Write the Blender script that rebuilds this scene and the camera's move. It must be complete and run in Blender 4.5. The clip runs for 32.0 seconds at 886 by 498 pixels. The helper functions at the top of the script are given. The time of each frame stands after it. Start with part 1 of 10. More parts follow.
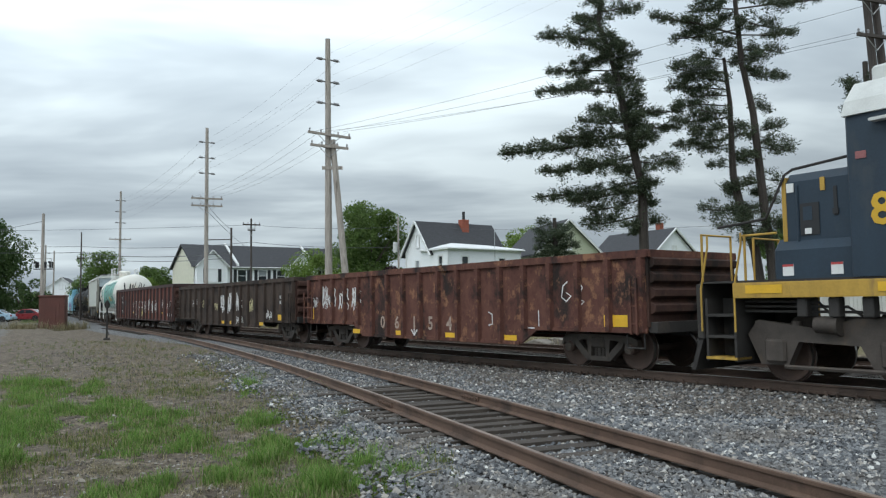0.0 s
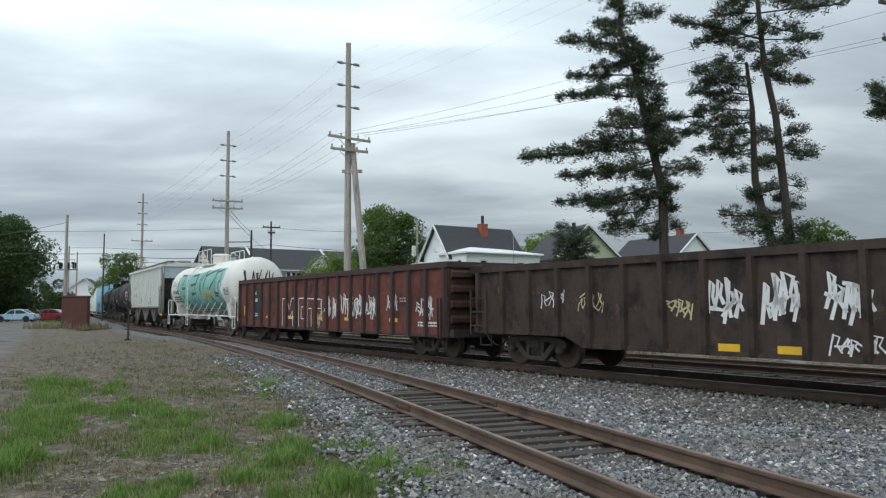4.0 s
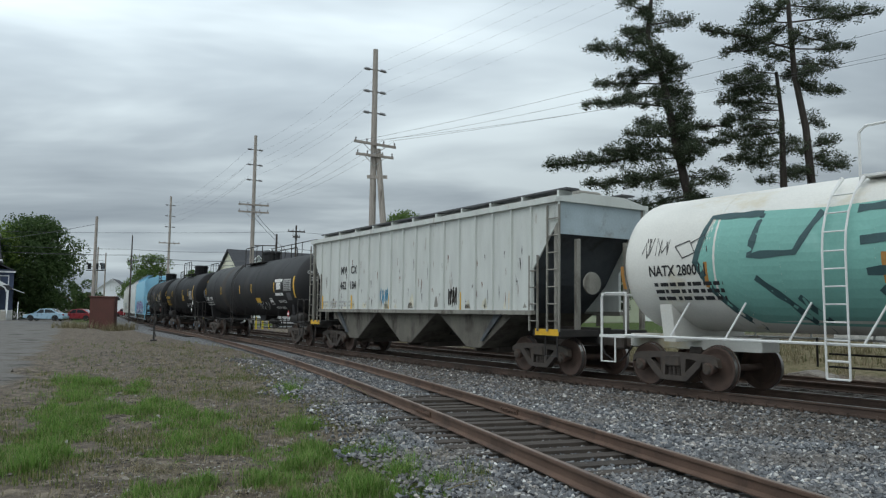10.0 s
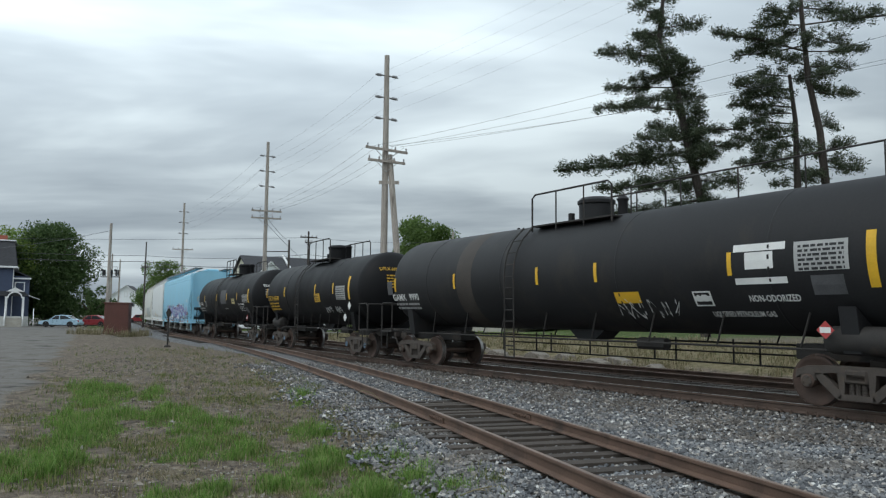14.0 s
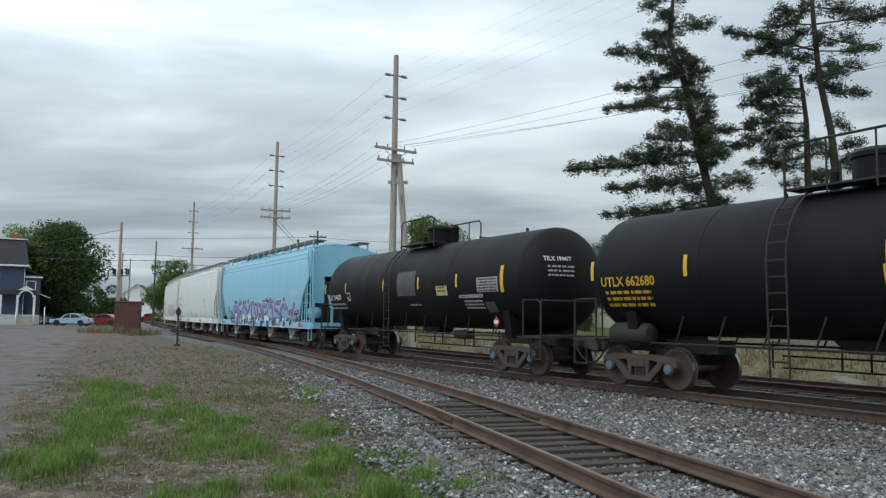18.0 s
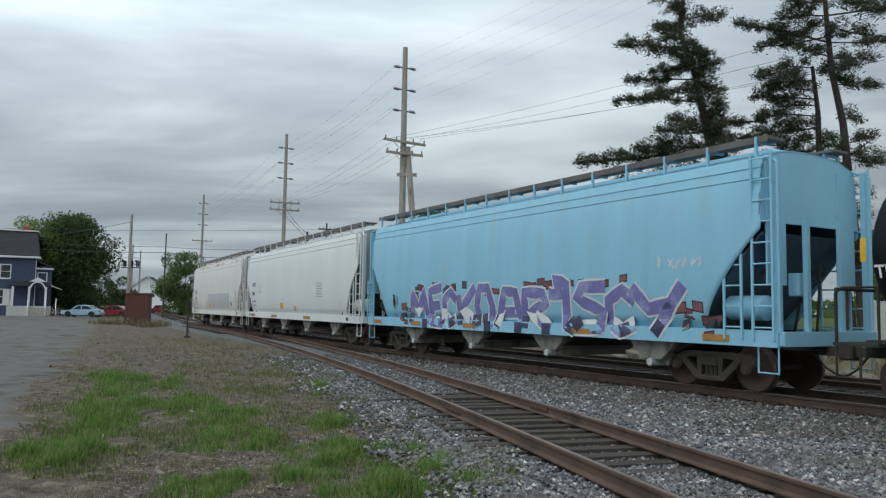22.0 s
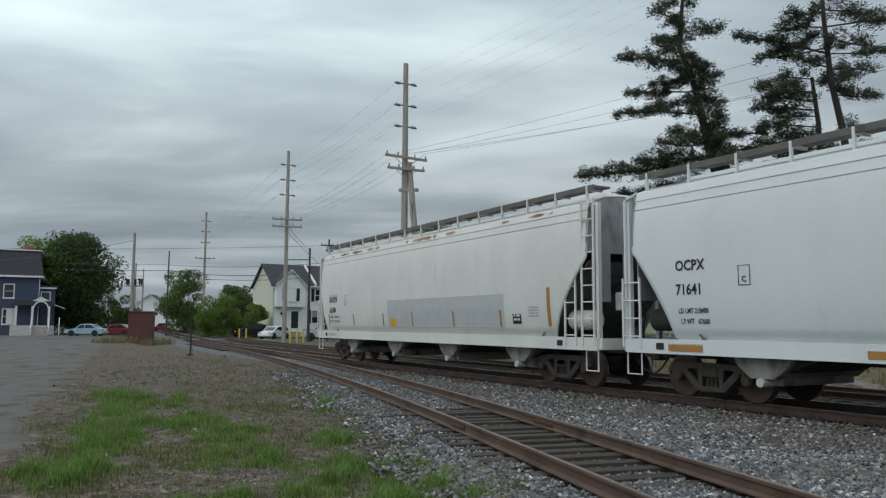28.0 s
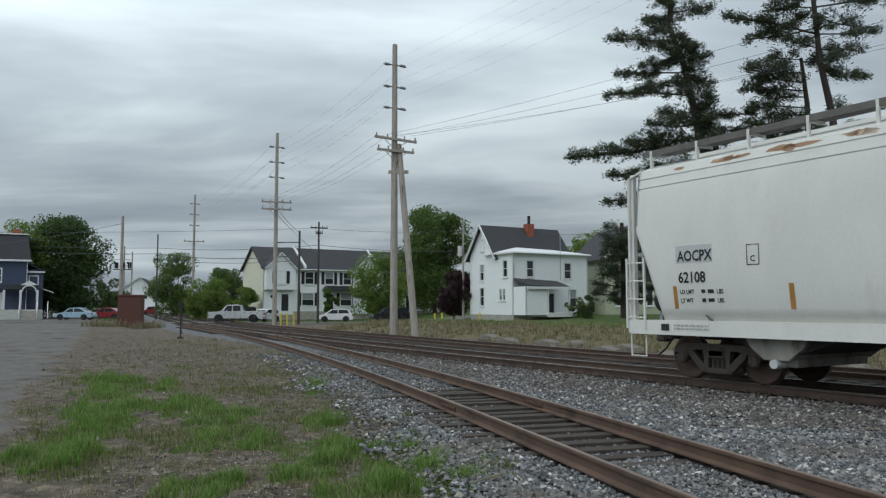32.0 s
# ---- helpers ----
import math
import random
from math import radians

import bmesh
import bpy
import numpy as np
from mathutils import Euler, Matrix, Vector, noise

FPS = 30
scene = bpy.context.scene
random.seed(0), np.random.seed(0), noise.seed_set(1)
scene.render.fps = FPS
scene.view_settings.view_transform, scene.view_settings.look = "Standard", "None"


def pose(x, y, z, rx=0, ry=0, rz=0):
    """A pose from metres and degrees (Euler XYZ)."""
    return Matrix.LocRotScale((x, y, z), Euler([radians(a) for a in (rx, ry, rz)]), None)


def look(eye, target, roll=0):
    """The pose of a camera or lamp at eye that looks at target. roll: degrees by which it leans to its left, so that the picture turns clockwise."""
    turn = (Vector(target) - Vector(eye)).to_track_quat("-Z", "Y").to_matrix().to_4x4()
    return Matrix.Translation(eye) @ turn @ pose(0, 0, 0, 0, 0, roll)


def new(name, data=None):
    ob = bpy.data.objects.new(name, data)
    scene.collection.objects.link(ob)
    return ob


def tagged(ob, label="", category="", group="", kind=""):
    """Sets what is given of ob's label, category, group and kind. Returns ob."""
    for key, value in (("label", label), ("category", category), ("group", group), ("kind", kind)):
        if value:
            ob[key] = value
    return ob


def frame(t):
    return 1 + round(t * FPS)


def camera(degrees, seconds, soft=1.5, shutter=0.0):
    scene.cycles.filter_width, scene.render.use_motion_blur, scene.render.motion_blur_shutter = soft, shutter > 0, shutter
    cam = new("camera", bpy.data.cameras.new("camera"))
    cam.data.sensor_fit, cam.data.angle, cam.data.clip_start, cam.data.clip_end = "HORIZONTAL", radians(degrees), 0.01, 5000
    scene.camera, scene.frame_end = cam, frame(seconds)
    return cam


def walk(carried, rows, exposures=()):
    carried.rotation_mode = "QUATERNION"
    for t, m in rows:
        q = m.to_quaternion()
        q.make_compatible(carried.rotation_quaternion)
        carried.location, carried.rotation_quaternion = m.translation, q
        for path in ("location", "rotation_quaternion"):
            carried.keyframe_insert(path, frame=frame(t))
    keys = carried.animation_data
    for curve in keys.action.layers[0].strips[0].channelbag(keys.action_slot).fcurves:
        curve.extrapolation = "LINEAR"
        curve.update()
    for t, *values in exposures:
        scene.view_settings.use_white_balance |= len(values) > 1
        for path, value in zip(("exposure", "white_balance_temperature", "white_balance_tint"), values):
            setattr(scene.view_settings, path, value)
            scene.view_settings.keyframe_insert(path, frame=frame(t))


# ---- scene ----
EYE = (0.0, 0.0, 1.53)
cam = camera(60.3, 32.0, 1.25, 0.0)
# seconds, then the turns of the hand-held camera in degrees
TURNS = [
    (0, 93.98, 0.82, -4.81), (0.5, 93.90, 0.47, -4.56), (1, 93.89, 0.27, -4.46), (1.5, 94.03, 0.03, -4.32), (2, 94.39, 0.05, -4.17),
    (2.5, 94.73, 0.03, -4.14), (3, 94.69, 0.12, -3.82), (3.5, 94.48, 0.35, -3.51), (5.5, 94.07, -0.11, -3.06), (6, 94.40, -0.10, -2.88),
    (6.5, 94.51, -0.04, -2.63), (7, 94.63, -0.12, -2.27), (7.5, 94.78, -0.24, -2.05), (8, 94.87, -0.33, -1.93), (8.5, 94.87, -0.28, -1.81),
    (9, 94.87, -0.40, -1.69), (9.5, 94.81, -0.63, -1.67), (10, 94.77, -0.74, -1.74), (10.5, 94.66, -0.73, -1.72), (11, 94.62, -0.67, -1.56),
    (11.5, 94.58, -0.65, -1.49), (12, 94.80, -0.61, -1.19), (12.5, 95.03, -0.68, -1.04), (13, 95.02, -0.72, -1.11), (13.5, 95.01, -0.74, -0.97),
    (14, 95.15, -0.58, -0.82), (14.5, 95.14, -0.52, -0.95), (16.5, 95.17, -0.42, -0.45), (17, 95.07, -0.47, -0.42), (17.5, 95.01, -0.56, -0.29),
    (18, 95.13, -0.77, -0.18), (18.5, 95.21, -0.76, -0.18), (19, 95.33, -0.81, -0.13), (19.5, 95.20, -0.49, -0.01), (20, 95.01, -0.65, 0.16),
    (20.5, 95.14, -0.75, 0.15), (21, 95.08, -0.63, 0.45), (21.5, 94.84, -0.57, 0.46), (22, 94.56, -0.93, 0.47), (22.5, 94.57, -0.50, 0.39),
    (23, 94.57, -0.33, 0.49), (23.5, 94.61, -0.33, 0.49), (24, 94.67, -0.31, 0.62), (24.5, 94.71, -0.34, 0.67), (25, 94.85, -0.35, 0.98),
    (25.5, 95.04, -0.33, 1.22), (27.5, 95.52, -0.20, 0.84), (28, 95.67, -0.30, 0.72), (28.5, 95.87, -0.39, 0.54), (29, 95.83, -0.39, 0.26),
    (29.5, 95.25, -0.11, 0.16), (30, 94.76, -0.23, 0.10), (30.5, 94.67, -0.35, 0.05), (31, 94.67, -0.42, 0.14), (31.5, 94.50, -0.34, 0.16),
    (32, 94.32, 0.00, 0.00),
]
# the clip's camera opens up a little at first and closes down towards the end
STOPS = [(0, 0.46), (3.0, 0.40), (6.0, 0.30), (9, 0.10), (13, 0.21), (14, 0.24), (17, 0.26), (19, 0.28), (22, 0.05), (25, -0.08), (28, -0.13), (32, 0.03)]
walk(cam, [(t, pose(*EYE, a, b, c)) for t, a, b, c in TURNS], STOPS)

# ---- light: a closed grey cloud deck, brighter low on one side ----
world = bpy.data.worlds.new("overcast_sky")
scene.world = world
world.use_nodes = True
WN, WL = world.node_tree.nodes, world.node_tree.links
WN.clear()


def wn(kind, **kw):
    n = WN.new(kind)
    for k, v in kw.items():
        n.inputs[k].default_value = v
    return n


def sky_nodes():
    out = WN.new("ShaderNodeOutputWorld")
    bg = WN.new("ShaderNodeBackground")
    bg.inputs["Strength"].default_value = 1.0
    tc = WN.new("ShaderNodeTexCoord")
    sep = WN.new("ShaderNodeSeparateXYZ")
    WL.new(tc.outputs["Generated"], sep.inputs[0])
    # project the view direction on a flat cloud deck, so that the clouds crowd towards the horizon
    mx = WN.new("ShaderNodeMath"); mx.operation = "MAXIMUM"; mx.inputs[1].default_value = 0.0
    WL.new(sep.outputs["Z"], mx.inputs[0])
    ad = WN.new("ShaderNodeMath"); ad.operation = "ADD"; ad.inputs[1].default_value = 0.16
    WL.new(mx.outputs[0], ad.inputs[0])
    dv = WN.new("ShaderNodeVectorMath"); dv.operation = "DIVIDE"
    cb = WN.new("ShaderNodeCombineXYZ")
    for i in range(3):
        WL.new(ad.outputs[0], cb.inputs[i])
    WL.new(tc.outputs["Generated"], dv.inputs[0])
    WL.new(cb.outputs[0], dv.inputs[1])
    mp = WN.new("ShaderNodeMapping")
    mp.inputs["Scale"].default_value = (0.50, 1.05, 1.0)
    mp.inputs["Location"].default_value = (1.3, 0.4, 0.0)
    mp.inputs["Rotation"].default_value = (0, 0, radians(4))
    WL.new(dv.outputs[0], mp.inputs[0])
    n1 = wn("ShaderNodeTexNoise", Scale=1.0, Detail=5.0, Roughness=0.52, Distortion=0.45)
    n2 = wn("ShaderNodeTexNoise", Scale=3.6, Detail=3.0, Roughness=0.45)
    WL.new(mp.outputs[0], n1.inputs["Vector"])
    WL.new(mp.outputs[0], n2.inputs["Vector"])
    m = WN.new("ShaderNodeMath"); m.operation = "MULTIPLY_ADD"; m.inputs[1].default_value = 0.22
    WL.new(n2.outputs["Fac"], m.inputs[0])
    WL.new(n1.outputs["Fac"], m.inputs[2])
    ramp = WN.new("ShaderNodeValToRGB")
    e = ramp.color_ramp.elements
    e[0].position, e[0].color = 0.44, (0.365, 0.435, 0.495, 1)
    e[1].position, e[1].color = 0.75, (0.74, 0.85, 0.90, 1)
    k = e.new(0.59); k.color = (0.50, 0.585, 0.645, 1)
    WL.new(m.outputs[0], ramp.inputs[0])
    # the deck grows brighter overhead
    zr = WN.new("ShaderNodeMapRange")
    zr.inputs["From Min"].default_value, zr.inputs["From Max"].default_value = 0.0, 0.6
    zr.inputs["To Min"].default_value, zr.inputs["To Max"].default_value = 0.88, 1.34
    WL.new(sep.outputs["Z"], zr.inputs[0])
    # and towards the west
    xr = WN.new("ShaderNodeMath"); xr.operation = "MULTIPLY_ADD"
    xr.inputs[1].default_value, xr.inputs[2].default_value = -0.32, 0.0
    WL.new(sep.outputs["X"], xr.inputs[0])
    both = WN.new("ShaderNodeMath"); both.operation = "ADD"
    WL.new(zr.outputs[0], both.inputs[0]); WL.new(xr.outputs[0], both.inputs[1])
    # a heavier bank of cloud lies low in the east
    lo = WN.new("ShaderNodeMapRange"); lo.interpolation_type = "SMOOTHSTEP"
    lo.inputs["From Min"].default_value, lo.inputs["From Max"].default_value = 0.08, 0.38
    lo.inputs["To Min"].default_value, lo.inputs["To Max"].default_value = 0.64, 1.0
    WL.new(sep.outputs["Z"], lo.inputs[0])
    low = WN.new("ShaderNodeMath"); low.operation = "MULTIPLY"
    WL.new(both.outputs[0], low.inputs[0]); WL.new(lo.outputs[0], low.inputs[1])
    both = low
    sc = WN.new("ShaderNodeVectorMath"); sc.operation = "SCALE"
    WL.new(ramp.outputs[0], sc.inputs[0])
    WL.new(both.outputs[0], sc.inputs["Scale"])
    WL.new(sc.outputs[0], bg.inputs["Color"])
    WL.new(bg.outputs[0], out.inputs[0])


sky_nodes()
sun = new("sun", bpy.data.lights.new("sun", "SUN"))
sun.data.energy, sun.data.angle, sun.data.color = 0.7, radians(40), (1.0, 0.97, 0.93)
sun.matrix_world = look((-30, -40, 70), (0, 0, 0))


# ---- materials ----
def mat(name, base, rough=0.7, metal=0.0, var=0.25, scale=3.0, fine=40.0, bump=0.15, dirt=None, dirt_amount=0.4,
        dirt_scale=1.2, stretch=(1, 1, 1), spec=0.4, per_object=0.0):
    """A surface with coarse and fine variation, optional dirt of another colour in streaks or stains, and relief."""
    m = bpy.data.materials.new(name)
    m.use_nodes = True
    N, L = m.node_tree.nodes, m.node_tree.links
    b = N["Principled BSDF"]
    b.inputs["Roughness"].default_value, b.inputs["Metallic"].default_value = rough, metal
    b.inputs["Specular IOR Level"].default_value = spec
    tc = N.new("ShaderNodeTexCoord")
    mp = N.new("ShaderNodeMapping")
    mp.inputs["Scale"].default_value = stretch
    L.new(tc.outputs["Object"], mp.inputs[0])
    na = N.new("ShaderNodeTexNoise"); na.inputs["Scale"].default_value, na.inputs["Detail"].default_value = scale, 6
    nb = N.new("ShaderNodeTexNoise"); nb.inputs["Scale"].default_value, nb.inputs["Detail"].default_value = fine, 3
    L.new(mp.outputs[0], na.inputs["Vector"])
    L.new(tc.outputs["Object"], nb.inputs["Vector"])
    mixn = N.new("ShaderNodeMath"); mixn.operation = "MULTIPLY_ADD"; mixn.inputs[1].default_value = 0.5
    L.new(nb.outputs["Fac"], mixn.inputs[0]); L.new(na.outputs["Fac"], mixn.inputs[2])
    mr = N.new("ShaderNodeMapRange")
    mr.inputs["From Min"].default_value, mr.inputs["From Max"].default_value = 0.45, 1.05
    mr.inputs["To Min"].default_value, mr.inputs["To Max"].default_value = 1 - var, 1 + var
    L.new(mixn.outputs[0], mr.inputs[0])
    val = mr.outputs[0]
    if per_object:
        oi = N.new("ShaderNodeObjectInfo")
        po = N.new("ShaderNodeMapRange")
        po.inputs["To Min"].default_value, po.inputs["To Max"].default_value = 1 - per_object, 1 + per_object
        L.new(oi.outputs["Random"], po.inputs[0])
        mu = N.new("ShaderNodeMath"); mu.operation = "MULTIPLY"
        L.new(val, mu.inputs[0]); L.new(po.outputs[0], mu.inputs[1])
        val = mu.outputs[0]
    sc = N.new("ShaderNodeVectorMath"); sc.operation = "SCALE"
    sc.inputs[0].default_value = base
    L.new(val, sc.inputs["Scale"])
    colour = sc.outputs[0]
    if dirt is not None:
        nd = N.new("ShaderNodeTexNoise"); nd.inputs["Scale"].default_value, nd.inputs["Detail"].default_value = dirt_scale, 8
        nd.inputs["Roughness"].default_value = 0.65
        L.new(mp.outputs[0], nd.inputs["Vector"])
        dr = N.new("ShaderNodeMapRange")
        dr.inputs["From Min"].default_value, dr.inputs["From Max"].default_value = 0.68 - 0.3 * dirt_amount, 0.80 - 0.2 * dirt_amount
        L.new(nd.outputs["Fac"], dr.inputs[0])
        mx = N.new("ShaderNodeMix"); mx.data_type = "RGBA"
        mx.inputs["B"].default_value = (*dirt, 1)
        L.new(dr.outputs[0], mx.inputs["Factor"]); L.new(colour, mx.inputs["A"])
        colour = mx.outputs["Result"]
    L.new(colour, b.inputs["Base Color"])
    rr = N.new("ShaderNodeMapRange")
    rr.inputs["To Min"].default_value, rr.inputs["To Max"].default_value = max(rough - 0.12, 0.05), min(rough + 0.12, 1)
    L.new(na.outputs["Fac"], rr.inputs[0]); L.new(rr.outputs[0], b.inputs["Roughness"])
    if bump:
        bp = N.new("ShaderNodeBump"); bp.inputs["Strength"].default_value = bump; bp.inputs["Distance"].default_value = 0.02
        L.new(mixn.outputs[0], bp.inputs["Height"]); L.new(bp.outputs[0], b.inputs["Normal"])
    return m


def glass(name, tint=(0.03, 0.035, 0.04)):
    m = mat(name, tint, 0.08, 0.0, 0.05, bump=0.0, spec=0.8)
    return m


def rusty(name, dark, base, light, rust, scale, flake=0.60):
    """Old paint: sooty patches, streaks that run down, scabs of bright rust."""
    m = bpy.data.materials.new(name)
    m.use_nodes = True
    N, L = m.node_tree.nodes, m.node_tree.links
    b = N["Principled BSDF"]
    b.inputs["Roughness"].default_value, b.inputs["Specular IOR Level"].default_value = 0.85, 0.25
    tc = N.new("ShaderNodeTexCoord")

    def layer(scale, stretch, detail, rough):
        mp = N.new("ShaderNodeMapping"); mp.inputs["Scale"].default_value = stretch
        L.new(tc.outputs["Object"], mp.inputs[0])
        n = N.new("ShaderNodeTexNoise")
        n.inputs["Scale"].default_value, n.inputs["Detail"].default_value, n.inputs["Roughness"].default_value = scale, detail, rough
        L.new(mp.outputs[0], n.inputs["Vector"])
        return n.outputs["Fac"]

    def ramp(fac, stops):
        r = N.new("ShaderNodeValToRGB")
        e = r.color_ramp.elements
        e[0].position, e[0].color = stops[0][0], (*stops[0][1], 1)
        e[1].position, e[1].color = stops[-1][0], (*stops[-1][1], 1)
        for p, c in stops[1:-1]:
            e.new(p).color = (*c, 1)
        L.new(fac, r.inputs[0])
        return r.outputs[0]

    paint = ramp(layer(scale, (1, 1, 0.75), 10, 0.68), [(0.38, dark), (0.47, base), (0.55, light), (0.66, base)])
    scab = ramp(layer(scale * 2.6, (1, 1, 0.8), 9, 0.7), [(flake, (0, 0, 0)), (flake + 0.09, (0.9, 0.9, 0.9))])
    streak = ramp(layer(2.6, (1, 1, 0.16), 6, 0.65), [(0.30, (0.80, 0.80, 0.80)), (0.65, (1.08, 1.08, 1.08))])
    mx = N.new("ShaderNodeMix"); mx.data_type = "RGBA"; mx.inputs["B"].default_value = (*rust, 1)
    L.new(scab, mx.inputs["Factor"]); L.new(paint, mx.inputs["A"])
    mu = N.new("ShaderNodeMix"); mu.data_type = "RGBA"; mu.blend_type = "MULTIPLY"; mu.inputs["Factor"].default_value = 1.0
    L.new(mx.outputs["Result"], mu.inputs["A"]); L.new(streak, mu.inputs["B"])
    L.new(mu.outputs["Result"], b.inputs["Base Color"])
    bp = N.new("ShaderNodeBump"); bp.inputs["Strength"].default_value, bp.inputs["Distance"].default_value = 0.3, 0.01
    L.new(layer(25, (1, 1, 1), 5, 0.6), bp.inputs["Height"]); L.new(bp.outputs[0], b.inputs["Normal"])
    return m


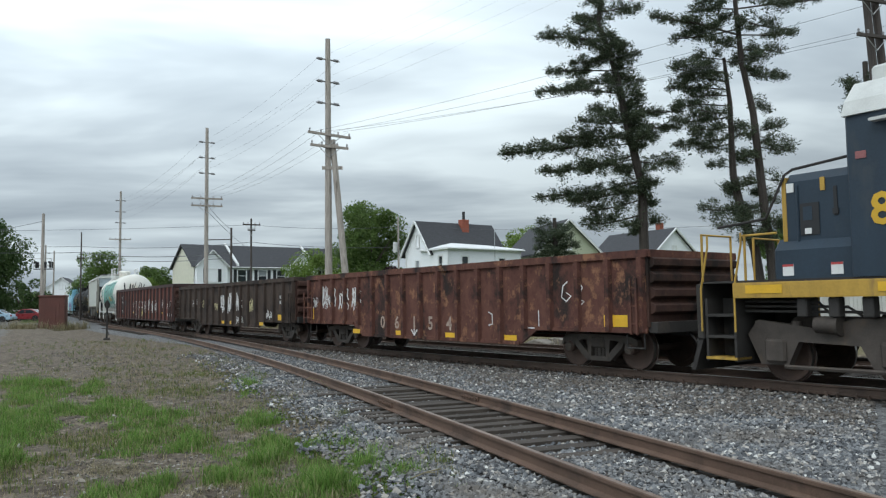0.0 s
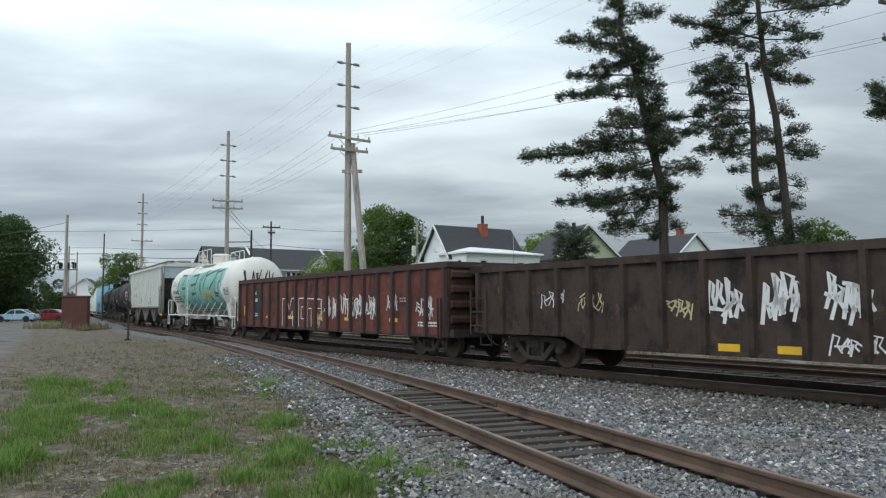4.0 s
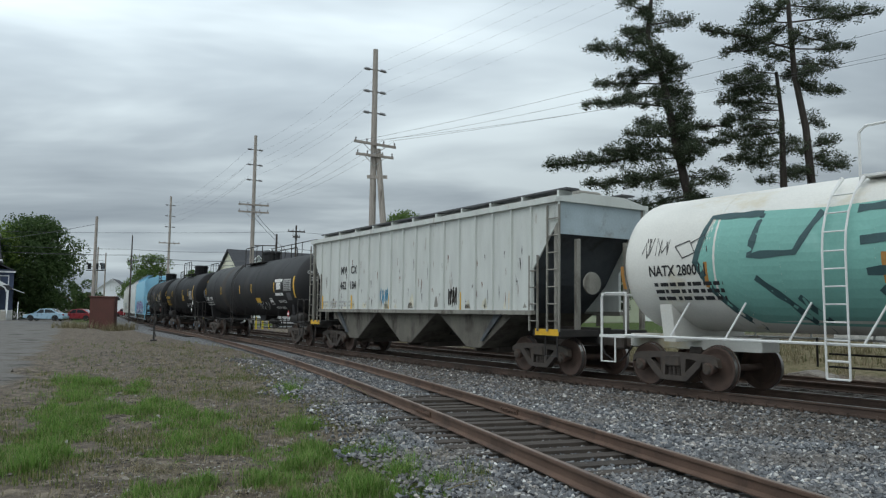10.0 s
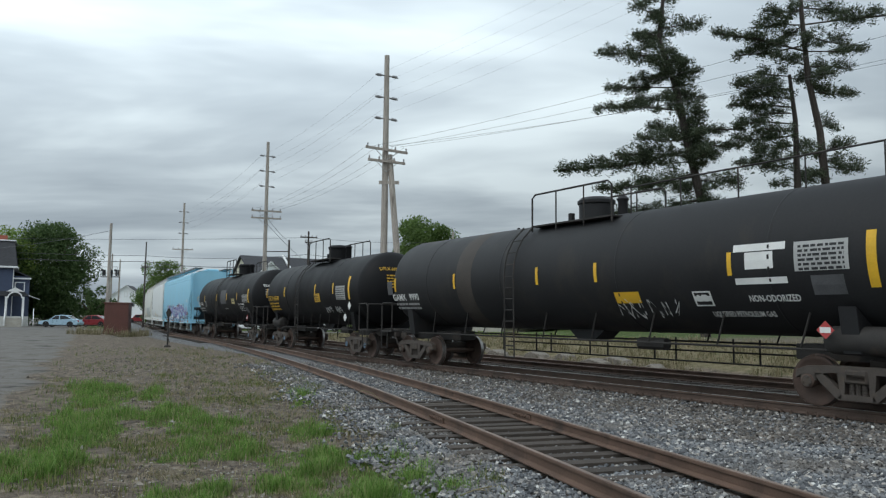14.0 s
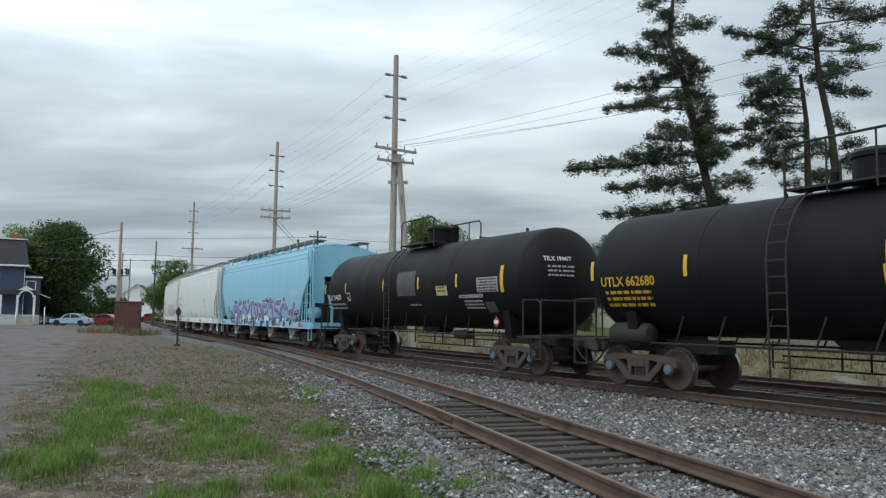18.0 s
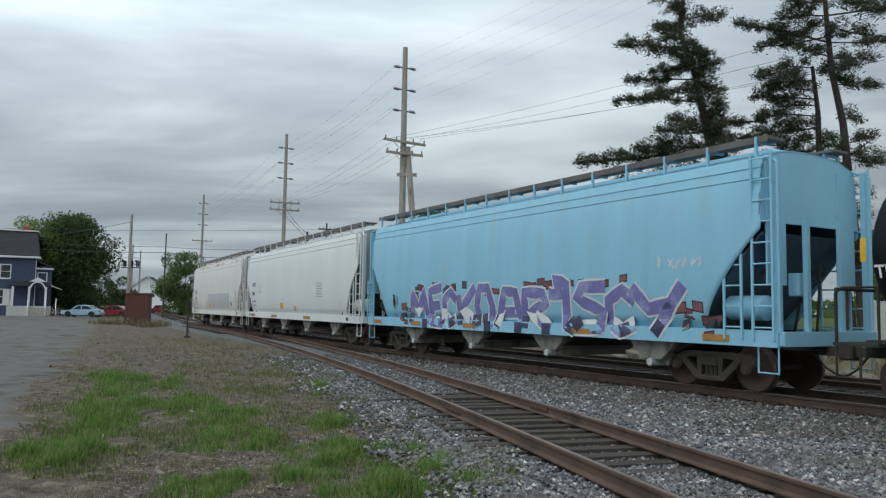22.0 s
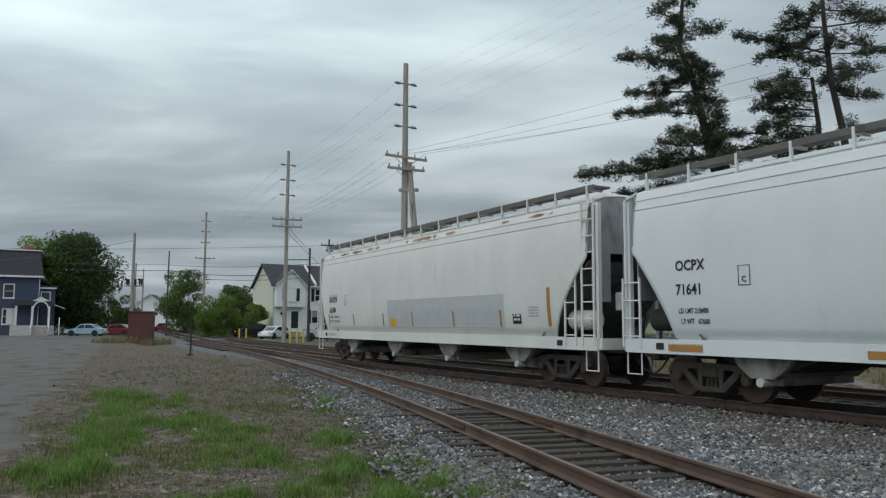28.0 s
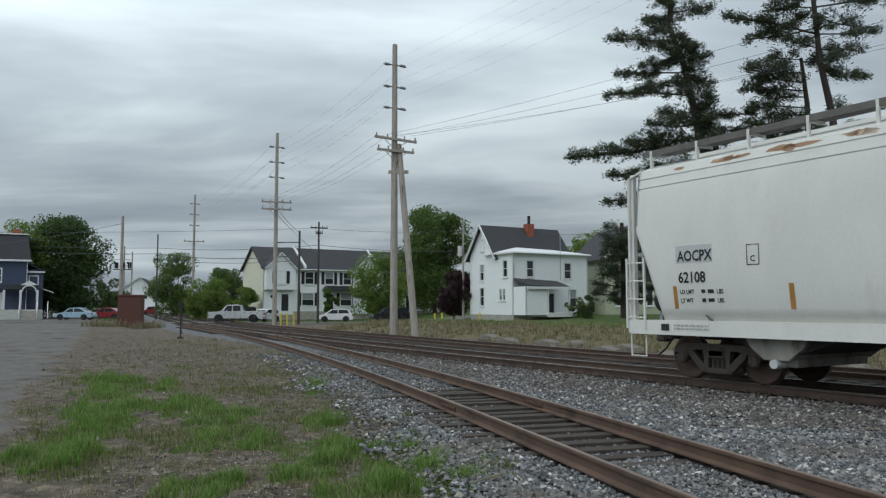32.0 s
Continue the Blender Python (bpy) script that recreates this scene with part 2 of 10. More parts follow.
M = dict(
    rail=mat("rusty_rail_side", (0.122, 0.076, 0.055), 0.8, 0.1, 0.35, 2, 60, 0.2, (0.045, 0.032, 0.026), 0.5),
    rail_dark=mat("greasy_rail_side", (0.088, 0.060, 0.047), 0.8, 0.1, 0.35, 2, 60, 0.2, (0.045, 0.034, 0.028), 0.5),
    rail_top=mat("worn_rail_head", (0.21, 0.155, 0.125), 0.5, 0.2, 0.25, 1.0, 30, 0.05, (0.10, 0.055, 0.035), 0.5),
    rail_bright=mat("polished_rail_head", (0.42, 0.41, 0.40), 0.3, 0.9, 0.2, 1.0, 30, 0.05),
    oily_tie=mat("oil_soaked_tie", (0.062, 0.052, 0.045), 0.9, 0, 0.4, 3, 45, 0.5, (0.075, 0.066, 0.058), 0.35, 1.5, (1, 8, 1), per_object=0.25),
    tie=mat("weathered_wooden_tie", (0.058, 0.047, 0.039), 0.9, 0, 0.4, 3, 45, 0.5, (0.115, 0.10, 0.088), 0.35, 1.5, (1, 8, 1), per_object=0.25),
    concrete=mat("pale_concrete", (0.38, 0.36, 0.32), 0.9, 0, 0.2, 2, 40, 0.2),
    pole_wood=mat("grey_weathered_pole", (0.36, 0.325, 0.29), 0.9, 0, 0.35, 3, 40, 0.3, (0.10, 0.085, 0.07), 0.4, 1.3, (6, 6, 0.5)),
    pole_dark=mat("dark_creosote_pole", (0.07, 0.06, 0.055), 0.9, 0, 0.3, 3, 40, 0.3, None, 0.3, 1.0, (6, 6, 0.4)),
    wire=mat("dark_cable", (0.09, 0.094, 0.10), 0.6, 0, 0.1, bump=0),
    steel=mat("galvanised_steel", (0.42, 0.43, 0.44), 0.45, 0.8, 0.2),
    porcelain=mat("grey_insulator", (0.25, 0.25, 0.26), 0.3, 0, 0.1),
    truck=mat("greasy_cast_truck", (0.072, 0.060, 0.052), 0.75, 0.1, 0.35, 4, 50, 0.3, (0.10, 0.075, 0.055), 0.45, 3),
    wheel=mat("rusty_wheel_plate", (0.080, 0.052, 0.041), 0.8, 0.0, 0.3, 4, 50, 0.15),
    tread=mat("bright_wheel_tread", (0.30, 0.29, 0.28), 0.35, 0.9, 0.15),
    cap_blue=mat("blue_grey_bearing_cap", (0.10, 0.16, 0.22), 0.5, 0, 0.25),
    under=mat("black_underframe", (0.035, 0.032, 0.030), 0.8, 0, 0.35, 3, 40, 0.2, (0.08, 0.06, 0.048), 0.35),
    gon1=rusty("rust_brown_gondola_paint", (0.030, 0.022, 0.020), (0.098, 0.042, 0.033), (0.135, 0.060, 0.045), (0.27, 0.135, 0.078), 1.1, 0.55),
    gon1p=mat("patched_rust_paint", (0.115, 0.034, 0.027), 0.8, 0, 0.45, 1.6, 30, 0.25, (0.055, 0.035, 0.03), 0.5, 1.6),
    gon2=rusty("dark_brown_gondola_paint", (0.024, 0.019, 0.017), (0.050, 0.037, 0.031), (0.066, 0.047, 0.038), (0.13, 0.075, 0.05), 1.4),
    gon3=rusty("red_brown_gondola_paint", (0.062, 0.030, 0.026), (0.130, 0.044, 0.034), (0.160, 0.056, 0.042), (0.20, 0.085, 0.06), 1.2),
    # end walls and their ribs: a darker brown than the sides
    gon_end=rusty("dark_brown_end_paint", (0.020, 0.015, 0.013), (0.048, 0.026, 0.021), (0.070, 0.036, 0.028), (0.12, 0.06, 0.04), 1.2),
    faded=mat("faded_stencil_paint", (0.36, 0.28, 0.23), 0.8, 0, 0.3, 3, 40, 0.1, (0.16, 0.085, 0.065), 0.5, 5),
    gon3d=mat("dark_rib_paint", (0.055, 0.032, 0.03), 0.8, 0, 0.35, 1.4, 30, 0.2),
    tank_white=mat("soiled_white_tank_paint", (0.70, 0.69, 0.64), 0.55, 0, 0.12, 1.2, 25, 0.05, (0.55, 0.46, 0.28), 0.42, 0.7, (0.6, 1, 0.8)),
    tank_black=mat("dull_black_tank_paint", (0.017, 0.0168, 0.018), 0.6, 0, 0.3, 1.2, 25, 0.08, (0.034, 0.029, 0.025), 0.42, 0.8, (1, 1, 0.4), spec=0.3),
    tank_black_b=mat("deep_black_tank_paint", (0.009, 0.009, 0.010), 0.55, 0, 0.25, 1.2, 25, 0.06, (0.017, 0.016, 0.015), 0.38, 0.8, (1, 1, 0.4), spec=0.17),
    hop_grey=mat("pale_grey_hopper_paint", (0.58, 0.60, 0.57), 0.65, 0, 0.12, 1.5, 25, 0.08, (0.27, 0.21, 0.15), 0.22, 2.2, (2.2, 1, 0.5)),
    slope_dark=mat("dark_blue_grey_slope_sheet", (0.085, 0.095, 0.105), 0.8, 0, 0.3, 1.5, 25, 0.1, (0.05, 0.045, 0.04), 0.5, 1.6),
    hop_dirt_bay_shade=mat("dirty_and_bay_shaded_hopper_paint", (0.25, 0.24, 0.21), 0.75, 0, 0.3, 1.5, 25, 0.1, (0.08, 0.066, 0.052), 0.6, 1.6, (1.6, 1, 0.6)),
    bay_grey_brown=mat("dark_grey_brown_bay_paint", (0.135, 0.125, 0.105), 0.85, 0, 0.35, 1.6, 25, 0.15, (0.045, 0.038, 0.031), 0.6, 1.3, (1.4, 1, 0.7)),
    # white hopper ends: dirt plus the shade between coupled cars, put into the colour
    end_shade_dirt=mat("dirty_shaded_grey_end_paint", (0.34, 0.35, 0.355), 0.75, 0, 0.2, 1.2, 25, 0.08, (0.17, 0.165, 0.155), 0.5, 1.4, (1.2, 1.2, 0.5)),
    slope_shade_dirt=mat("sooty_shaded_dark_slope_paint", (0.125, 0.128, 0.13), 0.85, 0, 0.3, 1.2, 25, 0.1, (0.055, 0.05, 0.045), 0.5, 1.4),
    end_blue=mat("pale_blue_grey_end_paint", (0.36, 0.43, 0.46), 0.7, 0, 0.2, 1.4, 25, 0.08, (0.20, 0.20, 0.19), 0.4, 1.5),
    # slope sheets: soot, with the shade at the car's end mixed into the blue-grey
    slope_blue=mat("sooty_shaded_blue_slope_paint", (0.11, 0.155, 0.19), 0.85, 0, 0.3, 1.2, 25, 0.1, (0.06, 0.065, 0.07), 0.5, 1.4),
    hop_blue=mat("sky_blue_hopper_paint", (0.28, 0.565, 0.72), 0.5, 0, 0.09, 0.8, 20, 0.03, (0.33, 0.53, 0.62), 0.4, 1.1, (2.5, 1, 0.25)),
    hop_white=mat("off_white_hopper_paint", (0.73, 0.755, 0.75), 0.5, 0, 0.06, 0.7, 20, 0.02, (0.66, 0.675, 0.66), 0.3, 0.9, (1.2, 1, 0.5)),
    hop_white_b=mat("soiled_white_hopper_paint", (0.715, 0.715, 0.675), 0.55, 0, 0.09, 0.8, 20, 0.03, (0.63, 0.615, 0.56), 0.32, 0.9, (1.3, 1, 0.5)),
    patch_grey=mat("grey_paint_patch", (0.50, 0.52, 0.52), 0.6, 0, 0.08),
    hatch=mat("dark_roof_walk", (0.10, 0.10, 0.105), 0.7, 0.2, 0.3),
    roof_walk=mat("grey_brown_roof_walk", (0.155, 0.145, 0.135), 0.75, 0.1, 0.3, 2, 30, 0.1, (0.10, 0.07, 0.05), 0.35),
    rust_pale=mat("pale_orange_rust", (0.40, 0.24, 0.15), 0.85, 0, 0.3, 3, 30, 0.1, (0.62, 0.56, 0.48), 0.5, 3, (0.6, 1, 2)),
    rust=mat("rust_stain", (0.16, 0.085, 0.05), 0.85, 0, 0.3, 3, 30, 0.1),
    yellow=mat("yellow_reflector", (0.72, 0.42, 0.03), 0.45, 0, 0.15),
    orange=mat("orange_reflector", (0.42, 0.20, 0.05), 0.5, 0, 0.2),
    white_paint=mat("white_lettering", (0.72, 0.72, 0.70), 0.6, 0, 0.1),
    grey_paint=mat("grey_lettering", (0.40, 0.40, 0.39), 0.6, 0, 0.15),
    black_paint=mat("black_lettering", (0.025, 0.025, 0.027), 0.6, 0, 0.1),
    black_patch=mat("black_repaint_patch", (0.030, 0.031, 0.034), 0.7, 0, 0.2),
    yellow_letter=mat("yellow_lettering", (0.60, 0.36, 0.03), 0.6, 0, 0.12),
    spray_white=mat("white_spray_paint", (0.70, 0.70, 0.69), 0.6, 0, 0.1),
    spray_yellow=mat("yellowish_spray_paint", (0.50, 0.45, 0.25), 0.6, 0, 0.15),
    spray_teal=mat("teal_spray_paint", (0.195, 0.43, 0.375), 0.6, 0, 0.14, 1.0, 20, 0.02, (0.27, 0.52, 0.46), 0.45, 0.9),
    spray_dark=mat("dark_teal_spray_paint", (0.040, 0.085, 0.090), 0.55, 0, 0.2),
    spray_violet=mat("violet_spray_paint", (0.20, 0.19, 0.43), 0.55, 0, 0.25, 2.0, 20, 0.02, (0.36, 0.38, 0.58), 0.5, 1.5),
    spray_navy=mat("dark_violet_spray_paint", (0.05, 0.05, 0.10), 0.55, 0, 0.25, 2.0, 20, 0.02, (0.12, 0.11, 0.22), 0.5, 1.5),
    spray_brick=mat("brick_red_spray_paint", (0.22, 0.085, 0.085), 0.6, 0, 0.3, per_object=0.2),
    spray_blue=mat("blue_spray_paint", (0.03, 0.25, 0.42), 0.6, 0, 0.2),
    chalk=mat("chalky_cream_touch_up_paint", (0.60, 0.58, 0.47), 0.8, 0, 0.2, 3, 30, 0.05, (0.30, 0.24, 0.17), 0.4, 4),
    tan=mat("pale_yellow_label", (0.52, 0.44, 0.18), 0.6, 0, 0.2),
    spray_maroon=mat("maroon_spray_paint", (0.16, 0.06, 0.08), 0.6, 0, 0.3),
    red=mat("red_sign_paint", (0.45, 0.06, 0.06), 0.5, 0, 0.1),
    loco_blue=mat("dark_blue_engine_paint", (0.020, 0.036, 0.055), 0.5, 0, 0.25, 1.5, 25, 0.05, (0.05, 0.055, 0.06), 0.4, 1.0, (1, 1, 0.4)),
    loco_yellow=mat("worn_yellow_engine_paint", (0.44, 0.27, 0.05), 0.55, 0, 0.2, 1.5, 25, 0.05, (0.20, 0.13, 0.06), 0.45, 1.6, (3, 1, 0.5)),
    loco_white=mat("grey_white_cab_roof", (0.55, 0.56, 0.54), 0.6, 0, 0.15),
    window=glass("dark_window_glass"),
)


# ---- building blocks ----
class G:
    """Collects faces and links them as one mesh."""

    def __init__(self):
        self.v, self.f = [], []

    def add(self, vs, fs):
        o = len(self.v)
        self.v.extend(tuple(q) for q in vs)
        self.f.extend(tuple(i + o for i in f) for f in fs)
        return self

    def box(self, x0, x1, y0, y1, z0, z1, b=0.0):
        if b <= 0:
            vs = [(x, y, z) for x in (x0, x1) for y in (y0, y1) for z in (z0, z1)]
            return self.add(vs, [(0, 1, 3, 2), (4, 6, 7, 5), (0, 4, 5, 1), (2, 3, 7, 6), (0, 2, 6, 4), (1, 5, 7, 3)])
        pts = [(x0 + b, y0), (x1 - b, y0), (x1, y0 + b), (x1, y1 - b), (x1 - b, y1), (x0 + b, y1), (x0, y1 - b), (x0, y0 + b)]
        return self.extr(pts, "z", z0, z1, b)

    def extr(self, pts, axis, a, b, bevel=0.0):
        """A polygon in the other two axes, drawn out along axis from a to b, its rims cut back by bevel."""
        n = len(pts)
        cx, cy = sum(p[0] for p in pts) / n, sum(p[1] for p in pts) / n

        def put(p, w):
            return {"x": (w, p[0], p[1]), "y": (p[0], w, p[1]), "z": (p[0], p[1], w)}[axis]

        rings = [(a, 0), (b, 0)] if not bevel else [(a, 1), (a + bevel, 0), (b - bevel, 0), (b, 1)]
        vs = []
        for w, inset in rings:
            for p in pts:
                d = math.hypot(p[0] - cx, p[1] - cy) or 1
                k = 1 - inset * bevel / d
                vs.append(put((cx + (p[0] - cx) * k, cy + (p[1] - cy) * k), w))
        m = len(rings)
        fs = [(r * n + i, r * n + (i + 1) % n, (r + 1) * n + (i + 1) % n, (r + 1) * n + i) for r in range(m - 1) for i in range(n)]
        fs += [tuple(range(n))[::-1], tuple(range((m - 1) * n, m * n))]
        return self.add(vs, fs)

    def cyl(self, p0, p1, r0, r1=None, n=10, caps=True):
        r1 = r0 if r1 is None else r1
        p0, p1 = Vector(p0), Vector(p1)
        q = (p1 - p0).to_track_quat("Z", "Y")
        vs = []
        for p, r in ((p0, r0), (p1, r1)):
            for i in range(n):
                a = 2 * math.pi * i / n
                vs.append(p + q @ Vector((r * math.cos(a), r * math.sin(a), 0)))
        fs = [(i, (i + 1) % n, n + (i + 1) % n, n + i) for i in range(n)]
        if caps:
            fs += [tuple(range(n))[::-1], tuple(range(n, 2 * n))]
        return self.add(vs, fs)

    def tube(self, pts, r, n=6):
        """A round bar along the points, bent at each."""
        p = [Vector(q) for q in pts]
        vs = []
        for i, q in enumerate(p):
            t = (p[min(i + 1, len(p) - 1)] - p[max(i - 1, 0)]).normalized()
            if i == 0:
                u = t.orthogonal().normalized()
            u = (u - t * u.dot(t)).normalized()
            w = t.cross(u)
            k = 1.0
            if 0 < i < len(p) - 1:
                k = 1 / max(0.5, math.cos(0.5 * (p[i] - p[i - 1]).angle(p[i + 1] - p[i], 0.0)))
            vs += [q + (u * math.cos(6.28318 * j / n) + w * math.sin(6.28318 * j / n)) * r * k for j in range(n)]
        fs = [(i * n + j, i * n + (j + 1) % n, (i + 1) * n + (j + 1) % n, (i + 1) * n + j) for i in range(len(p) - 1) for j in range(n)]
        fs += [tuple(range(n))[::-1], tuple(range((len(p) - 1) * n, len(p) * n))]
        return self.add(vs, fs)

    def rev(self, prof, n=32, centre=(0, 0, 0), axis="x", caps=True):
        """A profile of (along, radius) turned about the axis."""
        vs, m = [], len(prof)
        for a, r in prof:
            for i in range(n):
                t = 2 * math.pi * i / n
                c, s = r * math.cos(t), r * math.sin(t)
                v = {"x": (a, c, s), "y": (c, a, s), "z": (c, s, a)}[axis]
                vs.append(tuple(v[k] + centre[k] for k in range(3)))
        fs = [(j * n + i, j * n + (i + 1) % n, (j + 1) * n + (i + 1) % n, (j + 1) * n + i) for j in range(m - 1) for i in range(n)]
        if caps and prof[0][1] > 1e-5:
            fs.append(tuple(range(n))[::-1])
        if caps and prof[-1][1] > 1e-5:
            fs.append(tuple(range((m - 1) * n, m * n)))
        return self.add(vs, fs)

    def mesh(self, name, material, smooth=None):
        me = bpy.data.meshes.new(name)
        me.from_pydata(self.v, [], self.f)
        me.materials.append(material)
        if smooth:
            me.shade_smooth()
            me.set_sharp_from_angle(angle=radians(smooth))
        return me


def fix(me, weld=False):
    """Turn all faces outwards; weld joins pieces that touch at their corners."""
    bm = bmesh.new()
    bm.from_mesh(me)
    if weld:
        bmesh.ops.remove_doubles(bm, verts=bm.verts, dist=0.002)
    bmesh.ops.recalc_face_normals(bm, faces=bm.faces)
    bm.to_mesh(me)
    bm.free()
    return me


def part(name, g, material, parent, label="", smooth=None, at=None):
    """Link a block as one mesh under a thing or a part. g may be a ready mesh, shared by alike parts."""
    me = g if isinstance(g, bpy.types.Mesh) else fix(g.mesh(name, material, smooth), name.endswith(("_wall", "_walls")))
    ob = new(name, me)
    ob.parent = parent
    if at is not None:
        ob.matrix_local = at
    if label:
        tagged(ob, label)
    return ob


def thing(name, label, category, group="", at=None, kind="", g=None, material=None, smooth=None):
    ob = new(name, fix(g.mesh(name, material, smooth)) if g else None)
    tagged(ob, label, category, group, kind)
    if at is not None:
        ob.matrix_world = at
    return ob


def smoothstep(a, b, x):
    t = min(max((x - a) / (b - a), 0.0), 1.0)
    return t * t * (3 - 2 * t)


# ---- the line of the main track: heading in degrees along it, s = 0 abreast of the camera ----
DS = 0.25
S0, S1 = -330.0, 330.0
SS = np.arange(S0, S1 + DS, DS)
HEAD = np.radians(np.interp(SS, (-72, -48, -24, -9, 3, 15), (-67.05, -61.6, -61.1, -57.0, -59.5, -59.0)))
HEAD = np.convolve(np.pad(HEAD, 24, mode="edge"), np.ones(49) / 49, "valid")
PX = np.concatenate([[0], np.cumsum(np.cos((HEAD[1:] + HEAD[:-1]) / 2) * DS)])
PY = np.concatenate([[0], np.cumsum(np.sin((HEAD[1:] + HEAD[:-1]) / 2) * DS)])
ZERO = int(np.argmin(abs(SS)))
PX += 10.15 - PX[ZERO]
PY += 10.45 - PY[ZERO]


def line_at(s, off=0.0):
    """Place and heading on the main track; off metres to the far side."""
    x, y, a = np.interp(s, SS, PX), np.interp(s, SS, PY), np.interp(s, SS, HEAD)
    return float(x - off * math.sin(a)), float(y + off * math.cos(a)), float(a)


PXL, PYL, HDL = PX.tolist(), PY.tolist(), HEAD.tolist()


def to_line(x, y):
    """Along and across the main track, across positive on the far side."""
    u = 0.515 * (x - 10.15) - 0.857 * (y - 10.45)
    for _ in range(4):
        i = min(max(int((u - S0) / DS + 0.5), 0), len(PXL) - 1)
        a = HDL[i]
        dx, dy = x - PXL[i], y - PYL[i]
        u = S0 + i * DS + dx * math.cos(a) + dy * math.sin(a)
    return u, -dx * math.sin(a) + dy * math.cos(a)


# ---- the siding that leaves the main line: place and heading along it ----
QS = np.arange(-60, 66.01, 0.25)
QH = np.radians(np.interp(QS, (-60, 2, 12, 25, 35, 50, 62), (106.2, 106.6, 108.8, 111.6, 113.0, 115.6, 118.2)))
QX = np.concatenate([[0], np.cumsum(np.cos((QH[1:] + QH[:-1]) / 2) * 0.25)])
QY = np.concatenate([[0], np.cumsum(np.sin((QH[1:] + QH[:-1]) / 2) * 0.25)])
QZ = int(np.argmin(abs(QS)))
QX += 2.68 - QX[QZ]
QY += 6.70 - QY[QZ]


def siding_at(q, off=0.0):
    """Place and heading on the siding; off metres to its right, seen from the camera outwards."""
    x, y, a = np.interp(q, QS, QX), np.interp(q, QS, QY), np.interp(q, QS, QH)
    return float(x + off * math.sin(a)), float(y - off * math.cos(a)), float(a)


QXL, QYL, QHL = QX.tolist(), QY.tolist(), QH.tolist()


def siding_side(x, y):
    """Signed distance from the siding, positive on its right, and the place along it."""
    u = -0.36 * (x - 2.68) + 0.93 * (y - 6.7)
    for _ in range(3):
        i = min(max(int((u + 60) / 0.25 + 0.5), 0), len(QXL) - 1)
        a = QHL[i]
        dx, dy = x - QXL[i], y - QYL[i]
        u = -60 + i * 0.25 + dx * math.cos(a) + dy * math.sin(a)
    return dx * math.sin(a) - dy * math.cos(a), -60 + i * 0.25


GROUND = -0.31


def lot_edge(x, y):
    """How far a place lies inside the paved lot, metres."""
    ax, ay, bx, by = -6.3, 10.6, -20.6, 44.0
    ux, uy = bx - ax, by - ay
    l = math.hypot(ux, uy)
    wob = 0.9 * noise.noise((x * 0.25, y * 0.25, 3.1)) + 0.5 * noise.noise((x * 0.9, y * 0.9, 7.7))
    return -((x - ax) * uy - (y - ay) * ux) / l + wob


def height(x, y):
    s, d = to_line(x, y)
    z = GROUND + 0.05 * noise.noise((x * 0.35, y * 0.35, 0)) + 0.03 * noise.noise((x * 1.7, y * 1.7, 5))
    if x * x + y * y < 900 and -14 < x < 4:
        z += 0.022 * noise.noise((x * 5.1, y * 5.1, 8)) + 0.012 * noise.noise((x * 11, y * 11, 6))
    bed = smoothstep(-4.6, -2.6, d) * (1 - smoothstep(5.9, 6.9, d))
    q, qs = siding_side(x, y)
    if -60 < qs < 64:
        bed = max(bed, smoothstep(-2.1, -1.2, q) * (1 - smoothstep(1.6, 9.0, q)) if d < 0 else bed)
    if bed > 0:
        low = 0.035 * (1 - smoothstep(8.5, 12.5, qs)) if abs(q) < 1.0 and d < -2 else 0.0
        z = z * (1 - bed) + (-0.225 - low + 0.012 * noise.noise((x * 3, y * 3, 1))) * bed
    if d > 6:
        amp = max(smoothstep(-64, -44, s), smoothstep(24, 40, d))
        rise = 0.75 * smoothstep(6.8, 11.5, d) + 0.35 * smoothstep(14, 60, d)
        rise += (0.10 * noise.noise((x * 0.5, y * 0.5, 9)) + 0.05 * noise.noise((x * 1.4, y * 1.4, 2))) * smoothstep(6.5, 8.5, d) * (1 - smoothstep(14, 24, d))
        z += rise * amp
    far = math.hypot(x, y)
    if far > 25 and d < -6:
        z = z * (1 - smoothstep(25, 60, far)) + (-0.12) * smoothstep(25, 60, far)
    return z


# patches where the grass stands: place, heading, half length, half width
PATCHES = [(-4.75, 9.7, -0.4, 0.92, 1.3, 0.62), (-5.7, 12.8, -0.4, 0.92, 2.6, 0.75), (-7.7, 18.0, -0.4, 0.92, 3.4, 0.75), (-6.5, 18.0, -0.3, 0.95, 1.6, 0.32),
           (-4.9, 14.0, -0.3, 0.95, 1.5, 0.75), (-3.5, 12.2, -0.2, 0.98, 1.8, 0.55), (-2.75, 10.4, 0.2, 0.98, 0.9, 0.75), (-1.5, 8.75, 0.6, 0.8, 0.6, 0.5),
           (-1.1, 10.1, 0.3, 0.95, 1.0, 0.85), (-0.45, 9.6, 0.2, 0.98, 1.0, 0.6), (-0.1, 8.7, 0.3, 0.95, 0.9, 0.6), (0.4, 7.6, 0.3, 0.95, 0.7, 0.6),
           (-0.6, 7.8, 0.5, 0.87, 0.6, 0.6), (-2.5, 7.7, 0.2, 0.98, 0.8, 0.42), (-1.9, 12.4, -0.2, 0.98, 1.2, 0.4), (-3.0, 18.0, -0.2, 0.98, 2.2, 0.35)]


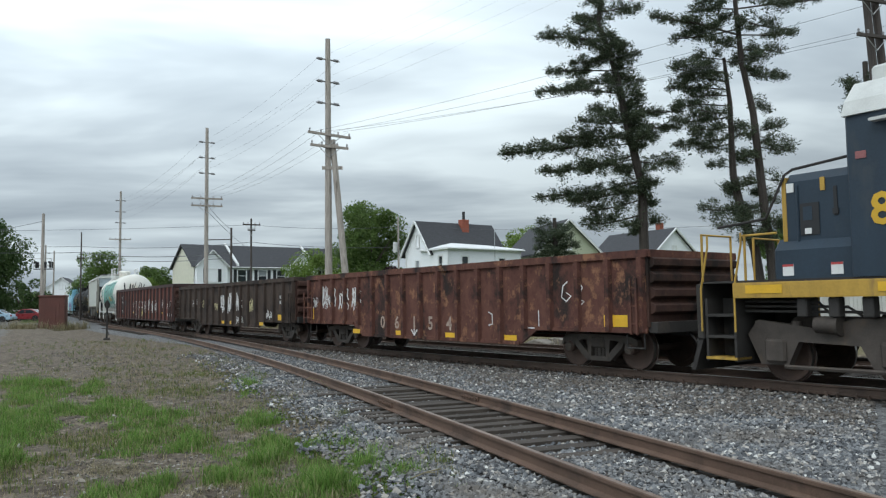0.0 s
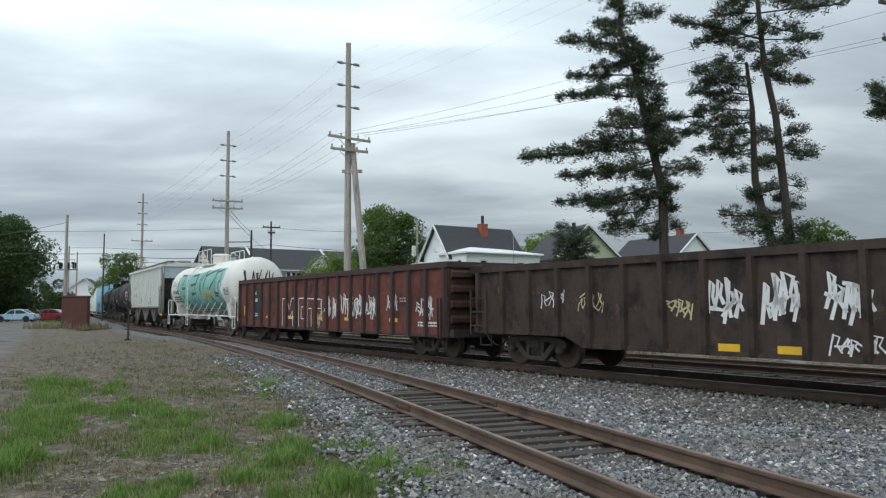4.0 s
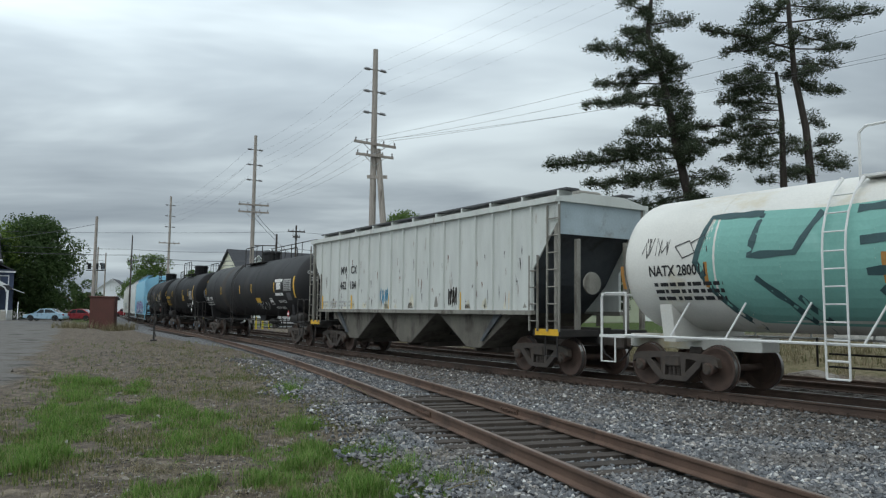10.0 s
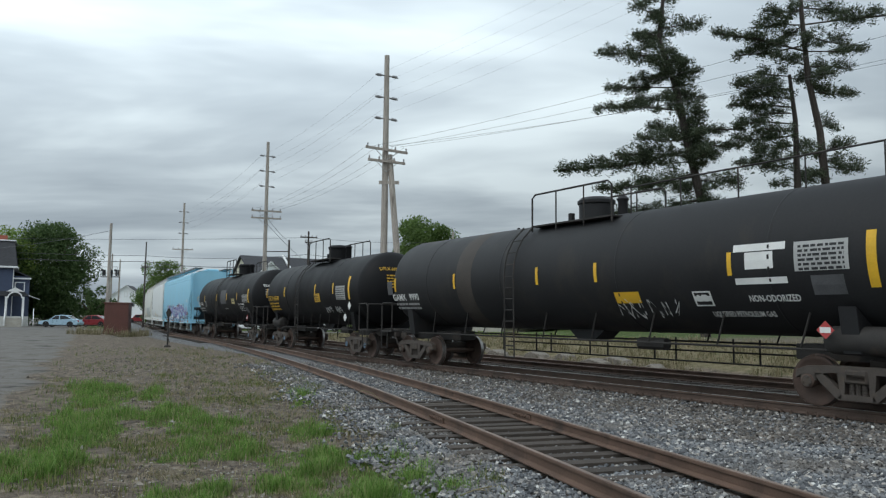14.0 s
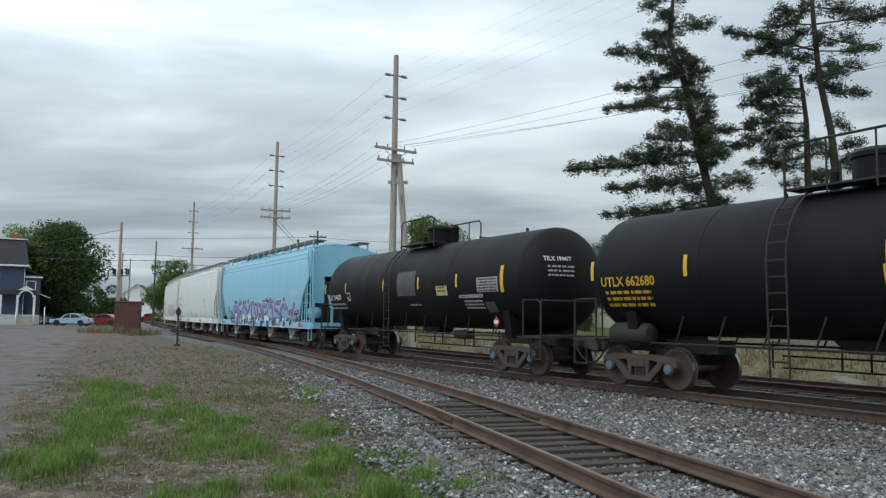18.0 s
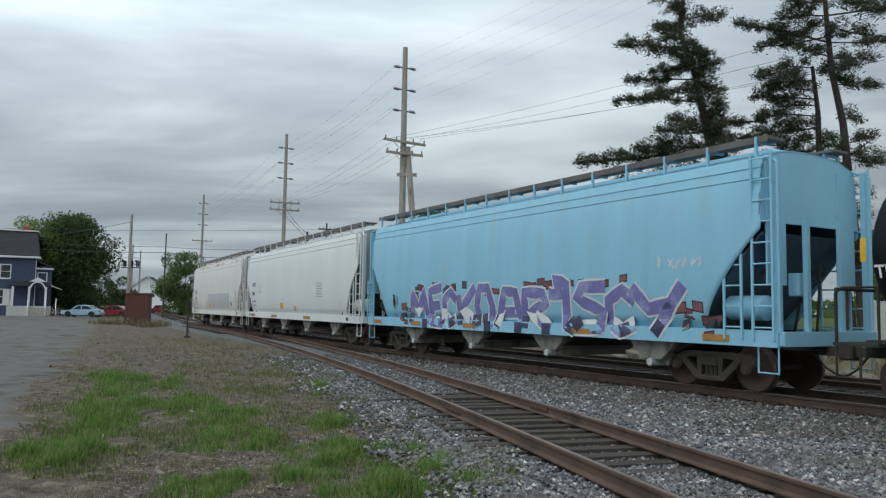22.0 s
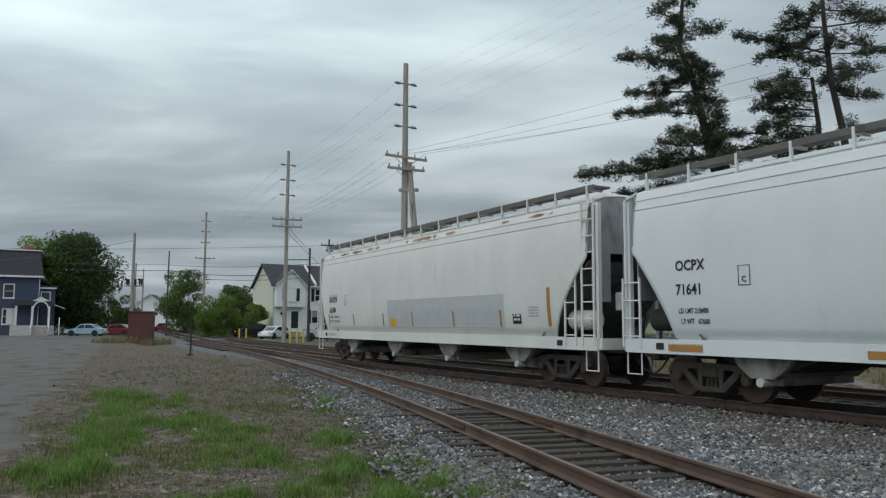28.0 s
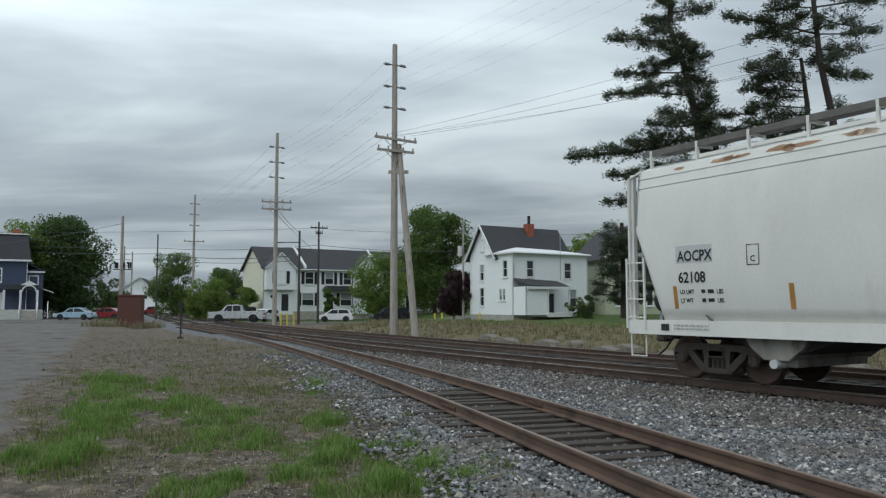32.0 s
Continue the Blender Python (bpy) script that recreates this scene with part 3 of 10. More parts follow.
def cover(x, y):
    """What lies on the ground at a place: shares of paving, grass, ballast, dry grass."""
    s, d = to_line(x, y)
    q, qs = siding_side(x, y)
    far = math.hypot(x, y)
    paved = smoothstep(-0.7, 1.1, lot_edge(x, y)) if (d < -3 and y > -30) else 0.0
    ball = smoothstep(-3.9, -2.9, d) * (1 - smoothstep(5.6, 6.6, d))
    if d < 0 and -60 < qs < 64:
        ball = max(ball, smoothstep(-2.0, -1.3, q + 0.5 * noise.noise((x * 0.8, y * 0.8, 4)) - 0.75 * smoothstep(10, 26, qs)))
    grass = 0.0
    if d < -3:
        g = 0.45 * noise.noise((x * 0.9, y * 0.6, 11)) + 0.5 * noise.noise((x * 2.3, y * 2.0, 12)) + 0.25 * noise.noise((x * 5.5, y * 5.0, 13))
        best = -0.6
        for px, py, ux, uy, hl, hw in PATCHES:
            dx, dy = x - px, y - py
            e = math.hypot((dx * ux + dy * uy) / hl, (dx * uy - dy * ux) / hw)
            best = max(best, 1.0 - e)
        if y < 5.5 or abs(x) > 30:
            best = 0.1
        grass = smoothstep(-0.10, 0.40, best * 0.85 + 0.95 * g - 0.02) * (1 - paved) ** 0.5
    dry = 0.0
    if d > 6:
        amp = smoothstep(-66, -46, s)
        dry = smoothstep(7.2, 9.0, d) * (1 - smoothstep(14, 18, d)) * amp
        grass = smoothstep(14, 17, d) * (1 - 0.7 * smoothstep(-34, -22, s))
    if far > 70:
        grass = max(grass, smoothstep(70, 110, far) * (0.0 if paved > 0.5 and far < 150 else 1.0))
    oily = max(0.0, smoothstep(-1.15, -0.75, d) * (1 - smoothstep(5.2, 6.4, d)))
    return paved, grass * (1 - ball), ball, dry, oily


def ground_material():
    m = bpy.data.materials.new("soil_grass_ballast_and_paving")
    m.use_nodes = True
    N, L = m.node_tree.nodes, m.node_tree.links
    b = N["Principled BSDF"]
    b.inputs["Roughness"].default_value = 0.95
    b.inputs["Specular IOR Level"].default_value = 0.2
    tc = N.new("ShaderNodeTexCoord")

    def noisy(scale, detail=6):
        n = N.new("ShaderNodeTexNoise")
        n.inputs["Scale"].default_value, n.inputs["Detail"].default_value = scale, detail
        n.inputs["Roughness"].default_value = 0.6
        L.new(tc.outputs["Object"], n.inputs["Vector"])
        return n.outputs["Fac"]

    def ramp(fac, stops):
        r = N.new("ShaderNodeValToRGB")
        e = r.color_ramp.elements
        e[0].position, e[0].color = stops[0][0], (*stops[0][1], 1)
        e[1].position, e[1].color = stops[-1][0], (*stops[-1][1], 1)
        for p, c in stops[1:-1]:
            e.new(p).color = (*c, 1)
        L.new(fac, r.inputs[0])
        return r.outputs[0]

    coarse, mid, fine = noisy(0.6), noisy(4.0), noisy(38.0, 4)
    clod = noisy(11.0, 8)
    soil = N.new("ShaderNodeMath"); soil.operation = "MULTIPLY_ADD"; soil.inputs[1].default_value = 0.8
    off = N.new("ShaderNodeMath"); off.operation = "SUBTRACT"; off.inputs[1].default_value = 0.5
    L.new(clod, off.inputs[0]); L.new(off.outputs[0], soil.inputs[0]); L.new(mid, soil.inputs[2])
    dirt = ramp(soil.outputs[0], [(0.28, (0.068, 0.055, 0.043)), (0.42, (0.118, 0.096, 0.075)), (0.56, (0.165, 0.136, 0.107)), (0.72, (0.28, 0.235, 0.175))])
    green = ramp(mid, [(0.3, (0.045, 0.072, 0.019)), (0.5, (0.072, 0.108, 0.028)), (0.7, (0.115, 0.13, 0.05))])
    dry = ramp(mid, [(0.3, (0.10, 0.10, 0.045)), (0.5, (0.17, 0.145, 0.085)), (0.7, (0.24, 0.20, 0.13))])
    pave = ramp(coarse, [(0.32, (0.10, 0.089, 0.076)), (0.42, (0.155, 0.145, 0.131)), (0.52, (0.19, 0.182, 0.17)), (0.62, (0.145, 0.132, 0.116)), (0.7, (0.175, 0.167, 0.154))])
    wet = N.new("ShaderNodeTexNoise"); wet.inputs["Scale"].default_value, wet.inputs["Detail"].default_value = 0.42, 9
    wet.inputs["Roughness"].default_value = 0.68
    L.new(tc.outputs["Object"], wet.inputs["Vector"])
    wr = N.new("ShaderNodeMapRange"); wr.inputs["From Min"].default_value, wr.inputs["From Max"].default_value = 0.57, 0.64
    L.new(wet.outputs["Fac"], wr.inputs[0])
    wm = N.new("ShaderNodeMix"); wm.data_type = "RGBA"; wm.inputs["B"].default_value = (0.05, 0.047, 0.044, 1)
    wk = N.new("ShaderNodeMath"); wk.operation = "MULTIPLY"; wk.inputs[1].default_value = 0.75
    L.new(wr.outputs[0], wk.inputs[0]); L.new(wk.outputs[0], wm.inputs["Factor"]); L.new(pave, wm.inputs["A"])
    pave = wm.outputs["Result"]
    vor = N.new("ShaderNodeTexVoronoi"); vor.inputs["Scale"].default_value = 22
    L.new(tc.outputs["Object"], vor.inputs["Vector"])
    stone = ramp(vor.outputs["Color"], [(0.1, (0.075, 0.075, 0.077)), (0.5, (0.160, 0.163, 0.167)), (0.9, (0.28, 0.28, 0.278))])

    def mix(a, c, name, low=0.35, high=0.65):
        at = N.new("ShaderNodeAttribute"); at.attribute_name = name
        ad = N.new("ShaderNodeMath"); ad.operation = "MULTIPLY_ADD"; ad.inputs[1].default_value = 0.7
        L.new(fine, ad.inputs[0]); L.new(at.outputs["Fac"], ad.inputs[2])
        mr = N.new("ShaderNodeMapRange")
        mr.inputs["From Min"].default_value, mr.inputs["From Max"].default_value = low + 0.35, high + 0.35
        L.new(ad.outputs[0], mr.inputs[0])
        x = N.new("ShaderNodeMix"); x.data_type = "RGBA"
        L.new(mr.outputs[0], x.inputs["Factor"]); L.new(a, x.inputs["A"]); L.new(c, x.inputs["B"])
        return x.outputs["Result"]

    col = mix(dirt, green, "grass", 0.25, 0.85)
    col = mix(col, dry, "dry")
    col = mix(col, pave, "paved")
    col = mix(col, stone, "ballast")
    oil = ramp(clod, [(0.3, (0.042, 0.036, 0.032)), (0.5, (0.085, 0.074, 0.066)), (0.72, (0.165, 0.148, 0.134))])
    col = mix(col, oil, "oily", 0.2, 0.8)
    L.new(col, b.inputs["Base Color"])
    sm = N.new("ShaderNodeMath"); sm.operation = "ADD"
    L.new(fine, sm.inputs[0]); L.new(clod, sm.inputs[1])
    bp = N.new("ShaderNodeBump"); bp.inputs["Strength"].default_value = 0.8; bp.inputs["Distance"].default_value = 0.05
    L.new(sm.outputs[0], bp.inputs["Height"]); L.new(bp.outputs[0], b.inputs["Normal"])
    return m


def build_ground():
    # rings round the camera's foot, close together near it, out to the horizon
    radii = [0.0] + list(np.geomspace(0.6, 4.5, 12)) + list(np.geomspace(4.6, 18, 130)) + list(np.geomspace(18.3, 30, 32)) + list(np.geomspace(30.6, 130, 70)) + list(np.geomspace(135, 3500, 26))
    fine = np.radians(np.concatenate([np.arange(50, 84, 0.6), np.arange(84, 128, 0.35), np.arange(128, 132, 0.6)]))
    rest = np.radians(np.arange(132, 410, 6.0))
    angs = np.concatenate([fine, rest])
    n = len(angs)
    vs, cov = [], []
    for r in radii[1:]:
        for a in angs:
            x, y = r * math.cos(a), r * math.sin(a)
            vs.append((x, y, height(x, y) if r < 400 else (0.4 if r > 1000 else height(x, y))))
            cov.append(cover(x, y))
    vs.append((0, 0, height(0, 0)))
    cov.append(cover(0, 0))
    k = len(radii) - 1
    fs = [(j * n + i, j * n + (i + 1) % n, (j + 1) * n + (i + 1) % n, (j + 1) * n + i) for j in range(k - 1) for i in range(n)]
    fs += [(len(vs) - 1, (i + 1) % n, i) for i in range(n)]
    me = bpy.data.meshes.new("ground")
    me.from_pydata(vs, [], fs)
    me.shade_smooth()
    me.materials.append(ground_material())
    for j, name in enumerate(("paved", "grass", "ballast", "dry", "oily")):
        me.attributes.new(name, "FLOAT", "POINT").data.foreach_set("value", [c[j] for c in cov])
    fix(me)
    tagged(new("ground", me), "patchy grass, bare soil, grey gravel and worn paving", "ground", kind="structure")


build_ground()

# ---- rails and ties ----
RAIL = [(-0.07, -0.17), (0.07, -0.17), (0.07, -0.155), (0.012, -0.13), (0.012, -0.045), (0.036, -0.035), (0.036, -0.006), (0.028, 0.0),
        (-0.028, 0.0), (-0.036, -0.006), (-0.036, -0.035), (-0.012, -0.045), (-0.012, -0.13), (-0.07, -0.155)]


def sweep(at, stations, off, prof):
    g = G()
    n = len(prof)
    for u in stations:
        x, y, a = at(u, off)
        for py, pz in prof:
            g.v.append((x - py * math.sin(a), y + py * math.cos(a), pz))
    for j in range(len(stations) - 1):
        g.f += [(j * n + i, j * n + (i + 1) % n, (j + 1) * n + (i + 1) % n, (j + 1) * n + i) for i in range(n)]
    return g


def stations(a, b, lo, hi):
    """Closely spaced where the track is near, wide apart elsewhere."""
    out, u = [], a
    while u < b:
        out.append(u)
        u += 0.5 if lo < u < hi else 3.0
    return out + [b]


def tie_mesh(name, wood, l=2.6, w=0.225, h=0.16):
    return fix(G().box(-l / 2, l / 2, -w / 2, w / 2, -h, 0, 0.012).mesh(name, wood))


def sunken(u):
    """How deep the siding's ties lie in the stone: half-buried close by, bare further on, buried past that."""
    return max(smoothstep(8.5, 12.5, u), 0.55 * (1 - smoothstep(1.0, 3.5, u)))


def track(name, label, at, lo, hi, near_lo, near_hi, tie_from, tie_to, top, tie_z, step=0.52, wood=None, sunk=None, steel=None):
    t = thing(name, label, "railway track", kind="structure")
    cap = [(-0.027, 0.0), (0.027, 0.0), (0.027, 0.003), (-0.027, 0.003)]
    rng = random.Random(len(name))
    for off in (-0.7525, 0.7525):
        st = stations(lo, hi, near_lo, near_hi)
        r = part("rail", sweep(at, st, off, RAIL), steel or M["rail"], t, smooth=40)
        part("rail_head", sweep(at, st, off, cap), top, r)
    me = tie_mesh("tie", wood or M["tie"])
    far = G()
    u = lo
    k = 0
    while u < hi:
        x, y, a = at(u)
        tw, dz = rng.uniform(-0.02, 0.02), rng.uniform(-0.012, 0.008)
        if sunk:
            dz -= 0.065 * sunken(u) + rng.uniform(0, 0.028)
        if tie_from < u < tie_to and k < 295:
            ob = new("tie", me)
            ob.parent = t
            ob.matrix_local = Matrix.LocRotScale((x, y, tie_z + dz), Euler((0, 0, a + math.pi / 2 + tw)), (rng.uniform(0.97, 1.03), rng.uniform(0.9, 1.08), 1))
            k += 1
        else:
            c, s = math.cos(a), math.sin(a)
            q = [(x + dx * c - dy * s, y + dx * s + dy * c) for dx, dy in ((-0.11, -1.3), (0.11, -1.3), (0.11, 1.3), (-0.11, 1.3))]
            far.add([(*p, tie_z) for p in q] + [(*p, tie_z - 0.16) for p in q], [(0, 1, 2, 3), (0, 4, 5, 1), (1, 5, 6, 2), (2, 6, 7, 3), (3, 7, 4, 0)])
        u += step + rng.uniform(-0.02, 0.02)
    if far.v:
        tagged(part("far_ties", far, wood or M["tie"], t), kind="stuff")
    return t


main_track = track("main_track", "rusty steel rails on dark wooden ties in grey ballast", line_at, -240, 240, -75, 20, -80, 12, M["rail_bright"], -0.205, wood=M["oily_tie"], steel=M["rail_dark"])


def second_at(s, off=0.0):
    return line_at(s, off + 4.15)


second_track = track("second_track", "darker parallel railway track beyond the train", second_at, -240, 240, -75, 20, -62, 8, M["rail_top"], -0.205, wood=M["oily_tie"], steel=M["rail_dark"])
siding = track("siding_track", "little-used rusty siding with exposed wooden ties", siding_at, -40, 63, -6, 45, -4, 46, M["rail_top"], -0.172, 0.455, sunk=(8.5, 12.5))


def rail_clips():
    """Small steel anchors at the foot of the near rail, one at every tie, as bits of one mesh."""
    g = G()
    for k in range(150):
        s = 14 - k * 0.52
        x, y, a = line_at(s, -0.7525)
        c, n = math.cos(a), math.sin(a)
        for along, off in ((-0.10, -0.10), (0.10, -0.10)):
            px, py = x + along * c - off * n, y + along * n + off * c
            g.cyl((px, py, -0.19), (px, py, -0.115), 0.03, 0.022, 6)
    tagged(part("rail_anchors", g, M["rail_dark"], main_track), kind="stuff")


rail_clips()


def joint_bars():
    """Bolted bars that join two lengths of rail of the siding."""
    for off in (-0.7525, 0.7525):
        x, y, a = siding_at(6.35, off)
        at = Matrix.Translation((x, y, 0)) @ Matrix.Rotation(a, 4, "Z")
        for sd in (-1, 1):
            bar = part("joint_bar", G().box(-0.34, 0.34, min(sd * 0.014, sd * 0.036), max(sd * 0.014, sd * 0.036), -0.128, -0.05, 0.006), M["rail"], siding, at=at)
            for i in range(6):
                bx = -0.28 + i * 0.112
                part("bolt", G().cyl((bx, sd * 0.034, -0.09), (bx, sd * 0.066, -0.09), 0.02, n=6), M["rail"], bar)


joint_bars()


STONE = np.array([(1, 0, 0), (-1, 0, 0), (0, 1, 0), (0, -1, 0), (0, 0, 1), (0, 0, -1), (0.6, 0.6, 0.5), (-0.6, 0.5, -0.5)])
STONE_TRI = np.array([(0, 6, 4), (6, 2, 4), (2, 1, 4), (1, 3, 4), (3, 0, 4), (0, 2, 6), (2, 0, 5), (1, 2, 7), (2, 5, 7), (5, 1, 7), (3, 1, 5), (0, 3, 5)])


def heap(name, label, spots, material, rng):
    """Angular stones at the spots (x, y, z, radius), each turned and misshapen in its own way, in one mesh."""
    p = np.array(spots)
    n = len(p)
    v = p[:, 3, None, None] * rng.uniform(0.55, 1.25, (n, 8, 1)) * STONE * rng.uniform(0.7, 1.2, (n, 1, 3))
    a, t = rng.uniform(0, 6.3, (n, 1)), rng.uniform(-0.6, 0.6, (n, 1))
    x = v[..., 0] * np.cos(t) - v[..., 2] * np.sin(t)
    z = v[..., 0] * np.sin(t) + v[..., 2] * np.cos(t)
    v = np.stack([p[:, 0, None] + x * np.cos(a) - v[..., 1] * np.sin(a), p[:, 1, None] + x * np.sin(a) + v[..., 1] * np.cos(a), p[:, 2, None] + z * 0.8], 2)
    me = bpy.data.meshes.new(name)
    me.from_pydata(v.reshape(-1, 3).tolist(), [], (STONE_TRI[None] + 8 * np.arange(n)[:, None, None]).reshape(-1, 3).tolist())
    me.materials.append(material)
    tagged(new(name, me), label, "ballast", kind="stuff")


def stone_material(name, stops, dust, most):
    """Each stone has a grey of its own; brown dust lies over them in drifts."""
    m = bpy.data.materials.new(name)
    m.use_nodes = True
    N, L = m.node_tree.nodes, m.node_tree.links
    geo = N.new("ShaderNodeNewGeometry")
    rp = N.new("ShaderNodeValToRGB")
    e = rp.color_ramp.elements
    e[0].position, e[0].color = 0.0, (*stops[0], 1)
    e[1].position, e[1].color = 1.0, (*stops[-1], 1)
    for at, c in zip((0.35, 0.75, 0.93), stops[1:-1]):
        e.new(at).color = (*c, 1)
    L.new(geo.outputs["Random Per Island"], rp.inputs[0])
    tc = N.new("ShaderNodeTexCoord")
    nz = N.new("ShaderNodeTexNoise"); nz.inputs["Scale"].default_value, nz.inputs["Detail"].default_value = 0.8, 5
    L.new(tc.outputs["Object"], nz.inputs["Vector"])
    mr = N.new("ShaderNodeMapRange"); mr.inputs["From Min"].default_value, mr.inputs["From Max"].default_value = 0.45, 0.68
    mr.inputs["To Max"].default_value = most
    L.new(nz.outputs["Fac"], mr.inputs[0])
    mx = N.new("ShaderNodeMix"); mx.data_type = "RGBA"; mx.inputs["B"].default_value = (*dust, 1)
    L.new(mr.outputs[0], mx.inputs["Factor"]); L.new(rp.outputs[0], mx.inputs["A"])
    L.new(mx.outputs["Result"], N["Principled BSDF"].inputs["Base Color"])
    N["Principled BSDF"].inputs["Roughness"].default_value = 0.9
    return m


def stones():
    """Crushed stone lying over the near ballast, thinning out where it is far."""
    rng = np.random.default_rng(5)
    near, bed, soiled = [], [], []
    while len(near) + len(soiled) < 54000:
        # more of them close by
        r = 5.2 + 24 * rng.random() ** 1.8
        a = radians(rng.uniform(56, 110))
        x, y = r * math.cos(a), r * math.sin(a)
        q, qs = siding_side(x, y)
        s, d = to_line(x, y)
        if q < -1.75 + 0.6 * noise.noise((x * 0.8, y * 0.8, 4)) - 0.9 * rng.random() ** 2 or d > -0.86:
            continue
        size = rng.uniform(0.013, 0.042) * (1 + 0.012 * r)
        z = -0.232
        if d > -1.5:
            z = -0.215
        elif abs(q) < 1.3:
            if abs(abs(q) - 0.7525) < 0.09:
                continue
            # between the ties the stone lies lower than their tops
            buried = sunken(qs)
            z = -0.258 + 0.055 * buried if abs(q) < 0.68 else -0.222 + 0.022 * buried + 0.04 * noise.noise((x * 1.5, y * 1.5, 14))
            size *= 0.85
        elif abs(q) < 1.6:
            z = -0.235
        drift = d + 4.3 + 1.6 * noise.noise((x * 0.45, y * 0.45, 23)) + 0.8 * noise.noise((x * 1.6, y * 1.6, 24))
        (soiled if rng.random() < 0.75 * smoothstep(-0.6, 1.4, drift) and abs(q) > 1.6 else near).append((x, y, z + rng.uniform(0, 0.024), size))
    heap("ballast_stones", "angular blue-grey crushed stone between the tracks", near, stone_material("crushed_grey_stone",
         [(0.055, 0.058, 0.064), (0.125, 0.131, 0.140), (0.235, 0.243, 0.252), (0.36, 0.33, 0.295), (0.66, 0.66, 0.64)], (0.145, 0.122, 0.10), 0.65), rng)
    # brown dust, and greys lowered further to stand for shade by the train
    heap("dusty_shaded_ballast", "brown-dusted crushed stone beside the running track, coloured darker for the train's shade", soiled, stone_material("dusty_shaded_stone",
         [(0.050, 0.046, 0.042), (0.095, 0.086, 0.078), (0.165, 0.152, 0.140), (0.26, 0.23, 0.20), (0.60, 0.58, 0.54)], (0.105, 0.086, 0.070), 0.7), rng)
    # soiled stone in and between the running tracks
    while len(bed) < 15000:
        s, d = 14 - 75 * rng.random() ** 1.35, rng.uniform(-1.1, 6.2)
        if min(abs(d - k) for k in (-0.7525, 0.7525, 3.3975, 4.9025)) < 0.1:
            continue
        x, y, a = line_at(s, d)
        on_ties = abs(d) < 1.3 or abs(d - 4.15) < 1.3
        bed.append((x, y, (-0.208 if on_ties else -0.222) + rng.uniform(-0.012, 0.018), rng.uniform(0.018, 0.04) * (1 + 0.008 * abs(s))))
    heap("soiled_ballast", "brown oil-soiled crushed stone round the running rails", bed, stone_material("soiled_stone",
         [(0.035, 0.031, 0.028), (0.070, 0.062, 0.055), (0.115, 0.102, 0.092), (0.17, 0.145, 0.125), (0.30, 0.28, 0.26)], (0.085, 0.066, 0.053), 0.7), rng)


stones()


def clods():
    """Lumps of soil, pebbles and bits of stick on the bare ground beside the lot."""
    rng = np.random.default_rng(9)
    base = np.array([(1, 0, 0), (-1, 0, 0), (0, 1, 0), (0, -1, 0), (0.2, 0.1, 1), (0, 0, -1)])
    tri = [(0, 2, 4), (2, 1, 4), (1, 3, 4), (3, 0, 4), (2, 0, 5), (1, 2, 5), (3, 1, 5), (0, 3, 5)]
    vs, fs = [], []
    count = 0
    while count < 9500:
        r = 5.2 + 30 * rng.random() ** 1.7
        a = radians(rng.uniform(86, 122))
        x, y = r * math.cos(a), r * math.sin(a)
        p, gr, ba, dr, oi = cover(x, y)
        if ba > 0.7 or rng.random() < max(p * 0.97, gr * 0.8):
            continue
        if noise.noise((x * 1.1, y * 1.1, 71)) < rng.uniform(-0.5, 0.3) + 0.5 * smoothstep(-2.2, -0.6, lot_edge(x, y)):
            continue
        k = rng.uniform(0.006, 0.02) * (1 + 0.02 * r) * (2.2 if rng.random() < 0.02 else 1)
        ax = rng.uniform(0.6, 1.5, 3) * k
        if rng.random() < 0.03:
            ax = np.array([rng.uniform(0.05, 0.16), 0.006, 0.006]) * (1 + 0.02 * r)
        c, s = math.cos(r * 91), math.sin(r * 91)
        z = height(x, y)
        o = len(vs)
        for b in base * rng.uniform(0.75, 1.2, (6, 1)):
            bx, by, bz = b * ax
            vs.append((x + bx * c - by * s, y + bx * s + by * c, z + bz * 0.7 + 0.2 * k))
        fs.extend((i + o, j + o, q + o) for i, j, q in tri)
        count += 1
    me = bpy.data.meshes.new("soil_clods")
    me.from_pydata(vs, [], fs)
    me.materials.append(leaf_material("loose_soil_and_pebbles", [(0.045, 0.037, 0.030), (0.075, 0.063, 0.050), (0.11, 0.092, 0.074), (0.145, 0.132, 0.118), (0.22, 0.19, 0.145), (0.36, 0.35, 0.33)], 0.0))
    tagged(new("soil_clods", me), "loose brown soil lumps, pebbles and sticks", "soil", kind="stuff")


